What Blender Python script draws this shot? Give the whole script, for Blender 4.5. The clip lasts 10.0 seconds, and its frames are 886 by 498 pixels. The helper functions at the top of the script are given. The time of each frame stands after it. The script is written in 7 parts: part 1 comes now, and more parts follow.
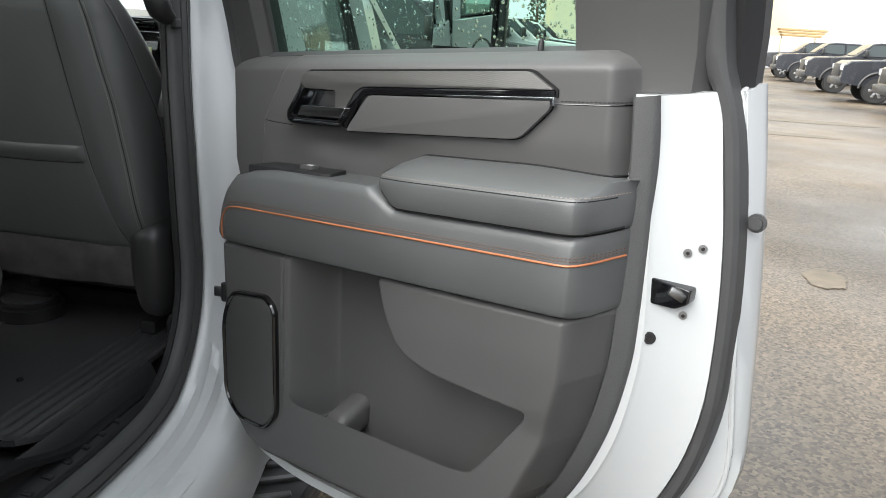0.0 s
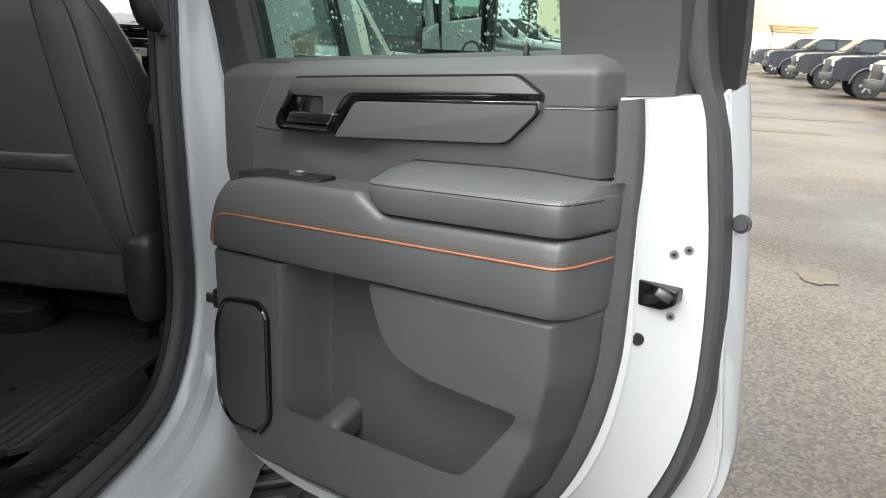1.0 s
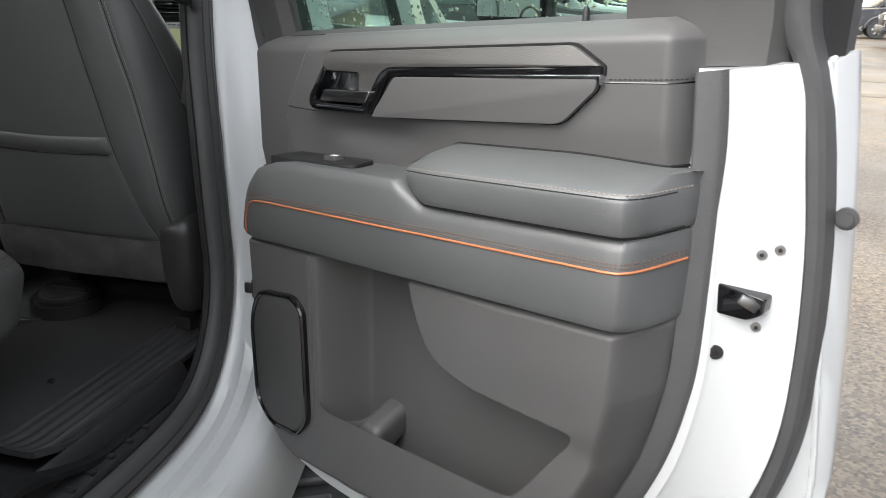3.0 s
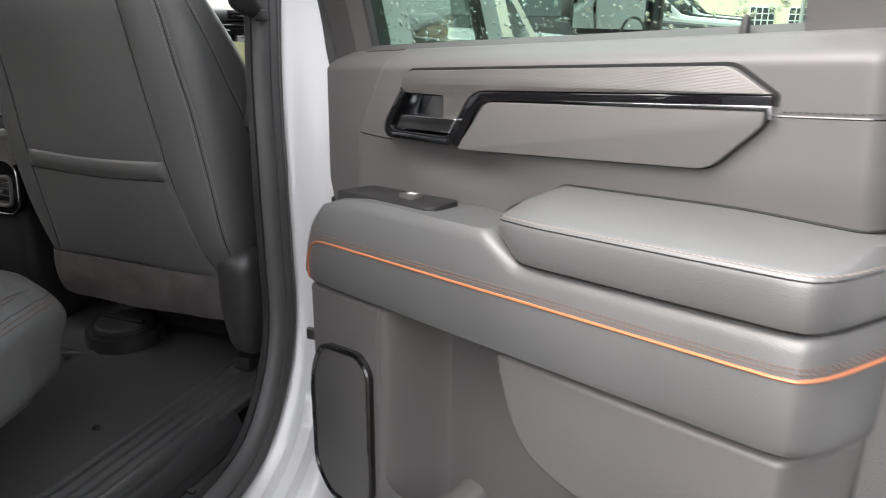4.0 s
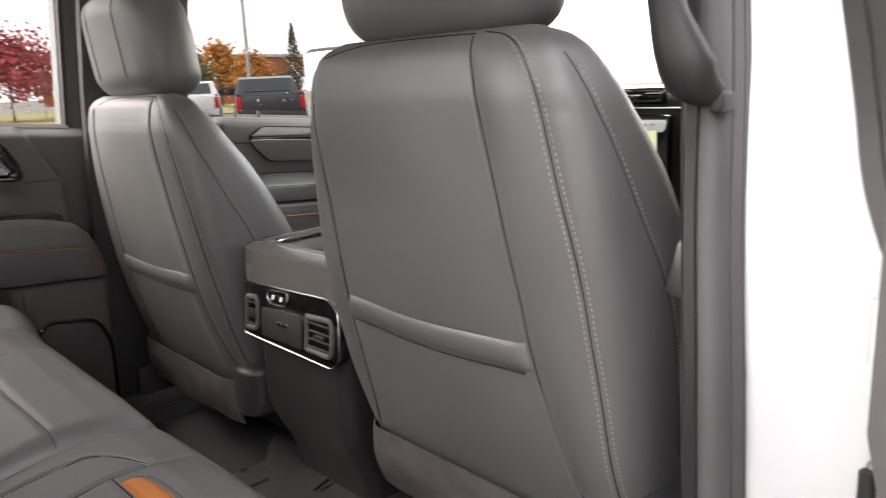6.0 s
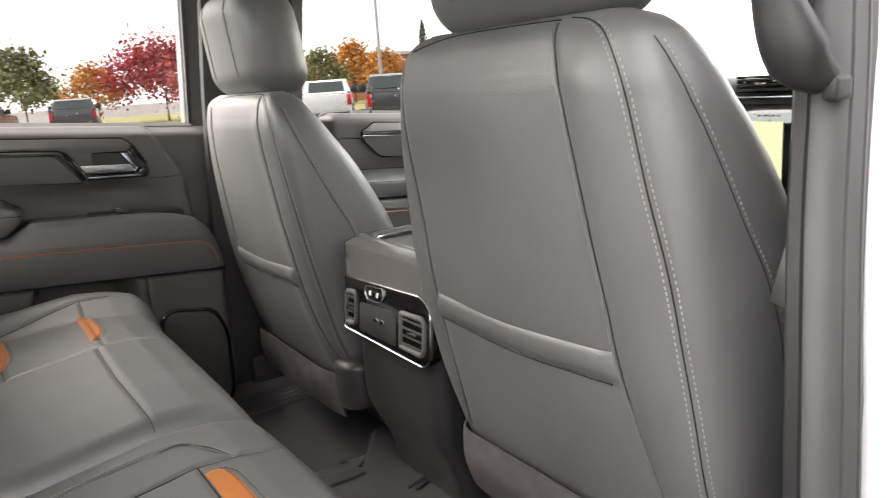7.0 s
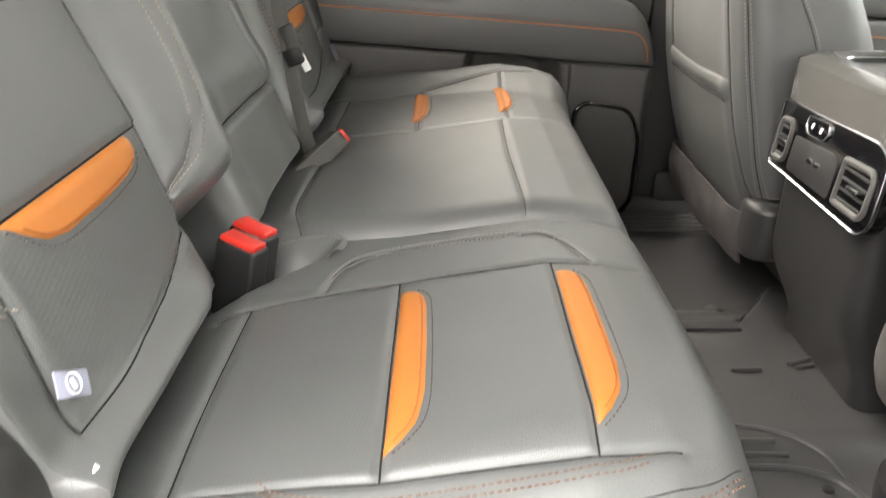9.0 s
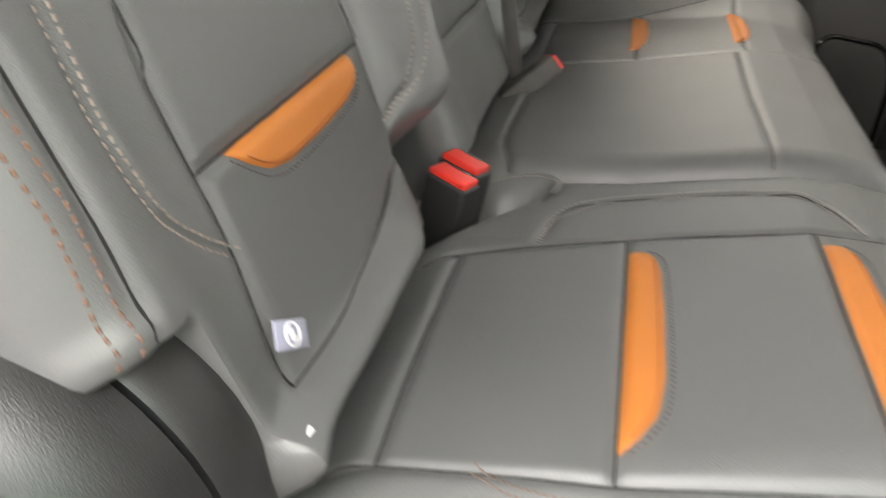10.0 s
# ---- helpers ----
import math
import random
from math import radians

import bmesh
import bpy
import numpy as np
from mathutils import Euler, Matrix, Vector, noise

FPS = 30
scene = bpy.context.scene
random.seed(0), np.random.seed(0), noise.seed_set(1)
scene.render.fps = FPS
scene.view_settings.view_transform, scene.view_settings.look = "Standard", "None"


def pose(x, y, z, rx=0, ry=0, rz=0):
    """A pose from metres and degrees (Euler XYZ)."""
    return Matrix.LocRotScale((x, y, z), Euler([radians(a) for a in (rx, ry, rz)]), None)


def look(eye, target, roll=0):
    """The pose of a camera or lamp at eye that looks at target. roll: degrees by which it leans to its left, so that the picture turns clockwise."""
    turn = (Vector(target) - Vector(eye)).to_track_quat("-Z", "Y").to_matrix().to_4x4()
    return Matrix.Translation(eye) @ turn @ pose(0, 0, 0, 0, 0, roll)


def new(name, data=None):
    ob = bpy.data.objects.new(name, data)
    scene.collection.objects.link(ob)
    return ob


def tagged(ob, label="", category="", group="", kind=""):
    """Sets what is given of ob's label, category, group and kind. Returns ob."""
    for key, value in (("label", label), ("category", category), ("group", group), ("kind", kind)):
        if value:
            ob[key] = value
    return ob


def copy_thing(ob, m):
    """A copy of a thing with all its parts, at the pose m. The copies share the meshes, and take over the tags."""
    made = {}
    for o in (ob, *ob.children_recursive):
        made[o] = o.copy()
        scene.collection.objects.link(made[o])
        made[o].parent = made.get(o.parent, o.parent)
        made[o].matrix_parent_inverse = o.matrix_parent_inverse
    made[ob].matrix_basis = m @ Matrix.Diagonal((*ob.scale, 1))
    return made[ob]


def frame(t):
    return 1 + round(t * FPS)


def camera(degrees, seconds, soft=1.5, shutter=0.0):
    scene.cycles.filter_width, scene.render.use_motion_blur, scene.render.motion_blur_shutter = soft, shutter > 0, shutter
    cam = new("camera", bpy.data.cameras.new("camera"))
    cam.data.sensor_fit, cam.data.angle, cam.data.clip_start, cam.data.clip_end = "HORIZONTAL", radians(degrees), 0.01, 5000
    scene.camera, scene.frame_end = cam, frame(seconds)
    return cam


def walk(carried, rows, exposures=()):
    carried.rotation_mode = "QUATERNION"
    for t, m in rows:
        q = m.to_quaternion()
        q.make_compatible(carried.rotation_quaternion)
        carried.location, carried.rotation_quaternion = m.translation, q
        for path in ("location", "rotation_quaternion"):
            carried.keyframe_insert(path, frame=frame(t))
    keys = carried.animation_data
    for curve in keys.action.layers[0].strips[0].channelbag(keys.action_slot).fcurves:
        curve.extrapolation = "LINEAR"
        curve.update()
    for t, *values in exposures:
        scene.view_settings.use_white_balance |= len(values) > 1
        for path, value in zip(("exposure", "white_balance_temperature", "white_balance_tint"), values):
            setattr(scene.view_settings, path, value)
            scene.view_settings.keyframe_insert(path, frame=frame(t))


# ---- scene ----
cam = camera(61.4, 10.0, soft=0.9, shutter=0.3)
PATH = [
    (0, (1.649, 0.014, 1.545), (1.331, 1.904, 0.975), 3.6),
    (0.5, (1.653, 0.013, 1.55), (1.342, 1.904, 0.979), 3.2),
    (1, (1.659, 0.011, 1.553), (1.353, 1.904, 0.985), 2.9),
    (1.5, (1.664, 0.008, 1.553), (1.361, 1.9, 0.981), 2.8),
    (2, (1.664, 0.014, 1.55), (1.348, 1.899, 0.961), 2.7),
    (2.2, (1.652, 0.021, 1.54), (1.338, 1.903, 0.942), 2.8),
    (3.3, (1.661, 0.211, 1.55), (1.126, 2.023, 0.894), 1.1),
    (3.5, (1.654, 0.245, 1.547), (1.085, 2.053, 0.908), 1.4),
    (4, (1.574, 0.351, 1.541), (0.917, 2.134, 0.918), 1.0),
    (4.5, (1.388, 0.474, 1.567), (0.678, 2.248, 0.977), 0.9),
    (5, (1.263, 0.56, 1.565), (0.466, 2.31, 1.014), 0.2),
    (5.5, (1.169, 0.716, 1.565), (0.074, 2.315, 1.069), -1.1),
    (6, (1.13, 0.842, 1.549), (-0.292, 2.178, 1.109), -2.6),
    (6.2, (1.123, 0.859, 1.543), (-0.377, 2.109, 1.109), -3.1),
    (7.3, (1.135, 0.916, 1.545), (-0.601, 1.796, 1.085), -4.5),
    (7.5, (1.104, 0.919, 1.554), (-0.711, 1.6, 1.062), -4.9),
    (8, (1.002, 0.925, 1.541), (-0.865, 1.342, 0.958), -2.6),
    (8.5, (0.965, 0.98, 1.521), (-0.9, 1.127, 0.813), -0.8),
    (9, (1.013, 0.978, 1.478), (-0.794, 0.975, 0.621), 0.2),
    (9.5, (1.027, 1.003, 1.44), (-0.71, 0.837, 0.462), 0.1),
    (10, (0.93, 0.908, 1.458), (-0.732, 0.493, 0.426), -1.0),
]
EXPOSURES = [(0.0, 1.25, 6350, 8), (2.2, 1.3, 6400, 9), (3.5, 1.72, 6500, 12), (4.5, 2.3, 6800, 18), (5.5, 2.95, 6900, 20), (6.2, 3.3, 6950, 19), (7.5, 3.85, 7050, 15), (8.5, 4.4, 7200, 13), (9.5, 4.2, 7300, 12), (10.0, 3.95, 7300, 13)]
walk(cam, [(t, look(eye, target, roll)) for t, eye, target, roll in PATH], EXPOSURES)

# ---------------------------------------------------------------- world and sun (overcast, after rain)
world = bpy.data.worlds.new("overcast")
scene.world = world
world.use_nodes = True
wn, wl = world.node_tree.nodes, world.node_tree.links
sky = wn.new("ShaderNodeTexSky")
sky.sky_type = "NISHITA"
sky.sun_disc = False
sky.sun_elevation, sky.sun_rotation = radians(42), radians(223)
sky.dust_density, sky.air_density, sky.ozone_density = 6.0, 1.0, 1.0
cloud = wn.new("ShaderNodeMix")
cloud.data_type = "RGBA"
cloud.inputs[0].default_value = 0.82
cloud.inputs[7].default_value = (9.6, 9.9, 10.2, 1)
wl.new(sky.outputs[0], cloud.inputs[6])
wl.new(cloud.outputs[2], wn["Background"].inputs[0])
wn["Background"].inputs[1].default_value = 0.115
sun_data = bpy.data.lights.new("sun", "SUN")
sun_data.energy, sun_data.angle, sun_data.color = 2.3, radians(60), (1.0, 0.97, 0.93)
sun = new("sun", sun_data)
sun.matrix_world = look((0, 0, 0), (0.50, 0.54, -0.67))

# ---------------------------------------------------------------- materials
def material(name, color, rough=0.5, metal=0.0, vary=0.12, scale=8.0, fine=220.0, bump=0.12, coat=0.0, spec=0.5, wear=0.08, weave=0.0, cells=0.0, coat_rough=0.04):
    """A surface with broad stains, fine grain and relief. cells: leather pebbles per metre; weave: ribs per metre."""
    m = bpy.data.materials.new(name)
    m.use_nodes = True
    n, l = m.node_tree.nodes, m.node_tree.links
    b = n["Principled BSDF"]
    b.inputs["Metallic"].default_value = metal
    b.inputs["Specular IOR Level"].default_value = spec
    b.inputs["Coat Weight"].default_value = coat
    b.inputs["Coat Roughness"].default_value = coat_rough
    at = n.new("ShaderNodeTexCoord")
    broad = n.new("ShaderNodeTexNoise")
    broad.inputs["Scale"].default_value, broad.inputs["Detail"].default_value = scale, 5
    grain = n.new("ShaderNodeTexNoise")
    grain.inputs["Scale"].default_value, grain.inputs["Detail"].default_value = fine, 3
    for t in (broad, grain):
        l.new(at.outputs["Object"], t.inputs["Vector"])
    both = n.new("ShaderNodeMath")
    both.operation = "MULTIPLY_ADD"
    both.inputs[1].default_value = 0.35
    l.new(grain.outputs["Fac"], both.inputs[0])
    l.new(broad.outputs["Fac"], both.inputs[2])
    tone = n.new("ShaderNodeMapRange")
    tone.inputs["From Min"].default_value, tone.inputs["From Max"].default_value = 0.4, 0.95
    tone.inputs["To Min"].default_value, tone.inputs["To Max"].default_value = 1 - vary, 1 + vary
    l.new(both.outputs[0], tone.inputs["Value"])
    col = n.new("ShaderNodeMix")
    col.data_type, col.blend_type = "RGBA", "MULTIPLY"
    col.inputs[0].default_value = 1
    col.inputs[6].default_value = (*color, 1)
    l.new(tone.outputs[0], col.inputs[7])
    l.new(col.outputs[2], b.inputs["Base Color"])
    gloss = n.new("ShaderNodeMapRange")
    gloss.inputs["From Min"].default_value, gloss.inputs["From Max"].default_value = 0.4, 0.95
    gloss.inputs["To Min"].default_value, gloss.inputs["To Max"].default_value = max(0.02, rough - wear), min(1, rough + wear)
    l.new(both.outputs[0], gloss.inputs["Value"])
    l.new(gloss.outputs[0], b.inputs["Roughness"])
    if bump:
        relief = n.new("ShaderNodeBump")
        relief.inputs["Strength"].default_value, relief.inputs["Distance"].default_value = bump, 0.001
        height = grain.outputs["Fac"]
        if cells:
            peb = n.new("ShaderNodeTexVoronoi")
            peb.inputs["Scale"].default_value = cells
            l.new(at.outputs["Object"], peb.inputs["Vector"])
            height = peb.outputs["Distance"]
        if weave:
            across = n.new("ShaderNodeVectorMath")
            across.operation = "DOT_PRODUCT"
            across.inputs[1].default_value = (0.16 * weave * 6.283, 0.72 * weave * 6.283, 0.90 * weave * 6.283)
            l.new(at.outputs["Object"], across.inputs[0])
            rib = n.new("ShaderNodeMath")
            rib.operation = "SINE"
            l.new(across.outputs["Value"], rib.inputs[0])
            height = rib.outputs[0]
            relief.inputs["Distance"].default_value = 0.0005
        l.new(height, relief.inputs["Height"])
        l.new(relief.outputs[0], b.inputs["Normal"])
    return m


def glass_material(name, tint, gloss=0.06, drops=False):
    m = bpy.data.materials.new(name)
    m.use_nodes = True
    n, l = m.node_tree.nodes, m.node_tree.links
    n.remove(n["Principled BSDF"])
    clear, shine, mixed, face = n.new("ShaderNodeBsdfTransparent"), n.new("ShaderNodeBsdfGlossy"), n.new("ShaderNodeMixShader"), n.new("ShaderNodeLayerWeight")
    fifth, fres = n.new("ShaderNodeMath"), n.new("ShaderNodeMath")
    fifth.operation, fres.operation = "POWER", "MULTIPLY_ADD"
    fifth.inputs[1].default_value, fres.inputs[1].default_value, fres.inputs[2].default_value = 5.0, 0.92, 0.05
    l.new(face.outputs["Facing"], fifth.inputs[0])
    l.new(fifth.outputs[0], fres.inputs[0])
    clear.inputs[0].default_value = (*tint, 1)
    shine.inputs["Roughness"].default_value = 0.02
    l.new(fres.outputs[0], mixed.inputs[0])
    l.new(clear.outputs[0], mixed.inputs[1])
    l.new(shine.outputs[0], mixed.inputs[2])
    l.new(mixed.outputs[0], n["Material Output"].inputs[0])
    return m


def glowing(name, color, strength):
    m = bpy.data.materials.new(name)
    m.use_nodes = True
    b = m.node_tree.nodes["Principled BSDF"]
    b.inputs["Base Color"].default_value = (*color, 1)
    b.inputs["Emission Color"].default_value = (*color, 1)
    b.inputs["Emission Strength"].default_value = strength
    return m


LEATHER = material("black_leather", (0.095, 0.098, 0.098), 0.45, vary=0.12, scale=5, fine=500, bump=0.20, cells=760, spec=0.8, coat=0.1, coat_rough=0.32)
LEATHER_WEAVE = material("ribbed_black_vinyl", (0.080, 0.083, 0.083), 0.42, vary=0.1, scale=6, fine=600, bump=0.10, weave=330, spec=0.9)
# near-black for seam lines and for shade painted into door gaps and creases
SEAM_AND_SHADE = material("black_seam_and_shade", (0.015, 0.015, 0.015), 0.7, vary=0.1, bump=0.0, spec=0.2)
GRAINED = material("black_glossy_grained_plastic", (0.016, 0.0165, 0.017), 0.30, vary=0.08, scale=5, fine=800, bump=0.18, cells=900, spec=0.6)
VINYL = material("charcoal_soft_vinyl", (0.094, 0.092, 0.091), 0.42, vary=0.07, scale=4, fine=600, bump=0.10, cells=1100, spec=0.4)
PLASTIC = material("grained_charcoal_plastic", (0.070, 0.069, 0.068), 0.55, vary=0.08, scale=4, fine=900, bump=0.25, cells=1300, spec=0.4)
PLASTIC_DARK = material("black_grained_plastic", (0.020, 0.020, 0.021), 0.5, vary=0.12, scale=5, fine=800, bump=0.2, spec=0.4)
PLASTIC_SOFT = material("satin_charcoal_plastic", (0.034, 0.034, 0.035), 0.40, vary=0.08, scale=5, fine=800, bump=0.12, spec=0.5)
STRIP = material("coarse_grey_door_edge_plastic", (0.085, 0.085, 0.086), 0.62, vary=0.1, scale=6, fine=900, bump=0.5, cells=700, spec=0.35)
PIANO = material("gloss_black", (0.006, 0.006, 0.007), 0.07, vary=0.05, bump=0.0, coat=0.6, wear=0.03)
CHROME = material("satin_chrome", (0.62, 0.63, 0.65), 0.19, 1.0, vary=0.05, bump=0.0, wear=0.05)
DARK_CHROME = material("dark_smoked_chrome", (0.50, 0.54, 0.58), 0.2, 1.0, vary=0.08, bump=0.0, wear=0.06)
BRUSHED = material("ribbed_dark_metal_film", (0.17, 0.166, 0.16), 0.38, 0.65, vary=0.1, scale=10, fine=700, bump=0.09, weave=380)
COPPER = material("copper_piping", (0.46, 0.165, 0.07), 0.42, 0.15, vary=0.08, bump=0.05)
THREAD = material("pale_grey_thread", (0.27, 0.25, 0.24), 0.8, vary=0.15, bump=0.0)
THREAD_ORANGE = material("tan_orange_thread", (0.14, 0.080, 0.055), 0.8, vary=0.15, bump=0.0)
THREAD_TAN = material("tan_thread", (0.26, 0.215, 0.185), 0.8, vary=0.15, bump=0.0)
THREAD_DARK = material("dark_thread", (0.045, 0.042, 0.042), 0.8, vary=0.15, bump=0.0)
ORANGE_DEEP = material("deep_orange_seam", (0.34, 0.10, 0.018), 0.6, vary=0.1, bump=0.0)
ORANGE = material("burnt_orange_leather", (0.44, 0.150, 0.032), 0.45, vary=0.1, scale=14, fine=500, bump=0.12, cells=900, spec=0.4)
PAINT = material("white_car_paint", (0.57, 0.585, 0.59), 0.22, vary=0.025, scale=3, fine=400, bump=0.02, coat=0.6)
RUBBER = material("black_rubber_seal", (0.060, 0.060, 0.061), 0.5, vary=0.12, scale=12, fine=500, bump=0.12, spec=0.35)
MAT_RUBBER = material("black_rubber_floor_liner", (0.052, 0.052, 0.053), 0.29, vary=0.10, scale=5, fine=420, bump=0.06, cells=420, spec=0.9, wear=0.02)
CARPET = material("black_carpet", (0.018, 0.018, 0.019), 0.95, vary=0.3, scale=30, fine=900, bump=0.8, spec=0.1)
CLOTH = material("grey_headliner_cloth", (0.70, 0.68, 0.66), 0.95, vary=0.06, scale=5, fine=900, bump=0.3, spec=0.1)
PILLAR_CLOTH = material("grey_ribbed_pillar_cloth", (0.21, 0.20, 0.19), 0.85, vary=0.08, scale=6, fine=900, bump=0.2, weave=420, spec=0.2)
POCKET = material("grey_flocked_fabric", (0.075, 0.070, 0.070), 0.9, vary=0.3, scale=25, fine=700, bump=0.6, spec=0.15)
CONSOLE_TOP = material("glossy_dark_grey_plastic", (0.11, 0.108, 0.104), 0.26, vary=0.06, scale=6, fine=500, bump=0.05, spec=0.6)
STEEL = material("bare_steel", (0.30, 0.30, 0.30), 0.35, 1.0, vary=0.15, bump=0.05)
BELT = material("grey_seat_belt_webbing", (0.10, 0.098, 0.094), 0.75, vary=0.1, scale=40, fine=900, bump=0.4, weave=500, spec=0.25)
RED = material("red_buckle_plastic", (0.62, 0.035, 0.025), 0.35, vary=0.06, bump=0.0)
LABEL = material("pale_lilac_label_cloth", (0.30, 0.31, 0.40), 0.8, vary=0.08, fine=500, bump=0.2)
WHITE_PRINT = material("white_print", (0.8, 0.8, 0.8), 0.6, vary=0.03, bump=0.0)
PANE = glass_material("clear_tinted_glass", (0.145, 0.15, 0.148))
PANE_GREEN = glass_material("green_privacy_glass", (0.34, 0.50, 0.42))
PANE_CLEAR = glass_material("clear_glass", (0.86, 0.91, 0.88))
DROP = material("water", (1.0, 1.0, 1.0), 0.02, vary=0.0, bump=0.0, wear=0.0)
DROP.node_tree.nodes["Principled BSDF"].inputs["Transmission Weight"].default_value = 1.0
DROP.node_tree.nodes["Principled BSDF"].inputs["IOR"].default_value = 1.33
MIRROR = material("mirror_glass", (0.85, 0.87, 0.87), 0.02, 1.0, vary=0.0, bump=0.0, wear=0.0)
TYRE = material("tyre_rubber", (0.022, 0.022, 0.022), 0.75, vary=0.15, bump=0.2)
ALLOY = material("machined_alloy", (0.50, 0.51, 0.52), 0.3, 0.9, vary=0.1, bump=0.0)


# ---------------------------------------------------------------- mesh helpers
BASE = {}


def thing(name, at, label, category, group="", kind=""):
    ob = new(name)
    ob.location = at
    BASE[ob.name] = Vector(at)
    ob.empty_display_size = 0.05
    return tagged(ob, label, category, group, kind)


def mesh_of(name, bm, mat, shift=None, angle=38, normals=True):
    if normals:
        bmesh.ops.recalc_face_normals(bm, faces=bm.faces[:])
    if shift is not None:
        bmesh.ops.translate(bm, verts=bm.verts[:], vec=-shift)
    me = bpy.data.meshes.new(name)
    bm.to_mesh(me)
    bm.free()
    me.materials.append(mat)
    me.shade_smooth()
    me.set_sharp_from_angle(angle=radians(angle))
    return me


def part(name, bm, mat, parent, label="", angle=38, normals=True):
    """One mesh under a thing or a part; bm is in world coordinates."""
    shift = BASE[parent.name]
    ob = new(name, mesh_of(name, bm, mat, shift, angle, normals))
    ob.parent = parent
    BASE[ob.name] = shift
    return tagged(ob, label, kind="stuff" if name in ("stitching", "rain_drops") else "")


def single(name, bm, mat, label, category, group="", kind="", angle=38, normals=True):
    ob = new(name, mesh_of(name, bm, mat, None, angle, normals))
    BASE[ob.name] = Vector((0, 0, 0))
    return tagged(ob, label, category, group, kind)


def ident(u, w, z):
    return Vector((u, w, z))


def rnd(outline, radius, n=4):
    """The corners of a closed outline, rounded. radius: one for all or a list."""
    pts, out = [Vector(p) for p in outline], []
    for i, p in enumerate(pts):
        r = radius[i] if isinstance(radius, (list, tuple)) else radius
        a, b = pts[i - 1] - p, pts[(i + 1) % len(pts)] - p
        r = min(r, a.length * 0.49, b.length * 0.49)
        if r <= 1e-5:
            out.append(tuple(p))
            continue
        p0, p2 = p + a.normalized() * r, p + b.normalized() * r
        for k in range(n + 1):
            t = k / n
            q = p0 * (1 - t) ** 2 + p * 2 * t * (1 - t) + p2 * t * t
            out.append(tuple(q))
    return out


def slab(outline, w0, w1, P=ident, bevel=0.003, seg=2, bm=None):
    """A plate with the outline (u, z) from depth w0 to w1, its front edge rounded."""
    own = bmesh.new()
    vs = [own.verts.new((u, w0, z)) for u, z in outline]
    back = own.faces.new(vs)
    made = bmesh.ops.extrude_face_region(own, geom=[back])
    front = [v for v in made["geom"] if isinstance(v, bmesh.types.BMVert)]
    for v in front:
        v.co.y = w1
    if bevel:
        fs = set(front)
        edges = [e for e in own.edges if e.verts[0] in fs and e.verts[1] in fs]
        bmesh.ops.bevel(own, geom=edges, offset=bevel, segments=seg, profile=0.5, affect="EDGES", clamp_overlap=True)
    for v in own.verts:
        v.co = P(*v.co)
    return merge(bm, own)


def merge(bm, own):
    if bm is None:
        return own
    me = bpy.data.meshes.new("tmp")
    own.to_mesh(me)
    own.free()
    bm.from_mesh(me)
    bpy.data.meshes.remove(me)
    return bm


def loft(rings, closed=True, caps=True, bm=None):
    """Quads between rings of points."""
    bm = bm or bmesh.new()
    rows = [[bm.verts.new(p) for p in ring] for ring in rings]
    n = len(rows[0])
    for a, b in zip(rows, rows[1:]):
        for i in range(n if closed else n - 1):
            j = (i + 1) % n
            bm.faces.new((a[i], a[j], b[j], b[i]))
    if caps and closed:
        bm.faces.new(rows[0][::-1])
        bm.faces.new(rows[-1])
    return bm


def tube(points, radius, sides=6, bm=None, flat=1.0, up=(0, 0, 1)):
    """A cord along points; flat squeezes it across up."""
    bm = bm or bmesh.new()
    pts = [Vector(p) for p in points]
    rings = []
    for i, p in enumerate(pts):
        d = (pts[min(i + 1, len(pts) - 1)] - pts[max(i - 1, 0)]).normalized()
        side = d.cross(Vector(up))
        side = side.normalized() if side.length > 1e-6 else d.orthogonal().normalized()
        top = side.cross(d).normalized()
        r = radius[i] if isinstance(radius, (list, tuple)) else radius
        rings.append([p + side * math.cos(a) * r + top * math.sin(a) * r * flat for a in (2 * math.pi * k / sides for k in range(sides))])
    return loft(rings, bm=bm)


def box(x0, x1, y0, y1, z0, z1, bevel=0.004, seg=2, bm=None, turn=None):
    own = bmesh.new()
    bmesh.ops.create_cube(own, size=1)
    for v in own.verts:
        v.co = Vector(((x0 + x1) / 2 + v.co.x * (x1 - x0), (y0 + y1) / 2 + v.co.y * (y1 - y0), (z0 + z1) / 2 + v.co.z * (z1 - z0)))
    if bevel:
        bmesh.ops.bevel(own, geom=own.edges[:], offset=bevel, segments=seg, profile=0.5, affect="EDGES", clamp_overlap=True)
    if turn is not None:
        bmesh.ops.transform(own, matrix=turn, verts=own.verts[:])
    return merge(bm, own)


def disc(at, axis, radius, depth, sides=20, bm=None, bevel=0.0):
    """A short cylinder from at along axis."""
    own = bmesh.new()
    bmesh.ops.create_cone(own, cap_ends=True, segments=sides, radius1=radius, radius2=radius, depth=depth)
    if bevel:
        bmesh.ops.bevel(own, geom=[e for e in own.edges if abs(e.verts[0].co.z - e.verts[1].co.z) < 1e-6], offset=bevel, segments=2, affect="EDGES", clamp_overlap=True)
    q = Vector(axis).to_track_quat("Z", "Y").to_matrix().to_4x4()
    bmesh.ops.transform(own, matrix=Matrix.Translation(Vector(at) + Vector(axis).normalized() * depth / 2) @ q, verts=own.verts[:])
    return merge(bm, own)


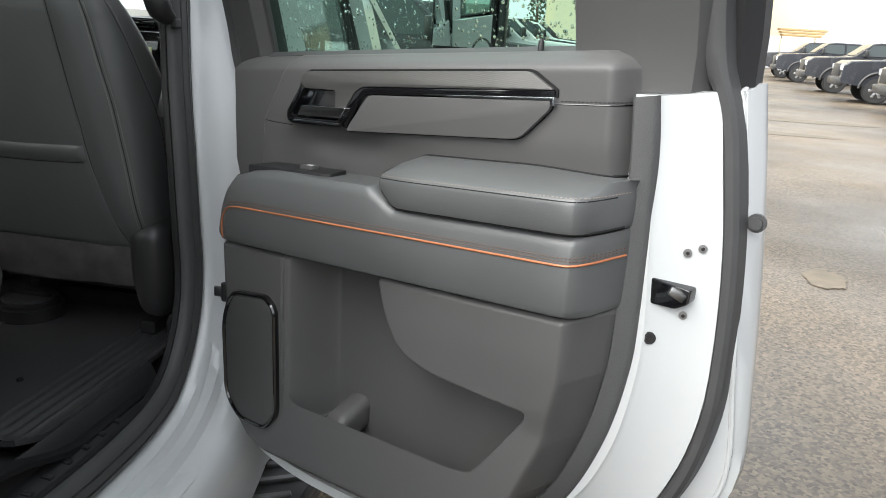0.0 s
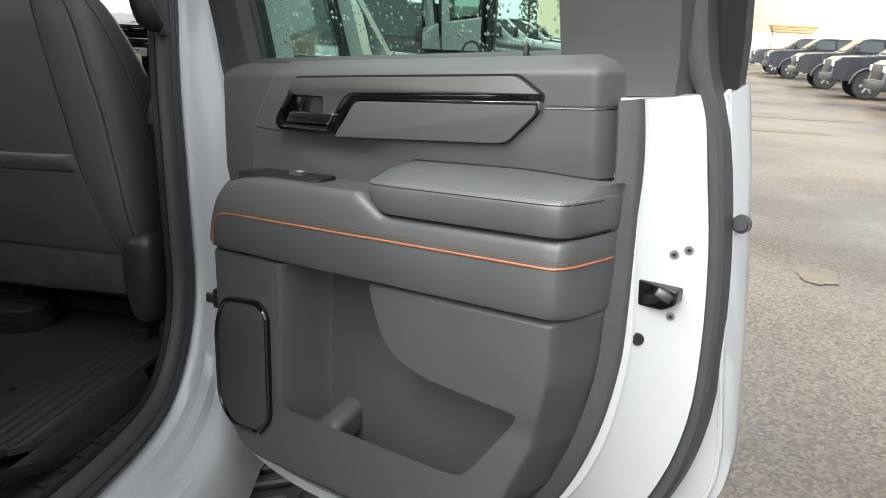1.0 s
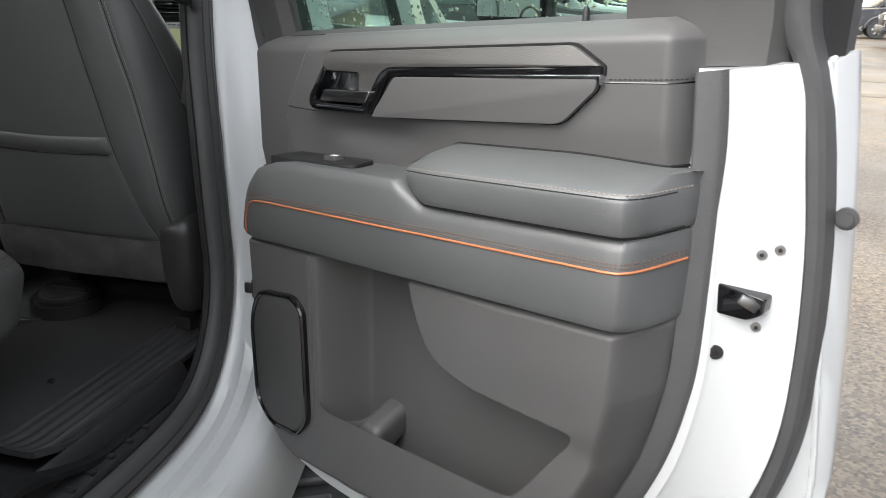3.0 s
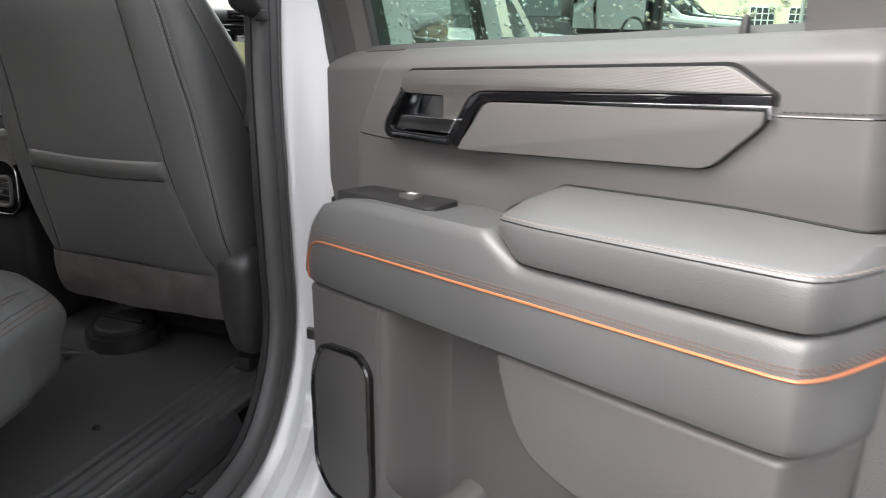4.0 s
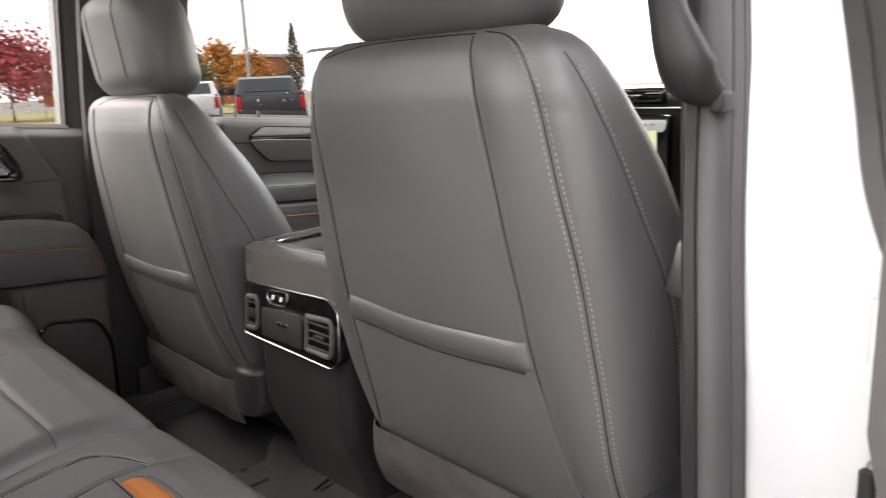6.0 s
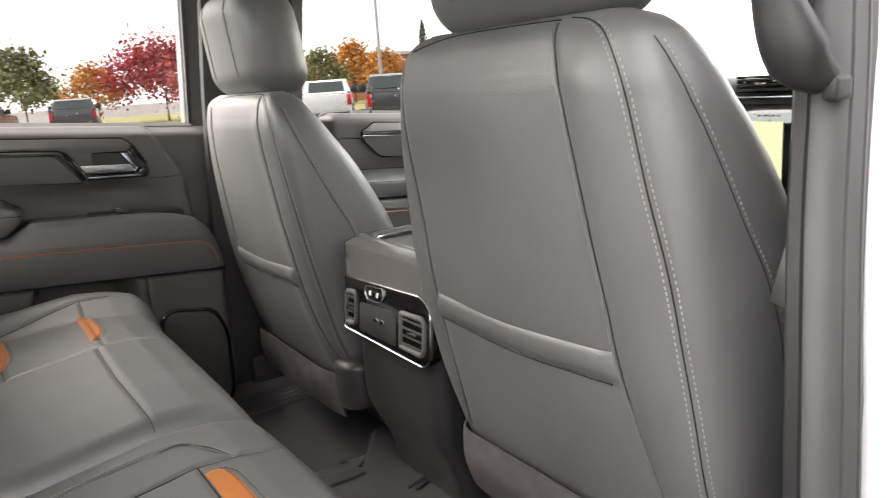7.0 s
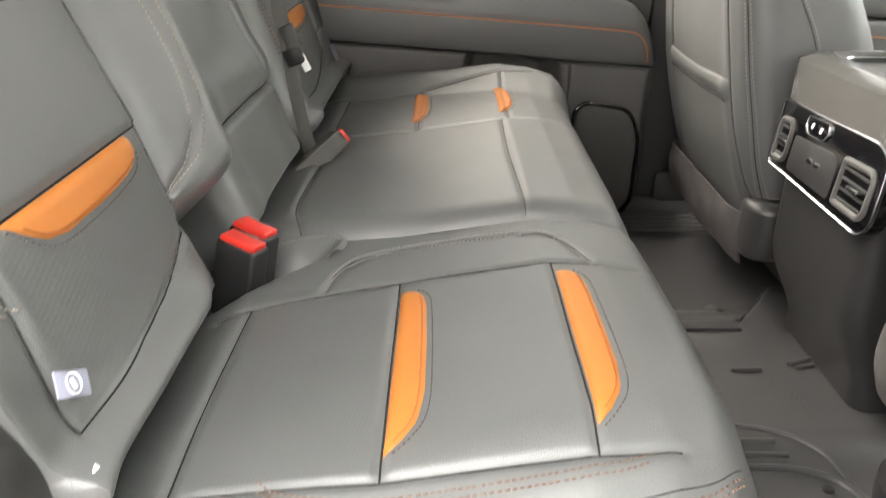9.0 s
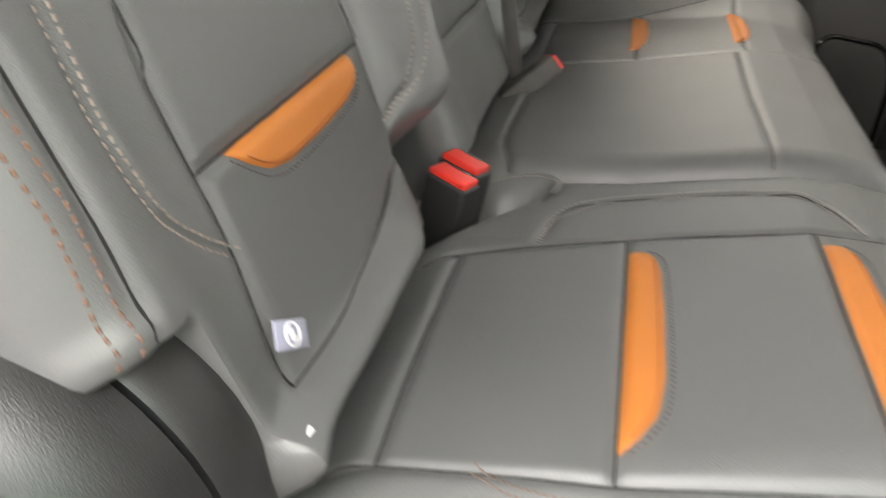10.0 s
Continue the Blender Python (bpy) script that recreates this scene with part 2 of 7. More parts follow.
def path_points(points, step=0.01):
    """Points at even steps along a polyline rounded by Catmull-Rom."""
    p = [Vector(q) for q in points]
    fine = []
    for i in range(len(p) - 1):
        a, b, c, d = p[max(i - 1, 0)], p[i], p[i + 1], p[min(i + 2, len(p) - 1)]
        many = max(2, int((c - b).length / step * 3))
        for k in range(many):
            t = k / many
            fine.append(0.5 * ((2 * b) + (c - a) * t + (2 * a - 5 * b + 4 * c - d) * t * t + (3 * b - a - 3 * c + d) * t ** 3))
    fine.append(p[-1])
    out, run = [fine[0]], 0.0
    for a, b in zip(fine, fine[1:]):
        run += (b - a).length
        if run >= step:
            out.append(b)
            run = 0.0
    if (out[-1] - fine[-1]).length > step * 0.3:
        out.append(fine[-1])
    return out


def tree_of(bm):
    from mathutils.bvhtree import BVHTree
    bm.normal_update()
    return BVHTree.FromBMesh(bm)


def drape(points, bvh, way, back=0.25, lift=0.0):
    """Points moved along way onto a surface, with its normals."""
    d, out = Vector(way).normalized(), []
    for p in points:
        hit, nor, _, _ = bvh.ray_cast(Vector(p) - d * back, d)
        if hit:
            nor = nor if nor.dot(d) < 0 else -nor
            out.append((hit + nor * lift, nor))
    return out


def stitches(placed, long=0.0034, every=0.0050, thick=0.00075, bm=None):
    """Short threads along draped points."""
    bm = bm or bmesh.new()
    run = 0.0
    for (a, na), (b, _) in zip(placed, placed[1:]):
        step = (b - a).length
        run += step
        if run < every or step < 1e-7:
            continue
        run = 0.0
        d = (b - a).normalized()
        s = d.cross(na).normalized() * thick
        e = d * long
        top = na * thick * 1.1
        q = [bm.verts.new(p) for p in (a - s, a + s, a + s + e, a - s + e, a - s * 0.5 + top + e * 0.2, a + s * 0.5 + top + e * 0.2, a + s * 0.5 + top + e * 0.8, a - s * 0.5 + top + e * 0.8)]
        for f in ((0, 1, 5, 4), (1, 2, 6, 5), (2, 3, 7, 6), (3, 0, 4, 7), (4, 5, 6, 7)):
            bm.faces.new([q[k] for k in f])
    return bm


def smooth01(x, a, b):
    t = min(1.0, max(0.0, (x - a) / (b - a)))
    return t * t * (3 - 2 * t)


def lerp_table(table, x):
    """Linear look-up in rows (x, value)."""
    if x <= table[0][0]:
        return table[0][1]
    for (a, va), (b, vb) in zip(table, table[1:]):
        if x <= b:
            return va + (vb - va) * (x - a) / (b - a)
    return table[-1][1]


def seg_dist(px, py, line):
    """Distance of arrays of points from a polyline."""
    best = np.full(px.shape, 1e9)
    for (ax, ay), (bx, by) in zip(line, line[1:]):
        dx, dy = bx - ax, by - ay
        t = np.clip(((px - ax) * dx + (py - ay) * dy) / (dx * dx + dy * dy + 1e-12), 0, 1)
        best = np.minimum(best, np.hypot(px - ax - t * dx, py - ay - t * dy))
    return best


def rounded_block(half, radius, cuts, shape=None):
    """A block with rounded edges as a dense grid; shape(array of points) bends it. half and radius in metres, cuts per axis."""
    pos, faces, index = [], [], {}
    axes = []
    for a in range(3):
        r = radius / half[a]
        mid = np.linspace(-1 + r, 1 - r, cuts[a] + 1)
        k = 4
        lo = -1 + r * np.linspace(0, 1, k + 1)[:-1]
        axes.append(np.concatenate([lo, mid, -lo[::-1]]))
    def vert(i, j, k):
        key = (i, j, k)
        if key not in index:
            index[key] = len(pos)
            pos.append((axes[0][i], axes[1][j], axes[2][k]))
        return index[key]
    n = [len(a) - 1 for a in axes]
    for a in range(3):
        b, c = (a + 1) % 3, (a + 2) % 3
        for side in (0, n[a]):
            for i in range(n[b]):
                for j in range(n[c]):
                    q = []
                    for di, dj in ((0, 0), (1, 0), (1, 1), (0, 1)):
                        key = [0, 0, 0]
                        key[a], key[b], key[c] = side, i + di, j + dj
                        q.append(vert(*key))
                    faces.append(q if side else q[::-1])
    p = np.array(pos) * np.array(half)
    inner = np.clip(p, -(np.array(half) - radius), np.array(half) - radius)
    off = p - inner
    ln = np.linalg.norm(off, axis=1, keepdims=True)
    p = inner + np.where(ln > 1e-9, off / np.maximum(ln, 1e-9), 0) * radius
    if shape:
        p = shape(p)
    me = bpy.data.meshes.new("tmp")
    me.from_pydata([tuple(v) for v in p], [], faces)
    bm = bmesh.new()
    bm.from_mesh(me)
    bpy.data.meshes.remove(me)
    return bm

# ---------------------------------------------------------------- rear doors: u runs from the hinge edge to the latch edge, w into the cab, z up
SLOPE = 0.08
DIR_U = Vector((math.cos(radians(28)), -math.sin(radians(28)), 0))
DIR_W = Vector((DIR_U.y, -DIR_U.x, 0))
DOOR_AT = Vector((0.95, 1.42, 0))


def right_door(u, w, z):
    """The open door on the kerb side."""
    return DOOR_AT + DIR_U * u + DIR_W * w + Vector((0, 0, z + SLOPE * u))


def left_door(u, w, z):
    """The shut door across the cab."""
    return Vector((-0.77 + w, 1.517 - u, z + 0.008 + SLOPE * u))


EDGE_FRONT = [(0.655, 0.30), (0.675, 0.17), (0.70, 0.115), (0.74, 0.076), (0.80, 0.060), (1.10, 0.052), (1.20, 0.010), (1.26, -0.008), (1.44, -0.008), (1.455, 0.00), (1.464, 0.03)]
EDGE_REAR = [(0.655, 0.60), (0.70, 0.715), (0.75, 0.768), (0.80, 0.806), (0.90, 0.845), (1.01, 0.867), (1.10, 0.870), (1.30, 0.864), (1.44, 0.855), (1.455, 0.848), (1.464, 0.83)]
CUBBY = rnd([(0.268, 1.13), (0.268, 0.814), (0.70, 0.814), (0.795, 0.95), (0.70, 0.958), (0.609, 0.966), (0.545, 0.988), (0.515, 1.03), (0.497, 1.08), (0.487, 1.13)], [0, 0.03, 0.03, 0.02, 0.01, 0.03, 0.03, 0.03, 0.01, 0], 4)
BEZEL = rnd([(0.228, 1.424), (0.197, 1.374), (0.203, 1.357), (0.328, 1.343), (0.340, 1.347), (0.380, 1.398), (0.372, 1.406), (0.330, 1.424)], [0.006, 0.012, 0.01, 0.008, 0.008, 0.01, 0.008, 0.01], 3)
SHELL = (
    (-0.045, [(0.884, 1.405), (0.890, 1.30), (0.899, 1.19), (0.908, 1.06), (0.900, 0.96), (0.880, 0.87), (0.835, 0.775), (0.75, 0.69), (0.60, 0.635), (0.35, 0.615), (0.16, 0.62), (0.06, 0.665), (0.025, 0.75), (0.018, 0.9), (0.012, 1.2), (0.012, 1.44)]),
    (-0.085, [(0.95, 1.41), (0.968, 1.30), (0.984, 1.20), (0.994, 1.07), (0.992, 0.95), (0.965, 0.835), (0.91, 0.73), (0.81, 0.645), (0.62, 0.59), (0.35, 0.57), (0.14, 0.57), (0.03, 0.61), (0.0, 0.72), (-0.006, 0.9), (-0.010, 1.2), (-0.010, 1.44)]),
)


def inside(poly, x, y):
    """Which of the arrays' points lie in the outline."""
    odd = np.zeros(x.shape, bool)
    for (ax, ay), (bx, by) in zip(poly, poly[1:] + poly[:1]):
        cross = (ay > y) != (by > y)
        odd ^= cross & (x < (bx - ax) * (y - ay) / (by - ay + 1e-12) + ax)
    return odd


def step01(x, a, b):
    t = np.clip((x - a) / (b - a), 0, 1)
    return t * t * (3 - 2 * t)


def door_panel(P, fine):
    """The moulded inner panel as one sheet with its storage bin, grip hollow and rolled edges."""
    nu, nz = fine
    zs = np.linspace(0.655, 1.464, nz)
    u = np.array([[lerp_table(EDGE_FRONT, z) * (1 - s) + lerp_table(EDGE_REAR, z) * s for s in np.linspace(0, 1, nu)] for z in zs])
    z = np.repeat(zs[:, None], nu, 1)
    left, right = u[:, :1], u[:, -1:]
    low = 1 - step01(z, 1.10, 1.13)
    # upper field
    front_line = np.interp(z, [1.24, 1.345, 1.44, 1.47], [0.106, 0.111, 0.172, 0.19])
    up = -0.036 + 0.026 * step01(u, front_line - 0.006, front_line + 0.004)
    hollow = np.exp(-((u - 0.33) / 0.10) ** 2 - ((z - 1.312) / 0.026) ** 2)
    up = up - 0.022 * hollow - 0.028 * step01(1.345 - z, 0.0, 0.09) * step01(u, 0.12, 0.2) * 0.5
    up = up - 0.034 * step01(z, 1.43, 1.468) ** 2 - 0.05 * step01(u, right - 0.04, right + 0.004) ** 2
    d = seg_dist(u, z, BEZEL + BEZEL[:1])
    up = np.where(inside(BEZEL, u, z), -0.055, up)
    # lower field
    d = seg_dist(u, z, CUBBY + CUBBY[:1])
    soft = 0.020 + 0.035 * step01(0.40 - u, 0.0, 0.10) + 0.03 * step01(z, 0.93, 1.0) * step01(u, 0.45, 0.55)
    hole = np.where(inside(CUBBY, u, z), np.clip(d / soft, 0, 1), 0)
    hole = np.sin(hole * math.pi / 2) ** 1.3
    down = 0.060 + 0.006 * step01(u, 0.5, 0.7) * step01(z, 0.95, 1.05)
    down = down - 0.010 * step01(0.97 - z, 0, 0.06) * step01(u, 0.72, 0.84)
    down = down - 0.088 * hole
    ridge = np.exp(-((u - 0.258) / 0.0035) ** 2) * step01(z, 0.80, 0.83)
    groove = np.exp(-((u - 0.251) / 0.002) ** 2) * step01(z, 0.80, 0.83)
    down = down + 0.003 * ridge - 0.003 * groove
    corner = 0.832 + 0.0 * z
    down = down - 0.10 * step01(u, np.minimum(corner, right - 0.035), right + 0.012)
    down = down - 0.030 * (1 - step01(u, left, left + 0.03)) ** 2 - 0.03 * (1 - step01(z, 0.655, 0.69)) ** 2
    w = up * (1 - low) + down * low
    sunk = 0.105 * hole ** 0.6 * (1 - step01(z, 0.815, 0.96)) * low
    me = bpy.data.meshes.new("tmp")
    pts = [P(a, b, c) for a, b, c in zip(u.ravel(), w.ravel(), (z - sunk).ravel())]
    back = [P(a, -0.07, c) for a, c in zip(u.ravel(), z.ravel())]
    faces = [(r * nu + c, r * nu + c + 1, (r + 1) * nu + c + 1, (r + 1) * nu + c) for r in range(nz - 1) for c in range(nu - 1)]
    rim = [c for c in range(nu)] + [r * nu + nu - 1 for r in range(1, nz)] + [(nz - 1) * nu + c for c in range(nu - 2, -1, -1)] + [r * nu for r in range(nz - 2, 0, -1)]
    n = len(pts)
    pts += [back[i] for i in rim]
    faces += [(rim[i], n + i, n + (i + 1) % len(rim), rim[(i + 1) % len(rim)]) for i in range(len(rim))]
    me.from_pydata(pts, [], faces)
    bm = bmesh.new()
    bm.from_mesh(me)
    bpy.data.meshes.remove(me)
    return bm


def frame_ring(outer, inner, w0, w1, P, bevel=0.002):
    """A frame between two outlines of equal count."""
    n = len(outer)
    mid = [((a[0] * 2 + b[0]) / 3, (a[1] * 2 + b[1]) / 3) for a, b in zip(outer, inner)]
    mid2 = [((a[0] + b[0] * 2) / 3, (a[1] + b[1] * 2) / 3) for a, b in zip(outer, inner)]
    rings = [[P(p[0], w, p[1]) for p in line] for line, w in ((outer, w0), (outer, w1 - bevel), (mid, w1), (mid2, w1), (inner, w1 - bevel), (inner, w0))]
    bm = bmesh.new()
    rows = [[bm.verts.new(p) for p in ring] for ring in rings]
    for a, b in zip(rows, rows[1:] + rows[:1]):
        for i in range(n):
            j = (i + 1) % n
            bm.faces.new((a[i], a[j], b[j], b[i]))
    return bm


def shrink(outline, d):
    """The outline drawn in towards its middle by about d."""
    pts = [Vector(p) for p in outline]
    area = sum(a.x * b.y - b.x * a.y for a, b in zip(pts, pts[1:] + pts[:1]))
    out = []
    for i, p in enumerate(pts):
        t = (pts[(i + 1) % len(pts)] - pts[i - 1])
        nrm = Vector((-t.y, t.x)).normalized() * (1 if area > 0 else -1)
        out.append(tuple(p + nrm * d))
    return out


def build_door(name, P, label, opened, front=False, clear=None):
    door = thing(name, P(0.0, -0.10, 0.60), label, "car door", kind="structure")
    way = (P(0, -1, 0) - P(0, 0, 0)).normalized()
    along = lambda line, step=0.012: path_points([(u, z, 0) for u, z in line], step)

    # painted shell: stepped jamb, flange and outer skin
    flange = [(u + 0.022 * (1 if u > 0.5 else -0.7), z - (0.02 if z < 0.8 else 0)) for u, z in SHELL[1][1]]
    skin = [(0.98, 1.42), (1.0, 1.3), (1.02, 1.15), (1.035, 1.0), (1.045, 0.85), (1.02, 0.76), (0.96, 0.66), (0.85, 0.575), (0.63, 0.525), (0.35, 0.505), (0.12, 0.505), (0.0, 0.55), (-0.045, 0.70), (-0.055, 0.9), (-0.06, 1.2), (-0.06, 1.44)]
    rings = []
    for w, line in ((-0.045, SHELL[0][1]), (-0.052, [(u * 0.985 + 0.0145 + 0.004, z) for u, z in SHELL[0][1]]), (-0.085, SHELL[1][1]), (-0.112, SHELL[1][1]), (-0.118, flange), (-0.150, skin), (-0.172, skin), (-0.19, [(0.5 + (u - 0.5) * 0.985, 1.0 + (z - 1.0) * 0.985) for u, z in skin])):
        smooth = path_points([(u, z, 0) for u, z in line], 0.0001)
        pick = [smooth[int(k * (len(smooth) - 1) / 79)] for k in range(80)]
        rings.append([P(p.x, w, p.y) for p in pick])
    shell_bm = loft(rings)
    shell_tree = tree_of(shell_bm)
    hem = path_points([(u - 0.016, z, 0) for u, z in skin[:9]], 0.012)
    part("shell", shell_bm, PAINT, door, "white painted door shell with a stepped jamb", 50)
    part("hem_flange", tube([p + n * 0.0005 for p, n in drape([P(p.x, 0.0, p.y) for p in hem], shell_tree, way)], 0.0045, 8), PAINT, door, "folded white hem of the outer skin")

    # coarse plastic border round the panel
    edge = [(0.868, 1.404), (0.876, 1.30), (0.882, 1.10), (0.879, 1.01), (0.858, 0.90), (0.815, 0.79), (0.765, 0.725), (0.70, 0.675), (0.58, 0.64), (0.35, 0.63)]
    outer_rings = []
    for p, q in zip(path_points([(u, z, 0) for u, z in edge], 0.012), path_points([(u, z, 0) for u, z in edge], 0.012)[1:]):
        t = (q - p).normalized()
        nrm = Vector((-t.y, t.x))
        outer_rings.append([P(p.x + nrm.x * a, b, p.y + nrm.y * a) for a, b in ((-0.016, -0.07), (-0.016, -0.032), (-0.012, -0.028), (0.010, -0.034), (0.015, -0.040), (0.018, -0.052), (0.018, -0.07))])
    part("edge_strip", loft(outer_rings), STRIP, door, "coarse dark grey plastic border strip")

    panel_bm = door_panel(P, (290, 310) if opened else (170, 180))
    panel_tree = tree_of(panel_bm)
    part("inner_panel", panel_bm, VINYL, door, "moulded charcoal door panel with a storage bin", 50, normals=True)

    # bolster with copper piping
    tops = [(0.060, 1.119), (0.066, 1.15), (0.078, 1.19), (0.095, 1.218), (0.12, 1.243), (0.16, 1.255), (0.225, 1.262), (0.47, 1.258), (0.524, 1.226), (0.88, 1.226)]
    depth = [(0.060, 0.052), (0.066, 0.063), (0.10, 0.071), (0.30, 0.073), (0.82, 0.076), (0.840, 0.073), (0.850, 0.063), (0.858, 0.045), (0.876, -0.035)]
    stops = list(np.concatenate([np.linspace(0.060, 0.13, 16), np.linspace(0.14, 0.46, 14), np.linspace(0.47, 0.53, 9), np.linspace(0.55, 0.81, 9), np.linspace(0.82, 0.876, 15)]))
    rings = []
    for u in stops:
        zt, wf, zb = lerp_table(tops, u), lerp_table(depth, u), 1.110
        h = max(zt - zb, 0.006)
        pr = [(-0.05, zb), (wf - 0.012, zb), (wf - 0.004, zb + min(0.004, h * 0.2)), (wf, zb + min(0.014, h * 0.35)), (wf + 0.002, zb + h * 0.5), (wf, zt - min(0.016, h * 0.3)), (wf - 0.004, zt - min(0.007, h * 0.14)), (wf - 0.010, zt - 0.001), (wf - 0.020, zt), (-0.05, zt - 0.004)]
        rings.append([P(u, w, z) for w, z in pr])
    bolster_bm = loft(rings)
    bolster_tree = tree_of(bolster_bm)
    bolster = part("bolster", bolster_bm, LEATHER, door, "black leather bolster with copper piping")
    line = [(0.080, 1.120), (0.082, 1.142), (0.090, 1.163), (0.106, 1.180), (0.135, 1.1862), (0.25, 1.187), (0.50, 1.187), (0.70, 1.187), (0.80, 1.187), (0.836, 1.187), (0.852, 1.188), (0.874, 1.1885)]
    run = [P(p.x, 0.0, p.y) for p in along(line, 0.006)]
    part("piping", tube([p for p, _ in drape(run, bolster_tree, way, lift=0.0006)], 0.0018), COPPER, bolster, "thin copper piping")
    threads = bmesh.new()
    for dz in (0.0062, 0.0105):
        run = [P(p.x, 0.0, p.y + dz) for p in along(line[3:], 0.0016)]
        stitches(drape(run, bolster_tree, way, lift=0.0002), bm=threads)
    part("stitching", threads, THREAD_ORANGE, bolster, "double row of tan stitching", normals=False)

    # armrest pad
    bottoms = [(0.478, 1.270), (0.490, 1.258), (0.522, 1.231), (0.535, 1.2275), (0.88, 1.2275)]
    depth = [(0.478, 0.030), (0.483, 0.052), (0.495, 0.070), (0.55, 0.078), (0.822, 0.082), (0.840, 0.079), (0.850, 0.068), (0.858, 0.05), (0.877, -0.035)]
    rings = []
    for u in np.concatenate([np.linspace(0.478, 0.54, 16), np.linspace(0.56, 0.81, 10), np.linspace(0.82, 0.877, 14)]):
        zb, wf = lerp_table(bottoms, u), lerp_table(depth, u)
        zt = 1.278 - 0.004 * smooth01(0.50 - u, 0, 0.022)
        crown = 1.303 - 0.020 * smooth01(0.52 - u, 0, 0.04) - 0.008 * smooth01(u, 0.70, 0.87)
        pr = [(-0.05, zb), (wf - 0.012, zb), (wf - 0.003, zb + 0.003), (wf, zb + 0.012), (wf, zt - 0.010), (wf - 0.003, zt - 0.002), (wf - 0.010, zt + 0.003), (wf * 0.5 - 0.01, (zt + crown) / 2 + 0.007), (-0.014, crown), (-0.05, crown - 0.004)]
        rings.append([P(u, w, z) for w, z in pr])
    arm_bm = loft(rings)
    arm_tree = tree_of(arm_bm)
    arm = part("armrest", arm_bm, LEATHER, door, "padded black leather armrest")
    run = [P(u, 0.0, 1.2775) for u in np.arange(0.486, 0.874, 0.0016)]
    part("stitching", stitches(drape(run, arm_tree, way, lift=0.0003)), THREAD_TAN, arm, "single row of tan stitching", normals=False)
    # dark tube painted in as crease shade where armrest meets panel
    run = [P(u, 0.0, 1.3035 - 0.020 * smooth01(0.52 - u, 0, 0.04) - 0.008 * smooth01(u, 0.70, 0.87)) for u in np.arange(0.484, 0.86, 0.01)]
    part("seam", tube([p for p, n in drape(run, panel_tree, way)], 0.0018, 6), SEAM_AND_SHADE, arm)
    # second dark tube stands in for the shade below the armrest
    run = [P(u, 0.0, lerp_table(bottoms, u) + 0.0022) for u in np.arange(0.481, 0.874, 0.006)]
    part("seam", tube([p for p, n in drape(run, arm_tree, way)], 0.0019, 6), SEAM_AND_SHADE, arm, "dark tube painting the shade under the armrest")
    run = [P(u, 0.0, 1.2735) for u in np.arange(0.486, 0.868, 0.003)]
    part("seam", tube([p - n * 0.0005 for p, n in drape(run, arm_tree, way)], 0.0011, 5), SEAM_AND_SHADE, arm)

    # ribbed trim, gloss line, chrome line and pad
    part("trim_strip", slab(rnd([(0.2315, 1.414), (0.232, 1.424), (0.246, 1.435), (0.708, 1.436), (0.748, 1.411), (0.384, 1.4105), (0.366, 1.402), (0.345, 1.374), (0.319, 1.373), (0.320, 1.4035), (0.242, 1.4065)], [0.003, 0.006, 0.008, 0.010, 0.004, 0.008, 0.008, 0.003, 0.004, 0.006, 0.003], 4), -0.03, 0.000, P, 0.0025), BRUSHED, door, "ribbed dark metallic trim strip")
    # raised dark plate; its colour gives the gap's shade, nothing is recessed
    part("trim_gap_shade", slab(rnd([(0.2285, 1.408), (0.229, 1.4265), (0.2445, 1.4385), (0.7095, 1.4395), (0.7525, 1.4115), (0.7525, 1.400), (0.50, 1.400), (0.24, 1.402)], [0.003, 0.007, 0.009, 0.010, 0.003, 0, 0, 0], 4), -0.04, -0.0072, P, 0.0), SEAM_AND_SHADE, door, "near-black plate painting a gap's shade over the trim strip")
    part("gloss_strip", slab([(0.336, 1.343), (0.3465, 1.3735), (0.368, 1.4015), (0.386, 1.4095), (0.749, 1.4100), (0.749, 1.3995), (0.392, 1.3985), (0.380, 1.392), (0.346, 1.338)], -0.03, -0.001, P, 0.0012), PIANO, door, "gloss black accent strip")
    part("chrome_strip", slab([(0.50, 1.4005), (0.7505, 1.4015), (0.7515, 1.389), (0.7475, 1.389), (0.7465, 1.3965), (0.60, 1.3965)], -0.03, 0.0005, P, 0.001), CHROME, door, "thin bright chrome line")
    part("pad", slab(rnd([(0.397, 1.3965), (0.745, 1.3965), (0.745, 1.384), (0.698, 1.340), (0.3475, 1.3345), (0.3515, 1.3425)], [0.01, 0.004, 0.008, 0.014, 0.003, 0.004], 4), -0.04, -0.0005, P, 0.006, 3), VINYL, door, "padded charcoal vinyl insert")
    # black plate behind the pad paints the shaded outline of its gap
    part("panel_gap_shade", slab(rnd([(0.395, 1.3985), (0.7468, 1.3985), (0.7468, 1.3832), (0.6986, 1.3385), (0.3458, 1.3330), (0.3495, 1.3442)], [0.01, 0.004, 0.008, 0.014, 0.003, 0.004], 4), -0.05, -0.0085, P, 0.0), PIANO, door, "black plate painting a gap's shade round the insert")
    run = [P(u, 0.0, 1.3915) for u in np.arange(0.752, 0.866, 0.0016)]
    on = drape(run, panel_tree, way, lift=0.0003)
    seam = part("seam", tube([p - n * 0.0008 for p, n in on], 0.0012), PIANO, door, "pressed seam line")
    run = [P(u, 0.0, 1.3955) for u in np.arange(0.752, 0.862, 0.0016)]
    part("stitching", stitches(drape(run, panel_tree, way, lift=0.0003)), PLASTIC_DARK, seam, normals=False)
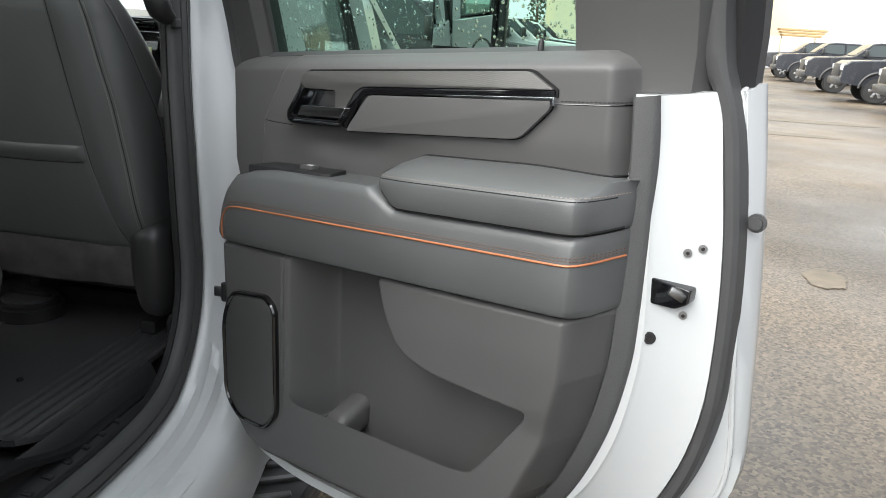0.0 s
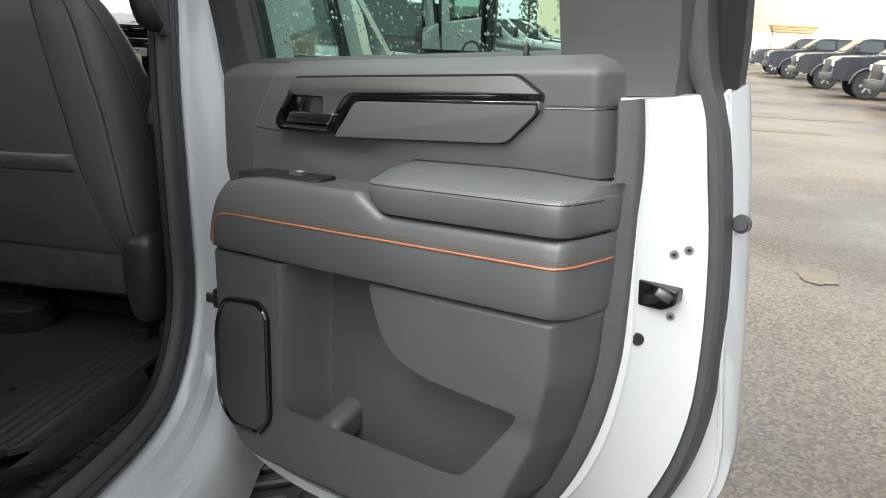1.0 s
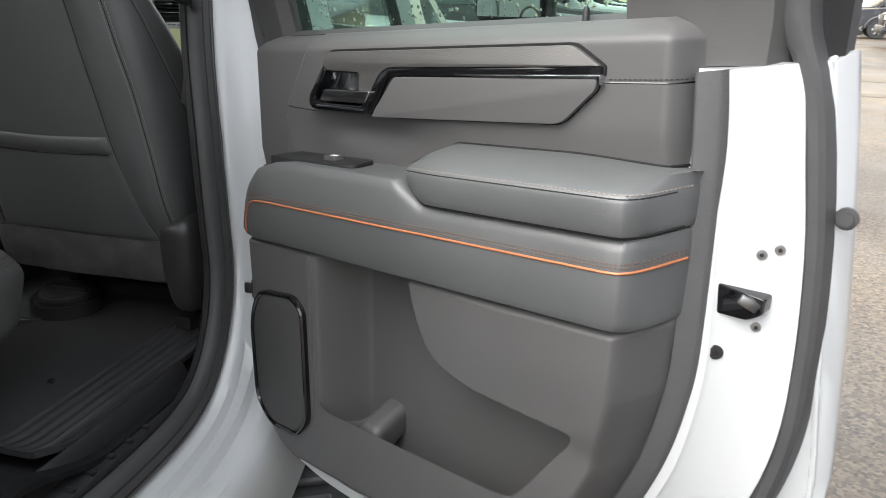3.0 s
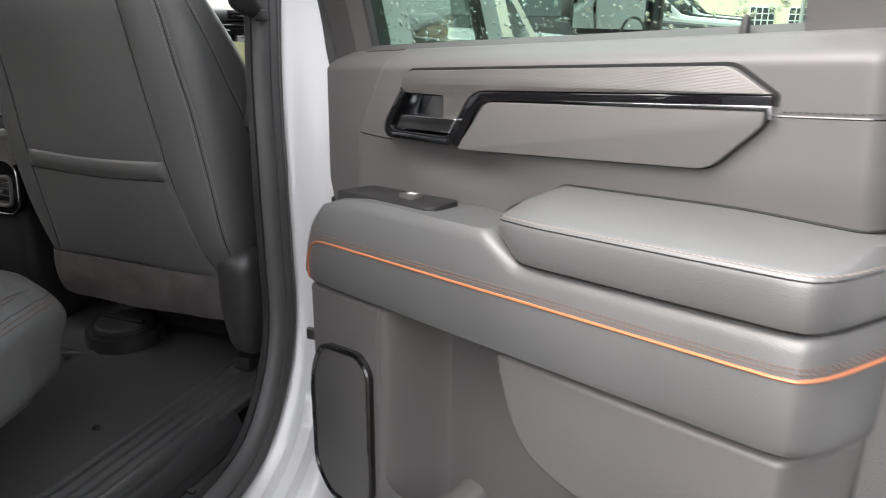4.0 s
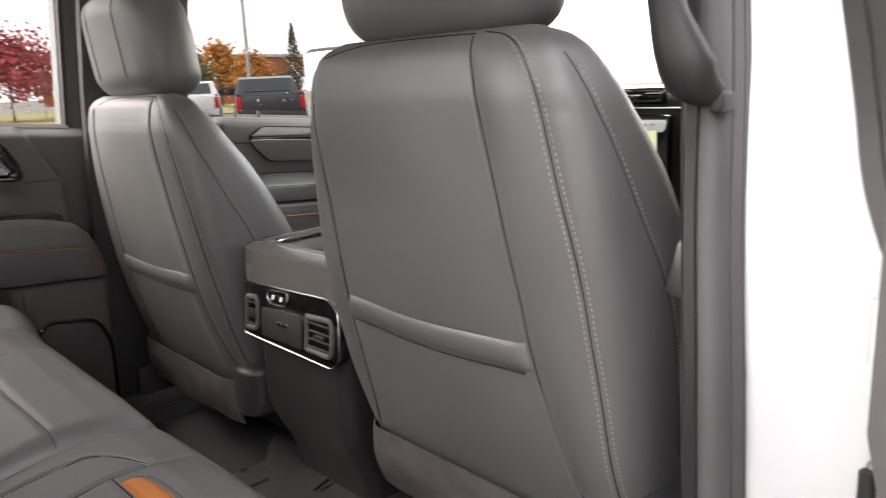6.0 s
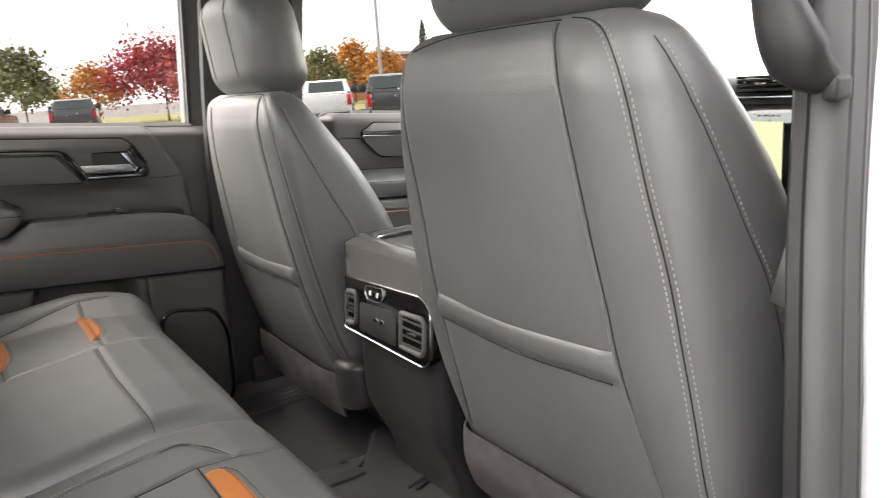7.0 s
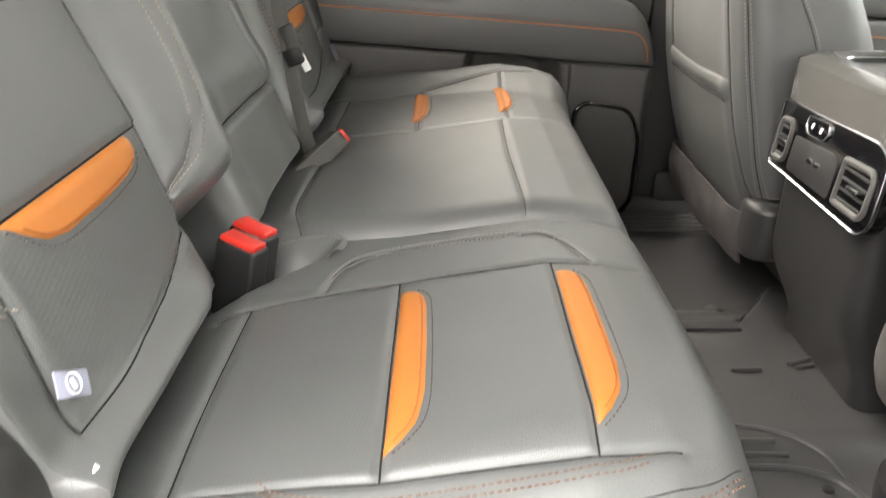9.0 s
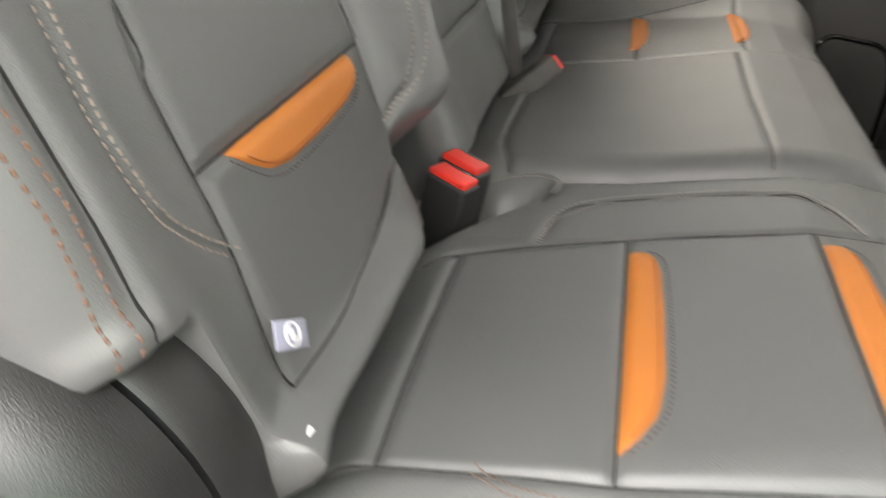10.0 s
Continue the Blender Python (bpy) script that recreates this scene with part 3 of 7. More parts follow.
    run = [P(p.x, 0, p.y) for p in along([(0.113, 1.3455), (0.14, 1.342), (0.196, 1.338)], 0.006)]
    part("seam", tube([p - n * 0.0006 for p, n in drape(run, panel_tree, way)], 0.0010), PIANO, door)

    # handle in its gloss bezel
    cup = part("handle_bezel", slab(rnd([(0.2335, 1.411), (0.197, 1.364), (0.197, 1.351), (0.207, 1.3435), (0.337, 1.3395), (0.3475, 1.362), (0.340, 1.363), (0.330, 1.3515), (0.219, 1.3545), (0.2115, 1.363), (0.243, 1.4065)], [0.003, 0.006, 0.006, 0.006, 0.004, 0.003, 0.002, 0.004, 0.004, 0.005, 0.002], 3), -0.056, 0.004, P, 0.002), PIANO, door, "gloss black handle bezel")
    part("cup", slab(rnd([(0.240, 1.4105), (0.205, 1.362), (0.208, 1.351), (0.336, 1.347), (0.345, 1.374), (0.324, 1.4095)], 0.004, 3), -0.058, -0.040, P, 0.0), VINYL, cup, "hollow behind the handle")
    part("cup_side", slab([(0.2415, 1.407), (0.2115, 1.363), (0.224, 1.360), (0.256, 1.405)], -0.045, -0.020, P, 0.004), DARK_CHROME, cup)
    part("door_handle", slab(rnd([(0.226, 1.3575), (0.337, 1.3560), (0.350, 1.3745), (0.238, 1.3765)], [0.004, 0.004, 0.005, 0.006], 3), -0.028, 0.005, P, 0.007, 4), CHROME, cup, "smoked chrome pull handle")
    part("handle_edge", slab(rnd([(0.216, 1.3475), (0.333, 1.3435), (0.336, 1.3475), (0.220, 1.3515)], 0.0015, 2), -0.03, 0.006, P, 0.001), DARK_CHROME, cup)

    # switch plate on the ledge
    def ledge(u, w, z):
        return P(u, z, w)
    plate = part("switch_plate", slab(rnd([(0.140, 0.050), (0.345, 0.050), (0.356, 0.040), (0.346, -0.010), (0.150, -0.012)], [0.006, 0.01, 0.01, 0.01, 0.006], 3), 1.244, 1.2650, ledge, 0.003), PLASTIC_DARK, door, "black window switch plate")
    part("switch", slab(rnd([(0.262, 0.030), (0.292, 0.030), (0.296, 0.010), (0.268, 0.010)], 0.004, 3), 1.263, 1.272, ledge, 0.003), PLASTIC, plate, "window lift switch")
    part("switch_mark", slab(rnd([(0.276, 0.026), (0.290, 0.026), (0.291, 0.019), (0.278, 0.019)], 0.002, 2), 1.2715, 1.2726, ledge, 0.0), WHITE_PRINT, plate)

    # loudspeaker
    spk = rnd([(0.104, 1.014), (0.212, 1.022), (0.240, 0.998), (0.243, 0.775), (0.206, 0.732), (0.124, 0.732), (0.078, 0.775), (0.074, 0.95)], [0.03, 0.016, 0.016, 0.02, 0.02, 0.02, 0.04, 0.06], 5)
    ring = part("speaker_frame", frame_ring(spk, shrink(spk, 0.0085), 0.04, 0.071, P, 0.003), PIANO, door, "gloss black loudspeaker frame")
    part("speaker_grille", slab(shrink(spk, 0.0078), 0.04, 0.069, P, 0.006, 3), PLASTIC, ring, "dark grey loudspeaker grille")

    # bottle rest in the bin
    lump = rounded_block((0.027, 0.050, 0.034), 0.020, (4, 6, 4))
    for v in lump.verts:
        v.co = P(0.374 + v.co.x, -0.002 + v.co.y, 0.786 + v.co.z - v.co.y * 0.35)
    part("bottle_rest", lump, VINYL, door)

    # painted flange under the panel
    foot = path_points([(0.085, 0.722, 0), (0.115, 0.690, 0), (0.17, 0.664, 0), (0.30, 0.645, 0), (0.60, 0.645, 0)], 0.02)
    part("bottom_flange", loft([[P(p.x, w, p.y + h) for w, h in ((-0.07, -0.024), (0.026, -0.024), (0.030, -0.020), (0.030, 0.0), (-0.07, 0.0))] for p in foot]), PAINT, door, "white painted lower flange")

    # window frame, glass and run channels, leaning in above the belt
    lean = lambda u, w, z: P(u, w + 0.27 * max(0.0, z - 1.46), z)
    part("front_post", loft([[lean(u, w, z) for u, w in ((-0.055, -0.13), (-0.05, -0.084), (-0.012, -0.074), (0.026, -0.072), (0.034, -0.068), (0.058, -0.083), (0.062, -0.12))] for z in np.linspace(1.30, 1.93, 12)]), PLASTIC, door, "dark grey plastic window post")
    end = 0.90 if front else 0.738
    rear = [(0.896, -0.12), (0.897, -0.07), (0.93, -0.065), (0.945, -0.09), (0.945, -0.12)] if front else [(0.736, -0.12), (0.737, -0.075), (0.742, -0.068), (0.80, -0.060), (0.835, -0.050), (0.845, -0.050), (0.915, -0.068), (0.93, -0.09), (0.93, -0.12)]
    part("rear_post", loft([[lean(u, w, z) for u, w in rear] for z in np.linspace(1.408, 1.93, 12)]), PLASTIC, door, "wide dark grey plastic window post")
    part("top_rail", loft([[lean(u, w, z) for w, z in ((-0.12, 1.88), (-0.055, 1.88), (-0.05, 1.90), (-0.06, 1.945), (-0.12, 1.945))] for u in np.linspace(-0.05, 0.93, 6)]), PLASTIC, door)
    part("outer_frame", loft([[lean(u, w, z) for u, w in ((-0.06, -0.165), (-0.06, -0.118), (0.062, -0.118), (0.062, -0.165))] for z in np.linspace(1.40, 1.95, 8)]), PAINT, door)
    part("rear_outer_frame", loft([[lean(u, w, z) for u, w in ((end + 0.007, -0.165), (end + 0.007, -0.118), (0.955, -0.118), (0.975, -0.135), (0.975, -0.165))] for z in np.linspace(1.40, 1.95, 8)]), PLASTIC_DARK, door)
    part("belt_seal", loft([[P(u, w, z) for w, z in ((-0.095, 1.452), (-0.070, 1.452), (-0.066, 1.464), (-0.080, 1.472), (-0.095, 1.466))] for u in np.linspace(0.06, 0.74, 5)]), RUBBER, door)
    part("glass_channel", loft([[lean(u, w, z) for u, w in ((0.057, -0.105), (0.057, -0.082), (0.066, -0.082), (0.068, -0.105))] for z in np.linspace(1.46, 1.90, 8)]), RUBBER, door)
    glass_bm = loft([[lean(u, w, z) for u, w in ((0.059, -0.092), (0.30, -0.092), (end, -0.092))] for z in np.linspace(1.45, 1.90, 6)], closed=False)
    pane = part("window_pane", glass_bm, PANE_GREEN if opened else (clear or PANE), door, "tinted window pane with rain drops" if opened else "clear window pane with rain drops")
    pane.visible_shadow = False
    drops = bmesh.new()
    pick = random.Random(5)
    for _ in range(2600 if opened else 500):
        u, z = pick.uniform(0.08, end - 0.01), pick.uniform(1.47, 1.88)
        r = 0.0009 + 0.0029 * pick.random() ** 2.6
        own = bmesh.new()
        bmesh.ops.create_icosphere(own, subdivisions=1, radius=r)
        for v in own.verts:
            v.co = lean(u + v.co.x, -0.0935 - abs(v.co.y) * 0.5, z + v.co.z * 1.15)
        merge_fast(drops, own)
    tagged(part("rain_drops", drops, DROP, pane), kind="stuff").visible_shadow = False

    part("lock_pin", tube([P(0.685, -0.062, 1.455), P(0.685, -0.062, 1.478), P(0.685, -0.062, 1.482)], [0.005, 0.0045, 0.002], 10), PLASTIC_DARK, door, "black lock pin")

    # rubber seal on the jamb
    path = path_points([(0.905, 1.93, -0.02), (0.915, 1.70, -0.055), (0.925, 1.52, -0.085), (0.935, 1.45, -0.095), (0.962, 1.38, -0.10), (0.982, 1.28, -0.10), (0.996, 1.18, -0.10), (1.004, 1.06, -0.10), (1.002, 0.94, -0.10), (0.975, 0.825, -0.10), (0.918, 0.718, -0.10), (0.815, 0.635, -0.10), (0.62, 0.578, -0.10), (0.35, 0.558, -0.10), (0.13, 0.558, -0.10)], 0.012)
    rings = []
    for i, p in enumerate(path):
        t = (path[min(i + 1, len(path) - 1)] - path[max(i - 1, 0)])
        nrm = Vector((t.y, -t.x, 0)).normalized() * -1
        k = 1.0 + 0.55 * smooth01(p.y, 1.40, 1.48)
        rings.append([P(p.x + nrm.x * a * k, p.z + b, p.y + nrm.y * a * k) for a, b in ((-0.012, -0.02), (-0.012, 0.010), (-0.006, 0.017), (0.004, 0.018), (0.010, 0.012), (0.012, -0.02))])
    part("door_seal", loft(rings), RUBBER, door, "black rubber weather seal")

    front = path_points([(-0.078, 1.93, 0.02), (-0.080, 1.70, -0.05), (-0.078, 1.54, -0.090), (-0.066, 1.46, -0.096), (-0.046, 1.405, -0.098), (-0.030, 1.375, -0.100)], 0.015)
    part("hinge_seal", loft([[P(p.x + a, p.z + b, p.y) for a, b in ((-0.022, -0.03), (-0.022, 0.006), (-0.012, 0.014), (0.004, 0.009), (0.014, 0.014), (0.026, 0.004), (0.026, -0.03))] for p in front]), RUBBER, door, "black rubber seal along the hinge edge")
    for z in (1.22, 0.86):
        hinge = part("hinge", box(-0.022, 0.022, -0.012, 0.012, -0.055, 0.055, 0.004, turn=Matrix.Translation(P(-0.045, -0.112, z))), PAINT, door, "white painted door hinge")
        part("pin", disc(P(-0.050, -0.100, z - 0.05), (0, 0, 1), 0.008, 0.10, 12), STEEL, hinge)
    # latch, screws, plugs
    def on_shell(u, z):
        return drape([P(u, 0.0, z)], shell_tree, way)[0]
    p, n = on_shell(0.930, 1.148)
    lt = part("latch", slab(rnd([(0.905, 1.156), (0.962, 1.146), (0.962, 1.126), (0.944, 1.116), (0.908, 1.118)], 0.004, 3), -0.085, -0.050, P, 0.003), PIANO, door, "dark recessed door latch")
    part("latch_claw", box(-0.012, 0.012, -0.004, 0.004, -0.006, 0.006, 0.002, turn=Matrix.Translation(P(0.946, -0.046, 1.139)) @ Matrix.Rotation(0.5, 4, "Y")), STEEL, lt)
    for u, z, r in ((0.944, 1.194, 0.006), (0.961, 1.201, 0.006), (0.951, 1.104, 0.006), (0.914, 1.066, 0.0095)):
        p, n = on_shell(u, z)
        screw = part("screw", disc(p - n * 0.002, n, r, 0.005, 14, bevel=0.0012), PLASTIC_DARK if r > 0.008 else STEEL, door)
        part("socket", disc(p + n * 0.0028, n, r * 0.45, 0.0012, 6), PIANO, screw)
    p = P(1.012, -0.128, 1.236)
    part("bump_stop", disc(p, DIR_W if opened else Vector((1, 0, 0)), 0.013, 0.014, 18, bevel=0.004), RUBBER, door, "round rubber bump stop")
    return door


def merge_fast(bm, own):
    idx = {}
    for v in own.verts:
        idx[v] = bm.verts.new(v.co)
    for f in own.faces:
        bm.faces.new([idx[v] for v in f.verts])
    own.free()


door_1 = build_door("door_1", right_door, "open white rear truck door with charcoal inner panel", True)
door_2 = build_door("door_2", left_door, "shut rear truck door with dark inner panel", False)

# ---------------------------------------------------------------- rear bench
RECLINE = radians(19.8)


def carve(p, top, lines, depth, width, a, b, down, keep):
    """Pressed seams: moves the points of p where keep holds, near lines in the axes a and b, along down."""
    d = np.full(len(p), 1e9)
    for line in lines:
        d = np.minimum(d, seg_dist(p[:, a], p[:, b], line))
    return p + (np.exp(-(d / width) ** 2) * depth * keep)[:, None] * np.array(down)[None, :]


HOLLOW = [(0.110, 0.66), (0.350, 0.66), (0.338, 0.712), (0.300, 0.745), (0.262, 0.778), (0.207, 0.833), (0.172, 0.853), (0.148, 0.835), (0.160, 0.770), (0.110, 0.765)]


def cushion(x0, x1, lines, soft, crown):
    """One bench cushion; its top rises to the front, then rolls over."""
    half = ((x1 - x0) / 2, 0.2875, 0.088)
    mid = np.array([(x0 + x1) / 2, 0.9475, 1.012])

    def shape(p):
        p = p + mid
        edge = np.interp(p[:, 1], [0.70, 0.79, 0.90, 1.02, 1.15, 1.235], [0.735, 0.705, 0.680, 0.648, 0.612, 0.582])
        if x0 > 0:
            p[:, 0] = x0 + (p[:, 0] - x0) * (edge - x0) / (x1 - x0)
            outer = edge - p[:, 0]
        else:
            p[:, 0] = x1 + (p[:, 0] - x1) * (edge + x1) / (x1 - x0)
            outer = p[:, 0] + edge
        up = np.clip((p[:, 2] - 0.94) / 0.14, 0, 1)
        p[:, 2] += (-0.022 * step01(0.10 - outer, 0.0, 0.09) if x0 > 0 else 0.036 * step01(0.135 - outer, 0.0, 0.09)) * up
        dz = np.interp(p[:, 1], [0.70, 0.76, 0.93, 1.09, 1.15, 1.20, 1.235], [-0.040, -0.024, -0.008, 0.016, 0.013, 0.002, -0.016])
        e = np.minimum(p[:, 0] - x0, x1 - p[:, 0])
        dz = dz + crown * (1 - np.exp(-e / 0.09)) - crown * 0.6
        p[:, 2] += dz * up
        wob = np.array([noise.noise((a * 9, b * 9, 0.3)) for a, b in zip(p[:, 0], p[:, 1])])
        p[:, 2] += wob * 0.0025 * up
        if x0 > 0:
            hole = np.where(inside(HOLLOW, p[:, 0], p[:, 1]), np.clip(seg_dist(p[:, 0], p[:, 1], HOLLOW + HOLLOW[:1]) / 0.016, 0, 1), 0)
            p[:, 2] -= 0.060 * step01(hole, 0, 1) * up
        # the front face leans in towards the floor
        p[:, 1] -= np.clip(1.03 - p[:, 2], 0, 0.12) * 0.35 * (p[:, 1] > 1.1)
        p = carve(p, None, [soft], 0.003, 0.008, 0, 1, (0, 0, -1), up > 0.45)
        return carve(p, None, lines, 0.0035, 0.0042, 0, 1, (0, 0, -1), up > 0.75)

    n = int((x1 - x0) / 0.0048)
    return rounded_block(half, 0.045, (int(n * 1.3), 130, 8), shape)


def back_at(x, n, s):
    """A point of the backrest: n out of its face, s up along it."""
    return Vector((x, 0.745 + n * math.cos(RECLINE) - s * math.sin(RECLINE), 1.10 + n * math.sin(RECLINE) + s * math.cos(RECLINE)))


def backrest(x0, x1, s0, s1, lines, thick=0.13, bulge=0.012, radius=0.04, notch=False, bolster=0, fold=None):
    half = ((x1 - x0) / 2, thick / 2, (s1 - s0) / 2)

    def shape(p):
        p = p + np.array([(x0 + x1) / 2, -thick / 2, (s0 + s1) / 2])
        face = np.clip((p[:, 1] + 0.05) / 0.04, 0, 1)
        e = np.minimum(p[:, 0] - x0, x1 - p[:, 0])
        p[:, 1] += face * (bulge * np.exp(-((e - 0.055) / 0.04) ** 2) - bulge * 0.3)
        if bolster:
            # the inner bolster stands proud and ends above the buckles
            inner = p[:, 0] - x0 if bolster > 0 else x1 - p[:, 0]
            p[:, 1] += face * (0.040 + 0.05 * np.clip(p[:, 2] - 0.1, 0, 0.3)) * np.exp(-((inner - 0.030) / 0.042) ** 2) * step01(p[:, 2], 0.045, 0.125)
        wob = np.array([noise.noise((a * 8, b * 8, 1.3)) for a, b in zip(p[:, 0], p[:, 2])])
        p[:, 1] += wob * 0.003 * face
        p = carve(p, None, lines, 0.0045, 0.0048, 0, 2, (0, -1, 0), face > 0.6)
        if fold:
            p = carve(p, None, [fold], 0.012, 0.006, 0, 2, (0, -1, 0), face > 0.6)
            p[:, 1] += face * 0.008 * np.exp(-((p[:, 2] - fold[0][1] - 0.035) / 0.03) ** 2)
        # the padded roll over the crease
        roll = step01(p[:, 0], 0.31, 0.41) if notch else (0.0 if fold else 1.0)
        p[:, 1] += face * (roll * 0.027 * np.exp(-((p[:, 2] - 0.026) / 0.017) ** 2) - 0.050 * step01(0.010 - p[:, 2], 0.0, 0.026))
        if notch:
            cut = step01(p[:, 0], 0.652, 0.668) * step01(0.138 - p[:, 2], 0.0, 0.010)
            p[:, 1] -= cut * 0.060
            p[:, 1] -= 0.085 * step01(0.324 - p[:, 0], 0.0, 0.022) * step01(0.112 - p[:, 2], 0.0, 0.075)
            p[:, 1] += 0.006 * np.exp(-((p[:, 2] - 0.148) / 0.010) ** 2) * step01(p[:, 0], 0.66, 0.69) * face
        c, s = math.cos(RECLINE), math.sin(RECLINE)
        return np.stack([p[:, 0], 0.745 + p[:, 1] * c - p[:, 2] * s, 1.10 + p[:, 1] * s + p[:, 2] * c], 1)

    return rounded_block(half, radius, (int((x1 - x0) / 0.0042), 6, int((s1 - s0) / 0.0042)), shape)


def insert(lower, upper, place, tree, way, rise=0.0032):
    """A padded coloured strip between two edges, laid on the surface under it."""
    rows = []
    n = 26
    for k in range(n + 1):
        t = k / n
        a, b = Vector(lower_at(lower, t)), Vector(lower_at(upper, t))
        rows.append([a.lerp(b, j / 8) for j in range(9)])
    bm = bmesh.new()
    grid = []
    for i, row in enumerate(rows):
        line = []
        for j, q in enumerate(row):
            got = drape([place(q)], tree, way)
            p, nrm = got[0]
            edge = min(1.0, min(j, 8 - j) / 2)
            end = min(1.0, min(i, n - i) / 1.5)
            k = math.sqrt(edge * (2 - edge)) * math.sqrt(end)
            line.append(bm.verts.new(p + nrm * (rise * k - 0.0006)))
        grid.append(line)
    for a, b in zip(grid, grid[1:]):
        for j in range(8):
            bm.faces.new((a[j], a[j + 1], b[j + 1], b[j]))
    return bm


def lower_at(line, t):
    """A point at share t of a polyline's length."""
    p = [Vector(q) for q in line]
    ls = [(b - a).length for a, b in zip(p, p[1:])]
    want = t * sum(ls)
    for a, b, l in zip(p, p[1:], ls):
        if want <= l + 1e-9:
            return tuple(a.lerp(b, want / l if l else 0))
        want -= l
    return tuple(p[-1])


def welt(points, tree, way, parent, name="seam", r=0.0011, mat=None, sink=0.0004, up=(0, 0, 1)):
    """A thin dark seam line laid into a surface."""
    laid = [p - n * sink for p, n in drape(path_points(points, 0.006), tree, way)]
    if len(laid) > 2:
        part(name, tube(laid, r, 5), mat or SEAM_AND_SHADE, parent, angle=80)


def weave_panel(ob, inside):
    """Gives the faces inside a panel the ribbed cover."""
    ob.data.materials.append(LEATHER_WEAVE)
    base = BASE[ob.name]
    for f in ob.data.polygons:
        c = f.center + base
        if inside(c, f.normal):
            f.material_index = 1


def thread_rows(points, offsets, tree, way, parent, mat, axis=0, coarse=1.0):
    for off in offsets:
        line = []
        for p in points:
            q = Vector(p)
            q[axis] += off
            line.append(q)
        part("stitching", stitches(drape(path_points(line, 0.0016), tree, way, lift=0.0003), 0.0034 * coarse, 0.0050 * coarse, 0.0008 * coarse ** 1.5), mat, parent, normals=False)


bench = thing("rear_bench", (0, 0.95, 0.80), "black leather rear bench seat with burnt orange inserts", "car seat")
DOWN = Vector((0, 0, -1))
# seams of the cushions, as lines in x and y
R_IN = [(0.345, 0.742), (0.325, 0.774), (0.291, 0.930), (0.283, 1.094), (0.280, 1.19)]
R_OUT = [(0.612, 0.742), (0.599, 0.774), (0.593, 0.932), (0.579, 1.094), (0.566, 1.16)]
REAR = [(0.325, 0.774), (0.46, 0.772), (0.599, 0.775)]
IN_ROW = [(0.300, 0.846), (0.242, 0.858), (0.208, 0.899), (0.196, 0.979), (0.196, 1.061), (0.212, 1.110), (0.276, 1.140)]
OUT_ROW = [(0.590, 0.838), (0.606, 0.868), (0.610, 0.928), (0.602, 1.018), (0.590, 1.095), (0.578, 1.13)]
EDGE_ROW = [(0.686, 0.757), (0.668, 0.858), (0.645, 0.973), (0.620, 1.090), (0.592, 1.175), (0.566, 1.212)]
right_lines = [R_IN, R_OUT, REAR, [(0.283, 1.094), (0.579, 1.094)], [(0.291, 0.930), (0.593, 0.931)], IN_ROW]
right_soft = EDGE_ROW
L_IN = [(-0.288, 0.742), (-0.292, 0.93), (-0.297, 1.094), (-0.300, 1.20)]
L_OUT = [(-0.565, 0.742), (-0.562, 0.93), (-0.558, 1.094), (-0.55, 1.16)]
left_lines = [L_IN, L_OUT, [(-0.288, 0.774), (-0.565, 0.775)], [(-0.297, 1.094), (-0.558, 1.094)], [(-0.292, 0.930), (-0.562, 0.931)], [(-0.292, 1.080), (-0.1, 1.078), (0.100, 1.086)], [(-0.28, 0.785), (-0.10, 0.772), (0.03, 0.768), (0.095, 0.785)]]
left_soft = [(-x, y) for x, y in EDGE_ROW]
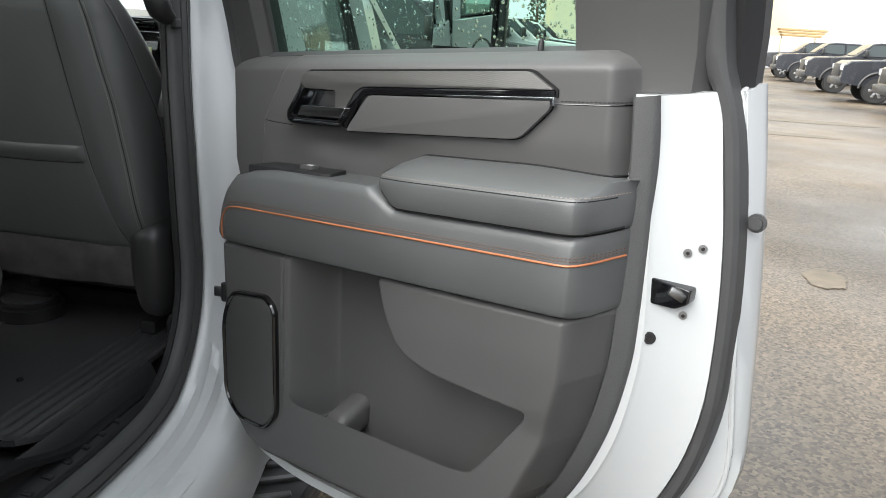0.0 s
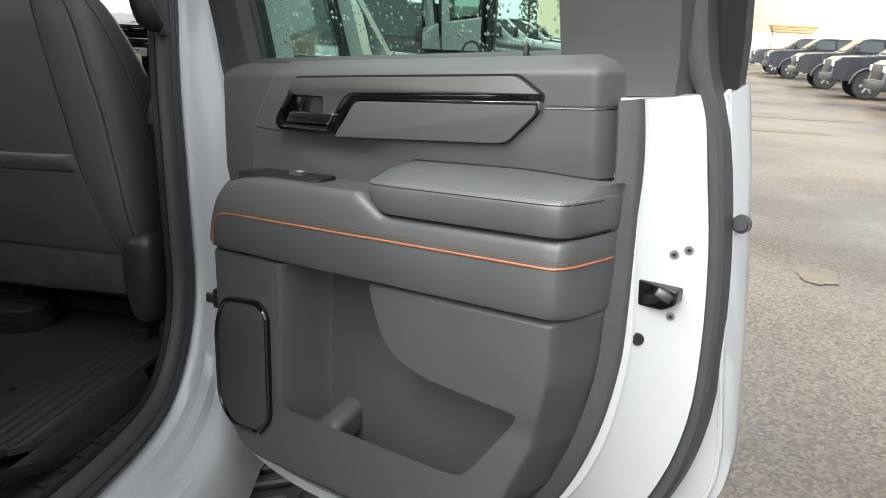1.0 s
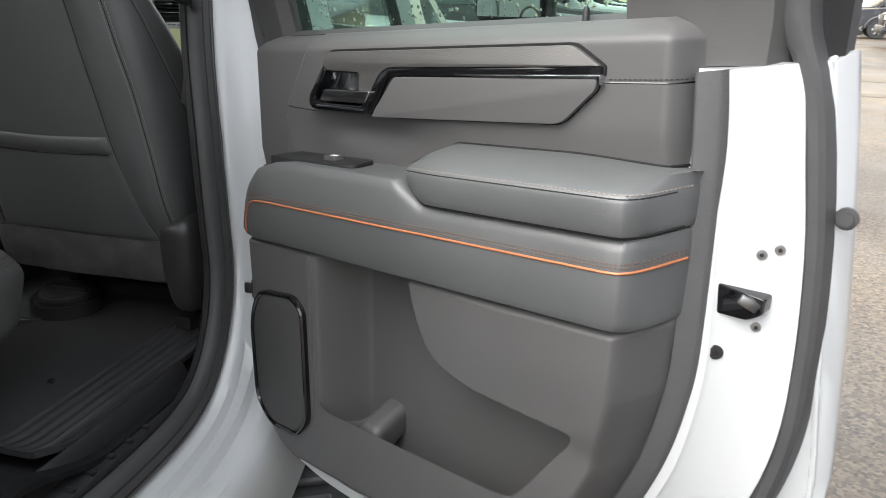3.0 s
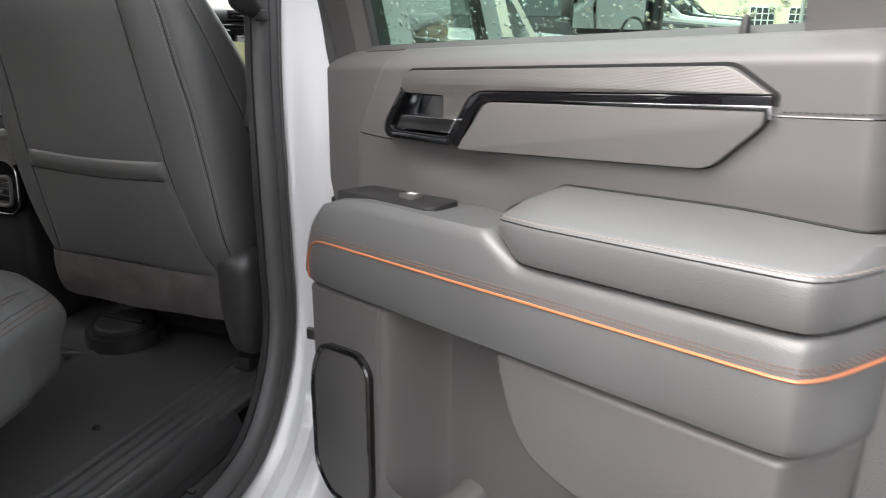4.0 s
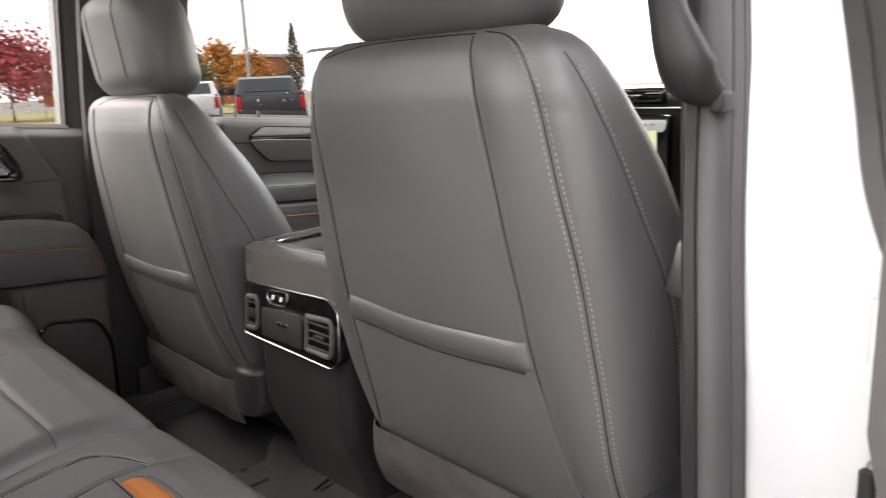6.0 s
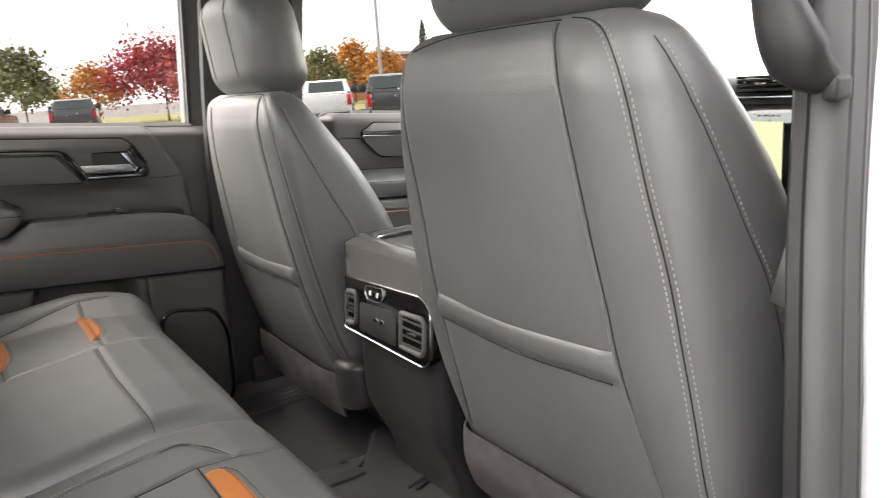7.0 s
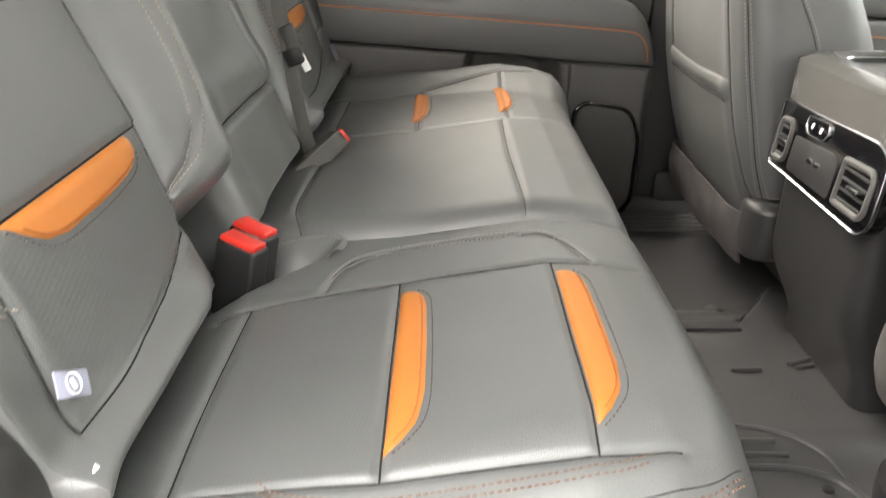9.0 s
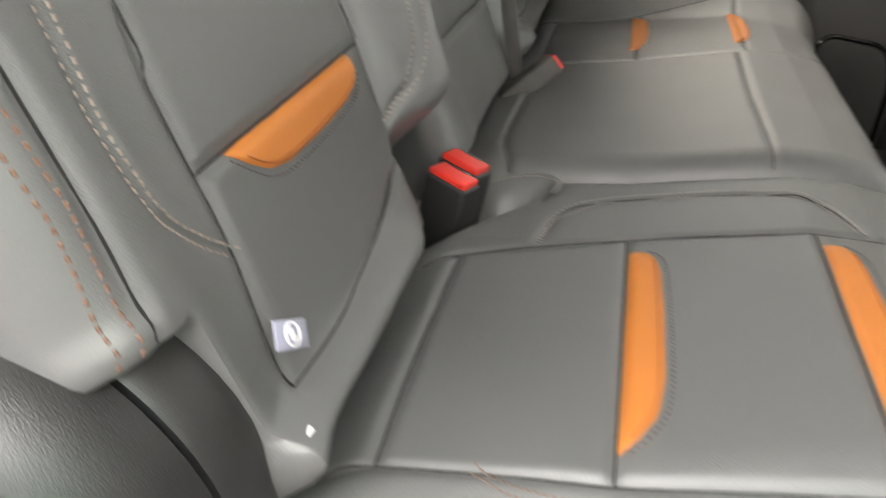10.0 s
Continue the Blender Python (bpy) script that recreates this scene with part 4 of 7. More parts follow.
for x0, x1, lines, soft in ((0.122, 0.725, right_lines, right_soft), (-0.725, 0.112, left_lines, left_soft)):
    bm = cushion(x0, x1, lines, soft, 0.010)
    tree = tree_of(bm)
    cush = part("cushion", bm, LEATHER, bench, "black leather seat cushion", 60, normals=False)
    dx = 0.0 if x0 > 0 else -0.856
    lo_x, hi_x = (0.292, 0.594) if x0 > 0 else (-0.562, -0.292)
    weave_panel(cush, lambda c, n: lo_x < c.x < hi_x and 0.774 < c.y < 0.931 and n.z > 0.5)
    at = lambda q: Vector((q[0], q[1], 1.10))
    for line in lines:
        welt([(p[0], p[1], 1.1) for p in line], tree, DOWN, cush)
    for y, x_a, x_b in ((0.932, 0.314, 0.571), (1.096, 0.303, 0.556)) if x0 > 0 else ((0.916, 0.300, 0.512), (1.078, 0.342, 0.522)):
        low = [(x_a + dx, y, 0), (x_b + dx, y, 0)]
        high = [(x_a + 0.001 + dx, y + 0.010, 0), (x_a + 0.006 + dx, y + 0.020, 0), (x_a + 0.018 + dx, y + 0.0265, 0), (x_a + 0.035 + dx, y + 0.029, 0), (x_a + 0.10 + dx, y + 0.031, 0), (x_b - 0.075 + dx, y + 0.031, 0), (x_b - 0.038 + dx, y + 0.026, 0), (x_b - 0.014 + dx, y + 0.013, 0), (x_b + dx, y + 0.001, 0)]
        pad = part("insert", insert(low, high, at, tree, DOWN), ORANGE, cush, "burnt orange leather insert", 60)
        edge = path_points([(p[0], p[1] + 0.0045, 0) for p in high], 0.0016)
        part("stitching", stitches(drape([at(q) for q in edge], tree, DOWN, lift=0.0002), 0.0030, 0.0046, 0.0007), THREAD_DARK, pad, normals=False)
        edge = path_points([(p[0], p[1] - 0.0055, 0) for p in high[2:-1]], 0.004)
        part("seam", tube([p + Vector((0, 0, 0.0026)) for p, n in drape([at(q) for q in edge], tree, DOWN)], 0.0009, 5), ORANGE_DEEP, pad)
    if x0 > 0:
        thread_rows([(p[0], p[1], 1.1) for p in IN_ROW], (0.006, -0.006), tree, DOWN, cush, THREAD)
        thread_rows([(p[0], p[1], 1.1) for p in OUT_ROW], (0.0035, -0.003), tree, DOWN, cush, THREAD_ORANGE)
    thread_rows([(p[0], p[1], 1.1) for p in soft], (0.0020, -0.0024), tree, DOWN, cush, THREAD_ORANGE, coarse=1.1)
    welt([(p[0] - math.copysign(0.0075, x0), p[1], 1.1) for p in soft], tree, DOWN, cush, r=0.0008)

FACE = -(back_at(0, 1, 0) - back_at(0, 0, 0))
PANEL_OUT = [(0.560, 0.56), (0.572, 0.288), (0.582, 0.242), (0.586, 0.18), (0.590, 0.135), (0.600, 0.083), (0.606, 0.046)]
PANEL_IN = [(0.322, 0.56), (0.309, 0.225), (0.311, 0.185), (0.316, 0.094), (0.331, 0.074), (0.393, 0.056), (0.468, 0.048), (0.54, 0.044), (0.606, 0.046)]
ROW_B = [(0.618, 0.56), (0.628, 0.32), (0.639, 0.248), (0.638, 0.208), (0.632, 0.184), (0.613, 0.160), (0.590, 0.138)]
ROW_C = [(0.262, 0.56), (0.252, 0.32), (0.250, 0.22), (0.256, 0.165), (0.275, 0.130), (0.311, 0.115)]
FOLD = [(0.672, 0.56), (0.674, 0.24), (0.683, 0.14)]
ROW_A = [(0.690, 0.56), (0.688, 0.264), (0.687, 0.214), (0.693, 0.168), (0.697, 0.142)]
right_back = [PANEL_OUT, PANEL_IN, [(0.311, 0.188), (0.586, 0.188)], [(0.318, 0.362), (0.568, 0.362)], ROW_B, ROW_C, FOLD]
left_back = [[(a - 0.94, b) for a, b in line] for line in right_back]
for x0, x1, lines, dx in ((0.198, 0.722, right_back, 0.0), (-0.722, -0.192, left_back, -0.94)):
    bm = backrest(x0, x1, -0.03, 0.60, lines, notch=x0 > 0, bolster=1 if x0 > 0 else 0)
    tree = tree_of(bm)
    back = part("backrest", bm, LEATHER, bench, "black leather backrest with orange inserts", 60, normals=False)
    weave_panel(back, lambda c, n: 0.318 + dx < c.x < 0.578 + dx and 1.148 + 0.10 * max(0.0, 0.39 + dx - c.x) < c.z < 1.262 and n.y > 0.5)
    at = lambda q: back_at(q[0], 0.02, q[1])
    for line in lines[:4] + lines[6:]:
        welt([back_at(p[0], 0.05, p[1]) for p in line], tree, FACE, back)
    for s in (0.187, 0.361):
        low = [(0.334 + dx, s, 0), (0.552 + dx, s, 0)]
        high = [(0.335 + dx, s - 0.010, 0), (0.340 + dx, s - 0.020, 0), (0.352 + dx, s - 0.027, 0), (0.372 + dx, s - 0.031, 0), (0.42 + dx, s - 0.034, 0), (0.49 + dx, s - 0.034, 0), (0.518 + dx, s - 0.028, 0), (0.537 + dx, s - 0.015, 0), (0.552 + dx, s - 0.001, 0)]
        pad = part("insert", insert(low, high, at, tree, FACE), ORANGE, back, "burnt orange leather insert", 60)
        edge = path_points([(p[0], p[1] - 0.0045, 0) for p in high], 0.0016)
        part("stitching", stitches(drape([at(q) for q in edge], tree, FACE, lift=0.0002), 0.0030, 0.0046, 0.0007), THREAD_DARK, pad, normals=False)
        edge = path_points([(p[0], p[1] + 0.0055, 0) for p in high[2:-1]], 0.004)
        part("seam", tube([p - FACE * 0.0026 for p, n in drape([at(q) for q in edge], tree, FACE)], 0.0009, 5), ORANGE_DEEP, pad)
    thread_rows([back_at(p[0] + dx, 0.05, p[1]) for p in ROW_B], (0.0055, -0.0055), tree, FACE, back, THREAD_TAN, coarse=1.12)
    thread_rows([back_at(p[0] + dx, 0.05, p[1]) for p in ROW_C], (0.0055, -0.0055), tree, FACE, back, THREAD_TAN)
    thread_rows([back_at(p[0] + dx, 0.05, p[1]) for p in ROW_A], (0.007, -0.003), tree, FACE, back, THREAD_ORANGE, coarse=1.2)
mid_lines = [[(-0.118, 0.60), (-0.122, 0.15)], [(0.15, 0.60), (0.15, 0.15)]]
MID_FOLD = [(-0.20, 0.122), (0.0, 0.122), (0.20, 0.124)]
bm = backrest(-0.184, 0.191, -0.03, 0.60, mid_lines, 0.12, 0.006, radius=0.03, fold=MID_FOLD)
tree = tree_of(bm)
mid = part("centre_back", bm, LEATHER, bench, "folding black leather centre backrest", 60, normals=False)
welt([back_at(p[0], 0.05, p[1]) for p in ((-0.160, 0.122), (0.0, 0.122), (0.150, 0.124))], tree, FACE, mid, r=0.0016)


def lathe_x(rings, cy, cz, n=56, x_tilt=0.0):
    return loft([[Vector((x, cy + r * math.cos(2 * math.pi * k / n), cz + r * math.sin(2 * math.pi * k / n))) for k in range(n)] for x, r in rings])


collar = part("shield_collar", lathe_x(((0.640, 0.140), (0.645, 0.152), (0.652, 0.157), (0.664, 0.1595), (0.696, 0.1590), (0.699, 0.1565), (0.699, 0.13)), 0.578, 1.108), GRAINED, bench, "black plastic collar of the seat side shield", 50)
part("side_shield", lathe_x(((0.701, 0.13), (0.701, 0.1545), (0.7035, 0.158), (0.720, 0.1575), (0.745, 0.152), (0.765, 0.142), (0.780, 0.128), (0.788, 0.11), (0.790, 0.06)), 0.576, 1.108), GRAINED, bench, "rounded black plastic seat side shield", 50)
top_edge = path_points([(0.182, 0.752, 1.084), (0.172, 0.772, 1.087), (0.156, 0.812, 1.090), (0.150, 0.838, 1.090), (0.164, 0.856, 1.088), (0.186, 0.853, 1.086)], 0.004)
low_edge = path_points([(0.214, 0.758, 1.030), (0.222, 0.780, 1.036), (0.226, 0.800, 1.040), (0.224, 0.816, 1.046), (0.222, 0.828, 1.060), (0.214, 0.836, 1.074)], 0.003)
rows = []
for k in range(25):
    a, b = Vector(lower_at(top_edge, k / 24)), Vector(lower_at(low_edge, k / 24))
    rows.append([a.lerp(b, t) + Vector((0, 0, 0.010 * math.sin(t * math.pi) - 0.003 * math.sin(k * 0.5) * t * (1 - t) * 4)) for t in np.linspace(0, 1, 13)])
fold = loft(rows, closed=False)
made = bmesh.ops.extrude_face_region(fold, geom=fold.faces[:])
for v in made["geom"]:
    if isinstance(v, bmesh.types.BMVert):
        v.co.z -= 0.004
fold_tree = tree_of(fold)
fold = part("pinch_fold", fold, LEATHER, bench, "folded leather beside the belt buckles", 60)
thread_rows([(p[0] + 0.006, p[1] - 0.004, 1.2) for p in top_edge[1:-1:3]], (0.0,), fold_tree, DOWN, fold, THREAD_TAN)
part("seat_base", box(-0.54, 0.54, 0.55, 1.05, 0.78, 0.94, 0.02), PLASTIC_DARK, bench, "black under-seat base")
# made-up filler: blacks out the bright sliver between cushion and backrest
part("rear_panel", box(-0.54, 0.54, 0.50, 0.615, 0.93, 1.05, 0.02), PLASTIC_DARK, bench, "added black filler that darkens the gap behind the cushion")


# ---------------------------------------------------------------- front seats, seen from behind
def front_seat(cx, beside_console, label):
    seat = thing("front_seat", (cx, 1.60, 0.78), label, "car seat", "front seats")
    hw = [(0.93, 0.245), (0.98, 0.256), (1.1, 0.270), (1.3, 0.268), (1.42, 0.258), (1.52, 0.242), (1.565, 0.226), (1.59, 0.20), (1.602, 0.16)]
    rear = [(0.93, 1.560), (1.0, 1.530), (1.1, 1.498), (1.25, 1.466), (1.4, 1.447), (1.52, 1.436), (1.57, 1.438), (1.59, 1.447), (1.602, 1.465)]
    front = [(0.93, 1.72), (1.0, 1.72), (1.3, 1.675), (1.47, 1.59), (1.55, 1.535), (1.59, 1.51), (1.602, 1.495)]
    rings = []
    for z in np.concatenate([np.linspace(0.93, 1.50, 130), np.linspace(1.503, 1.602, 34)]):
        h, a, b = [sum(lerp_table(tab, z + dz * min(1.0, max(0.0, (1.600 - z) / 0.05))) for dz in (-0.040, -0.027, -0.013, 0.0, 0.013, 0.027, 0.040)) / 7 for tab in (hw, rear, front)]
        r = min(0.055, (b - a) * 0.45)
        line = rnd([(-h, a), (h, a), (h * 1.02, b), (-h * 1.02, b)], [r, r, r * 0.9, r * 0.9], 7)
        out = []
        for (x0, y0), (x1, y1) in zip(line, line[1:] + line[:1]):
            k = max(1, int(math.hypot(x1 - x0, y1 - y0) / 0.012))
            out += [(x0 + (x1 - x0) * i / k, y0 + (y1 - y0) * i / k) for i in range(k)]
        rings.append([(x, y) for x, y in out])
    count = 300
    even = []
    for line, z in zip(rings, list(np.concatenate([np.linspace(0.93, 1.50, 130), np.linspace(1.503, 1.602, 34)]))):
        pts = [Vector((x, y, 0)) for x, y in line] + [Vector((line[0][0], line[0][1], 0))]
        ln = [0.0]
        for a, b in zip(pts, pts[1:]):
            ln.append(ln[-1] + (b - a).length)
        row = []
        for k in range(count):
            w = ln[-1] * k / count
            i = max(j for j in range(len(ln) - 1) if ln[j] <= w + 1e-9)
            t = (w - ln[i]) / max(1e-9, ln[i + 1] - ln[i])
            q = pts[i].lerp(pts[i + 1], min(1, t))
            wob = noise.noise((q.x * 7 + cx, q.y * 7, z * 7)) * 0.004
            row.append(Vector((cx + q.x, q.y - wob - 0.010 * math.exp(-(q.x / 0.16) ** 2) * (1 if q.y < 1.58 else 0), z)))
        even.append(row)
    side = 1
    SEAM_MAIN = [(0.098, 1.594), (0.117, 1.51), (0.133, 1.407), (0.149, 1.30), (0.153, 1.247), (0.163, 1.174), (0.186, 1.075), (0.205, 1.02)]
    SEAM_FAR = [(-0.205, 1.575), (-0.205, 1.511), (-0.197, 1.368), (-0.196, 1.247), (-0.200, 1.10), (-0.21, 1.02)]
    SEAM_EDGE = [(0.111, 1.598), (0.145, 1.592), (0.171, 1.574), (0.193, 1.526), (0.212, 1.437), (0.229, 1.338), (0.239, 1.211), (0.243, 1.092), (0.244, 1.03)]
    SEAM_TOP = [(-0.175, 1.584), (-0.10, 1.596), (0.0, 1.598), (0.098, 1.597)]
    slide = 0.045 if beside_console else 0.0
    SEAM_MAIN, SEAM_FAR, SEAM_TOP = [[(x + slide, z) for x, z in line] for line in (SEAM_MAIN, SEAM_FAR, SEAM_TOP)]
    SEAM_EDGE = [(x + slide * 0.25, z) for x, z in SEAM_EDGE]
    seams = [SEAM_MAIN, SEAM_FAR, SEAM_EDGE]
    gx = np.array([[v.x - cx for v in row] for row in even]) * side
    gz = np.array([[v.z for v in row] for row in even])
    press = np.zeros(gx.shape)
    for line in seams:
        press = np.maximum(press, np.exp(-(seg_dist(gx, gz, line) / 0.007) ** 2) * 0.0022)
    # the bolster swells between its two seams
    swell = 0.006 * np.exp(-(seg_dist(gx, gz, [(0.150, 1.54), (0.175, 1.42), (0.197, 1.22), (0.215, 1.08)]) / 0.030) ** 2)
    for row, prs, swl in zip(even, press, swell):
        for v, d, f in zip(row, prs, swl):
            if v.y < 1.60:
                v.y += d - f
    bm = loft(even)
    tree = tree_of(bm)
    back = part("backrest", bm, LEATHER, seat, "black leather backrest shell", 60)
    FWD = Vector((0, 1, 0))
    for line in (SEAM_MAIN, SEAM_FAR, SEAM_EDGE, SEAM_TOP):
        welt([(cx + side * x, 1.3, z) for x, z in line], tree, FWD, back, r=0.0012)
    for line in (SEAM_MAIN, SEAM_FAR):
        welt([(cx + side * (x - 0.0035), 1.3, z) for x, z in line], tree, FWD, back, "piping", 0.0024, LEATHER, 0.0)
    for off in (0.0065, -0.005):
        edge = path_points([(cx + side * (x + off), 1.3, z) for x, z in SEAM_EDGE[1:]], 0.0016)
        part("stitching", stitches(drape(edge, tree, FWD, lift=0.0003), 0.0036, 0.0056, 0.0008), THREAD, back, "row of pale stitching", normals=False)
    OUT = Vector((-1, 0, 0)) * side
    flank = ((1.462, 1.572), (1.480, 1.507), (1.525, 1.402), (1.560, 1.333), (1.585, 1.25), (1.60, 1.10))
    edge = path_points([(cx + side * 0.5, y, z) for y, z in flank], 0.0016)
    part("stitching", stitches(drape(edge, tree, OUT, lift=0.0003), 0.0036, 0.0056, 0.0008), THREAD, back, normals=False)
    welt([(cx + side * 0.5, y - 0.006, z) for y, z in flank], tree, OUT, back, r=0.001)
    # map pocket: a skin over the lower back with a rolled hem
    def skin(z_top, z_low, left, right, lift, rows, cols=40, belly=0.0):
        own = bmesh.new()
        grid = []
        for i in range(rows + 1):
            t = i / rows
            line = []
            for j in range(cols + 1):
                s = j / cols
                x = (left(t) * (1 - s) + right(t) * s)
                zt = z_top(s)
                z = zt + (z_low(s) - zt) * t
                got = drape([(cx + side * x, 1.2, z)], tree, FWD, back=0.0)
                p = got[0][0] if got else Vector((cx + side * x, 1.53, z))
                k = min(1.0, min(j, cols - j) / 2)
                line.append(own.verts.new(p + Vector((0, -(lift(t) * math.sqrt(k)) - belly * math.sin(s * math.pi) * (1 - t) - 0.0006, 0))))
            grid.append(line)
        for a, b in zip(grid, grid[1:]):
            for j in range(cols):
                own.faces.new((a[j], a[j + 1], b[j + 1], b[j]))
        return own
    hem = lambda s: 1.250 - 0.004 * math.sin(s * math.pi)
    sl, sr = (lambda t: slide - 0.193 - 0.010 * t), (lambda t: slide + 0.150 + 0.052 * t ** 1.2 * (1 - slide * 10))
    pocket = part("pocket", skin(hem, lambda s: 1.018, sl, sr, lambda t: 0.003, 26, belly=0.003), LEATHER, back, "black leather map pocket with a rolled hem", 60)
    part("hem", skin(lambda s: hem(s) + 0.001, lambda s: hem(s) - 0.036, sl, lambda t: slide + 0.150 + 0.006 * t, lambda t: 0.003 + 0.006 * math.sin(t * math.pi) ** 0.7, 12, belly=0.003), LEATHER, pocket, "", 60)
    edge = [(cx + side * (slide - 0.188 + 0.338 * s), 1.2, hem(s) - 0.0375) for s in np.linspace(0, 1, 240)]
    laid = [(p + Vector((0, -0.0062, 0)), n) for p, n in drape(edge, tree, FWD, back=0.0)]
    part("seam", tube([p for p, n in laid[::4]], 0.0011, 5), SEAM_AND_SHADE, pocket)
    part("stitching", stitches([(p + Vector((0, -0.001, 0.003)), n) for p, n in laid]), THREAD_DARK, pocket, normals=False)
    # flocked flap that hangs below the shell
    rows = []
    for i in range(15):
        t = i / 14
        line = []
        for j in range(41):
            s = j / 40
            x = -0.247 + 0.457 * s + 0.006 * t * (s > 0.5)
            low = 0.914 + 0.034 * max(0.0, 1 - s * 5) ** 2
            z = 1.018 - 0.006 * s + (low - 1.018 + 0.006 * s) * t
            y = 1.5035 + 0.012 * t + 0.05 * max(0.0, 1 - s * 9) ** 2 + 0.012 * max(0.0, s * 10 - 9) - 0.004 * math.sin(s * 11 + 2 * t) * t
            line.append(Vector((cx + side * x, y - 0.006 * math.sin(math.pi * t), z)))
        rows.append(line)
    flap = loft(rows, closed=False)
    made = bmesh.ops.extrude_face_region(flap, geom=flap.faces[:])
    for v in made["geom"]:
        if isinstance(v, bmesh.types.BMVert):
            v.co.y += 0.004
    part("skirt", flap, POCKET, back, "grey flocked lower flap", 60)
    # head restraint
    rest = rounded_block((0.158, 0.062, 0.105), 0.05, (26, 8, 14))
    for v in rest.verts:
        k = 1 - 0.10 * smooth01(v.co.z, 0.0, 0.1)
        v.co = Vector((cx + v.co.x * k, 1.495 + v.co.y - 0.12 * v.co.z - 0.012 * math.cos(v.co.x * 12), 1.700 + v.co.z))
    rest_tree = tree_of(rest)
    hr = part("head_restraint", rest, LEATHER, seat, "black leather head restraint", 60)
    for off in (-0.07, 0.07):
        edge = path_points([(cx + off, 1.2, z) for z in np.linspace(1.635, 1.80, 8)], 0.006)
        part("seam", tube([p for p, n in drape(edge, rest_tree, FWD)], 0.002, 6), LEATHER, hr)
    for off in (-0.06, 0.06):
        part("post", disc((cx + off, 1.49, 1.58), (0, 0, 1), 0.007, 0.06, 12), STEEL, hr)
    # recliner cover, cushion and frame
    cover = rounded_block((0.050, 0.070, 0.122), 0.045, (5, 6, 12))
    for v in cover.verts:
        k = 1 - 0.25 * smooth01(-v.co.z, 0.0, 0.12)
        v.co.z = v.co.z * 0.50 + 0.048 if beside_console else v.co.z
        v.co = Vector((cx + side * 0.246 + v.co.x * k, 1.575 + v.co.y + 0.15 * max(0.0, -v.co.z), 0.952 + v.co.z))
    part("recliner_cover", cover, PLASTIC_SOFT, seat, "rounded dark grey plastic recliner cover", 50)
    base = rounded_block((0.25, 0.26, 0.075), 0.05, (12, 12, 4))
    for v in base.verts:
        v.co = v.co + Vector((cx, 1.90, 1.05))
    part("cushion", base, LEATHER, seat, "", 60)
    frame_bm = box(cx - 0.22, cx + 0.22, 1.62, 2.10, 0.86, 0.98, 0.01)
    part("seat_frame", frame_bm, PLASTIC_DARK, seat)
    for off in (-0.2, 0.2):
        part("seat_rail", box(cx + off - 0.02, cx + off + 0.02, 1.585, 2.12, 0.765, 0.80, 0.004), PLASTIC_DARK, seat)
        part("rail_leg", box(cx + off - 0.015, cx + off + 0.015, 1.70, 1.78, 0.79, 0.88, 0.004), PLASTIC_DARK, seat)
    return seat


front_seat(0.452, False, "black leather front seat with a map pocket behind")
far_seat = front_seat(-0.450, True, "black leather front seat beside the far door")
far_seat.location.z -= 0.054

# ---------------------------------------------------------------- cab body, floor and console
def cab_section(rows, name, mat, label, smooth=40):
    return single(name, loft(rows, closed=False), mat, label, "car body", kind="structure", angle=smooth, normals=True)


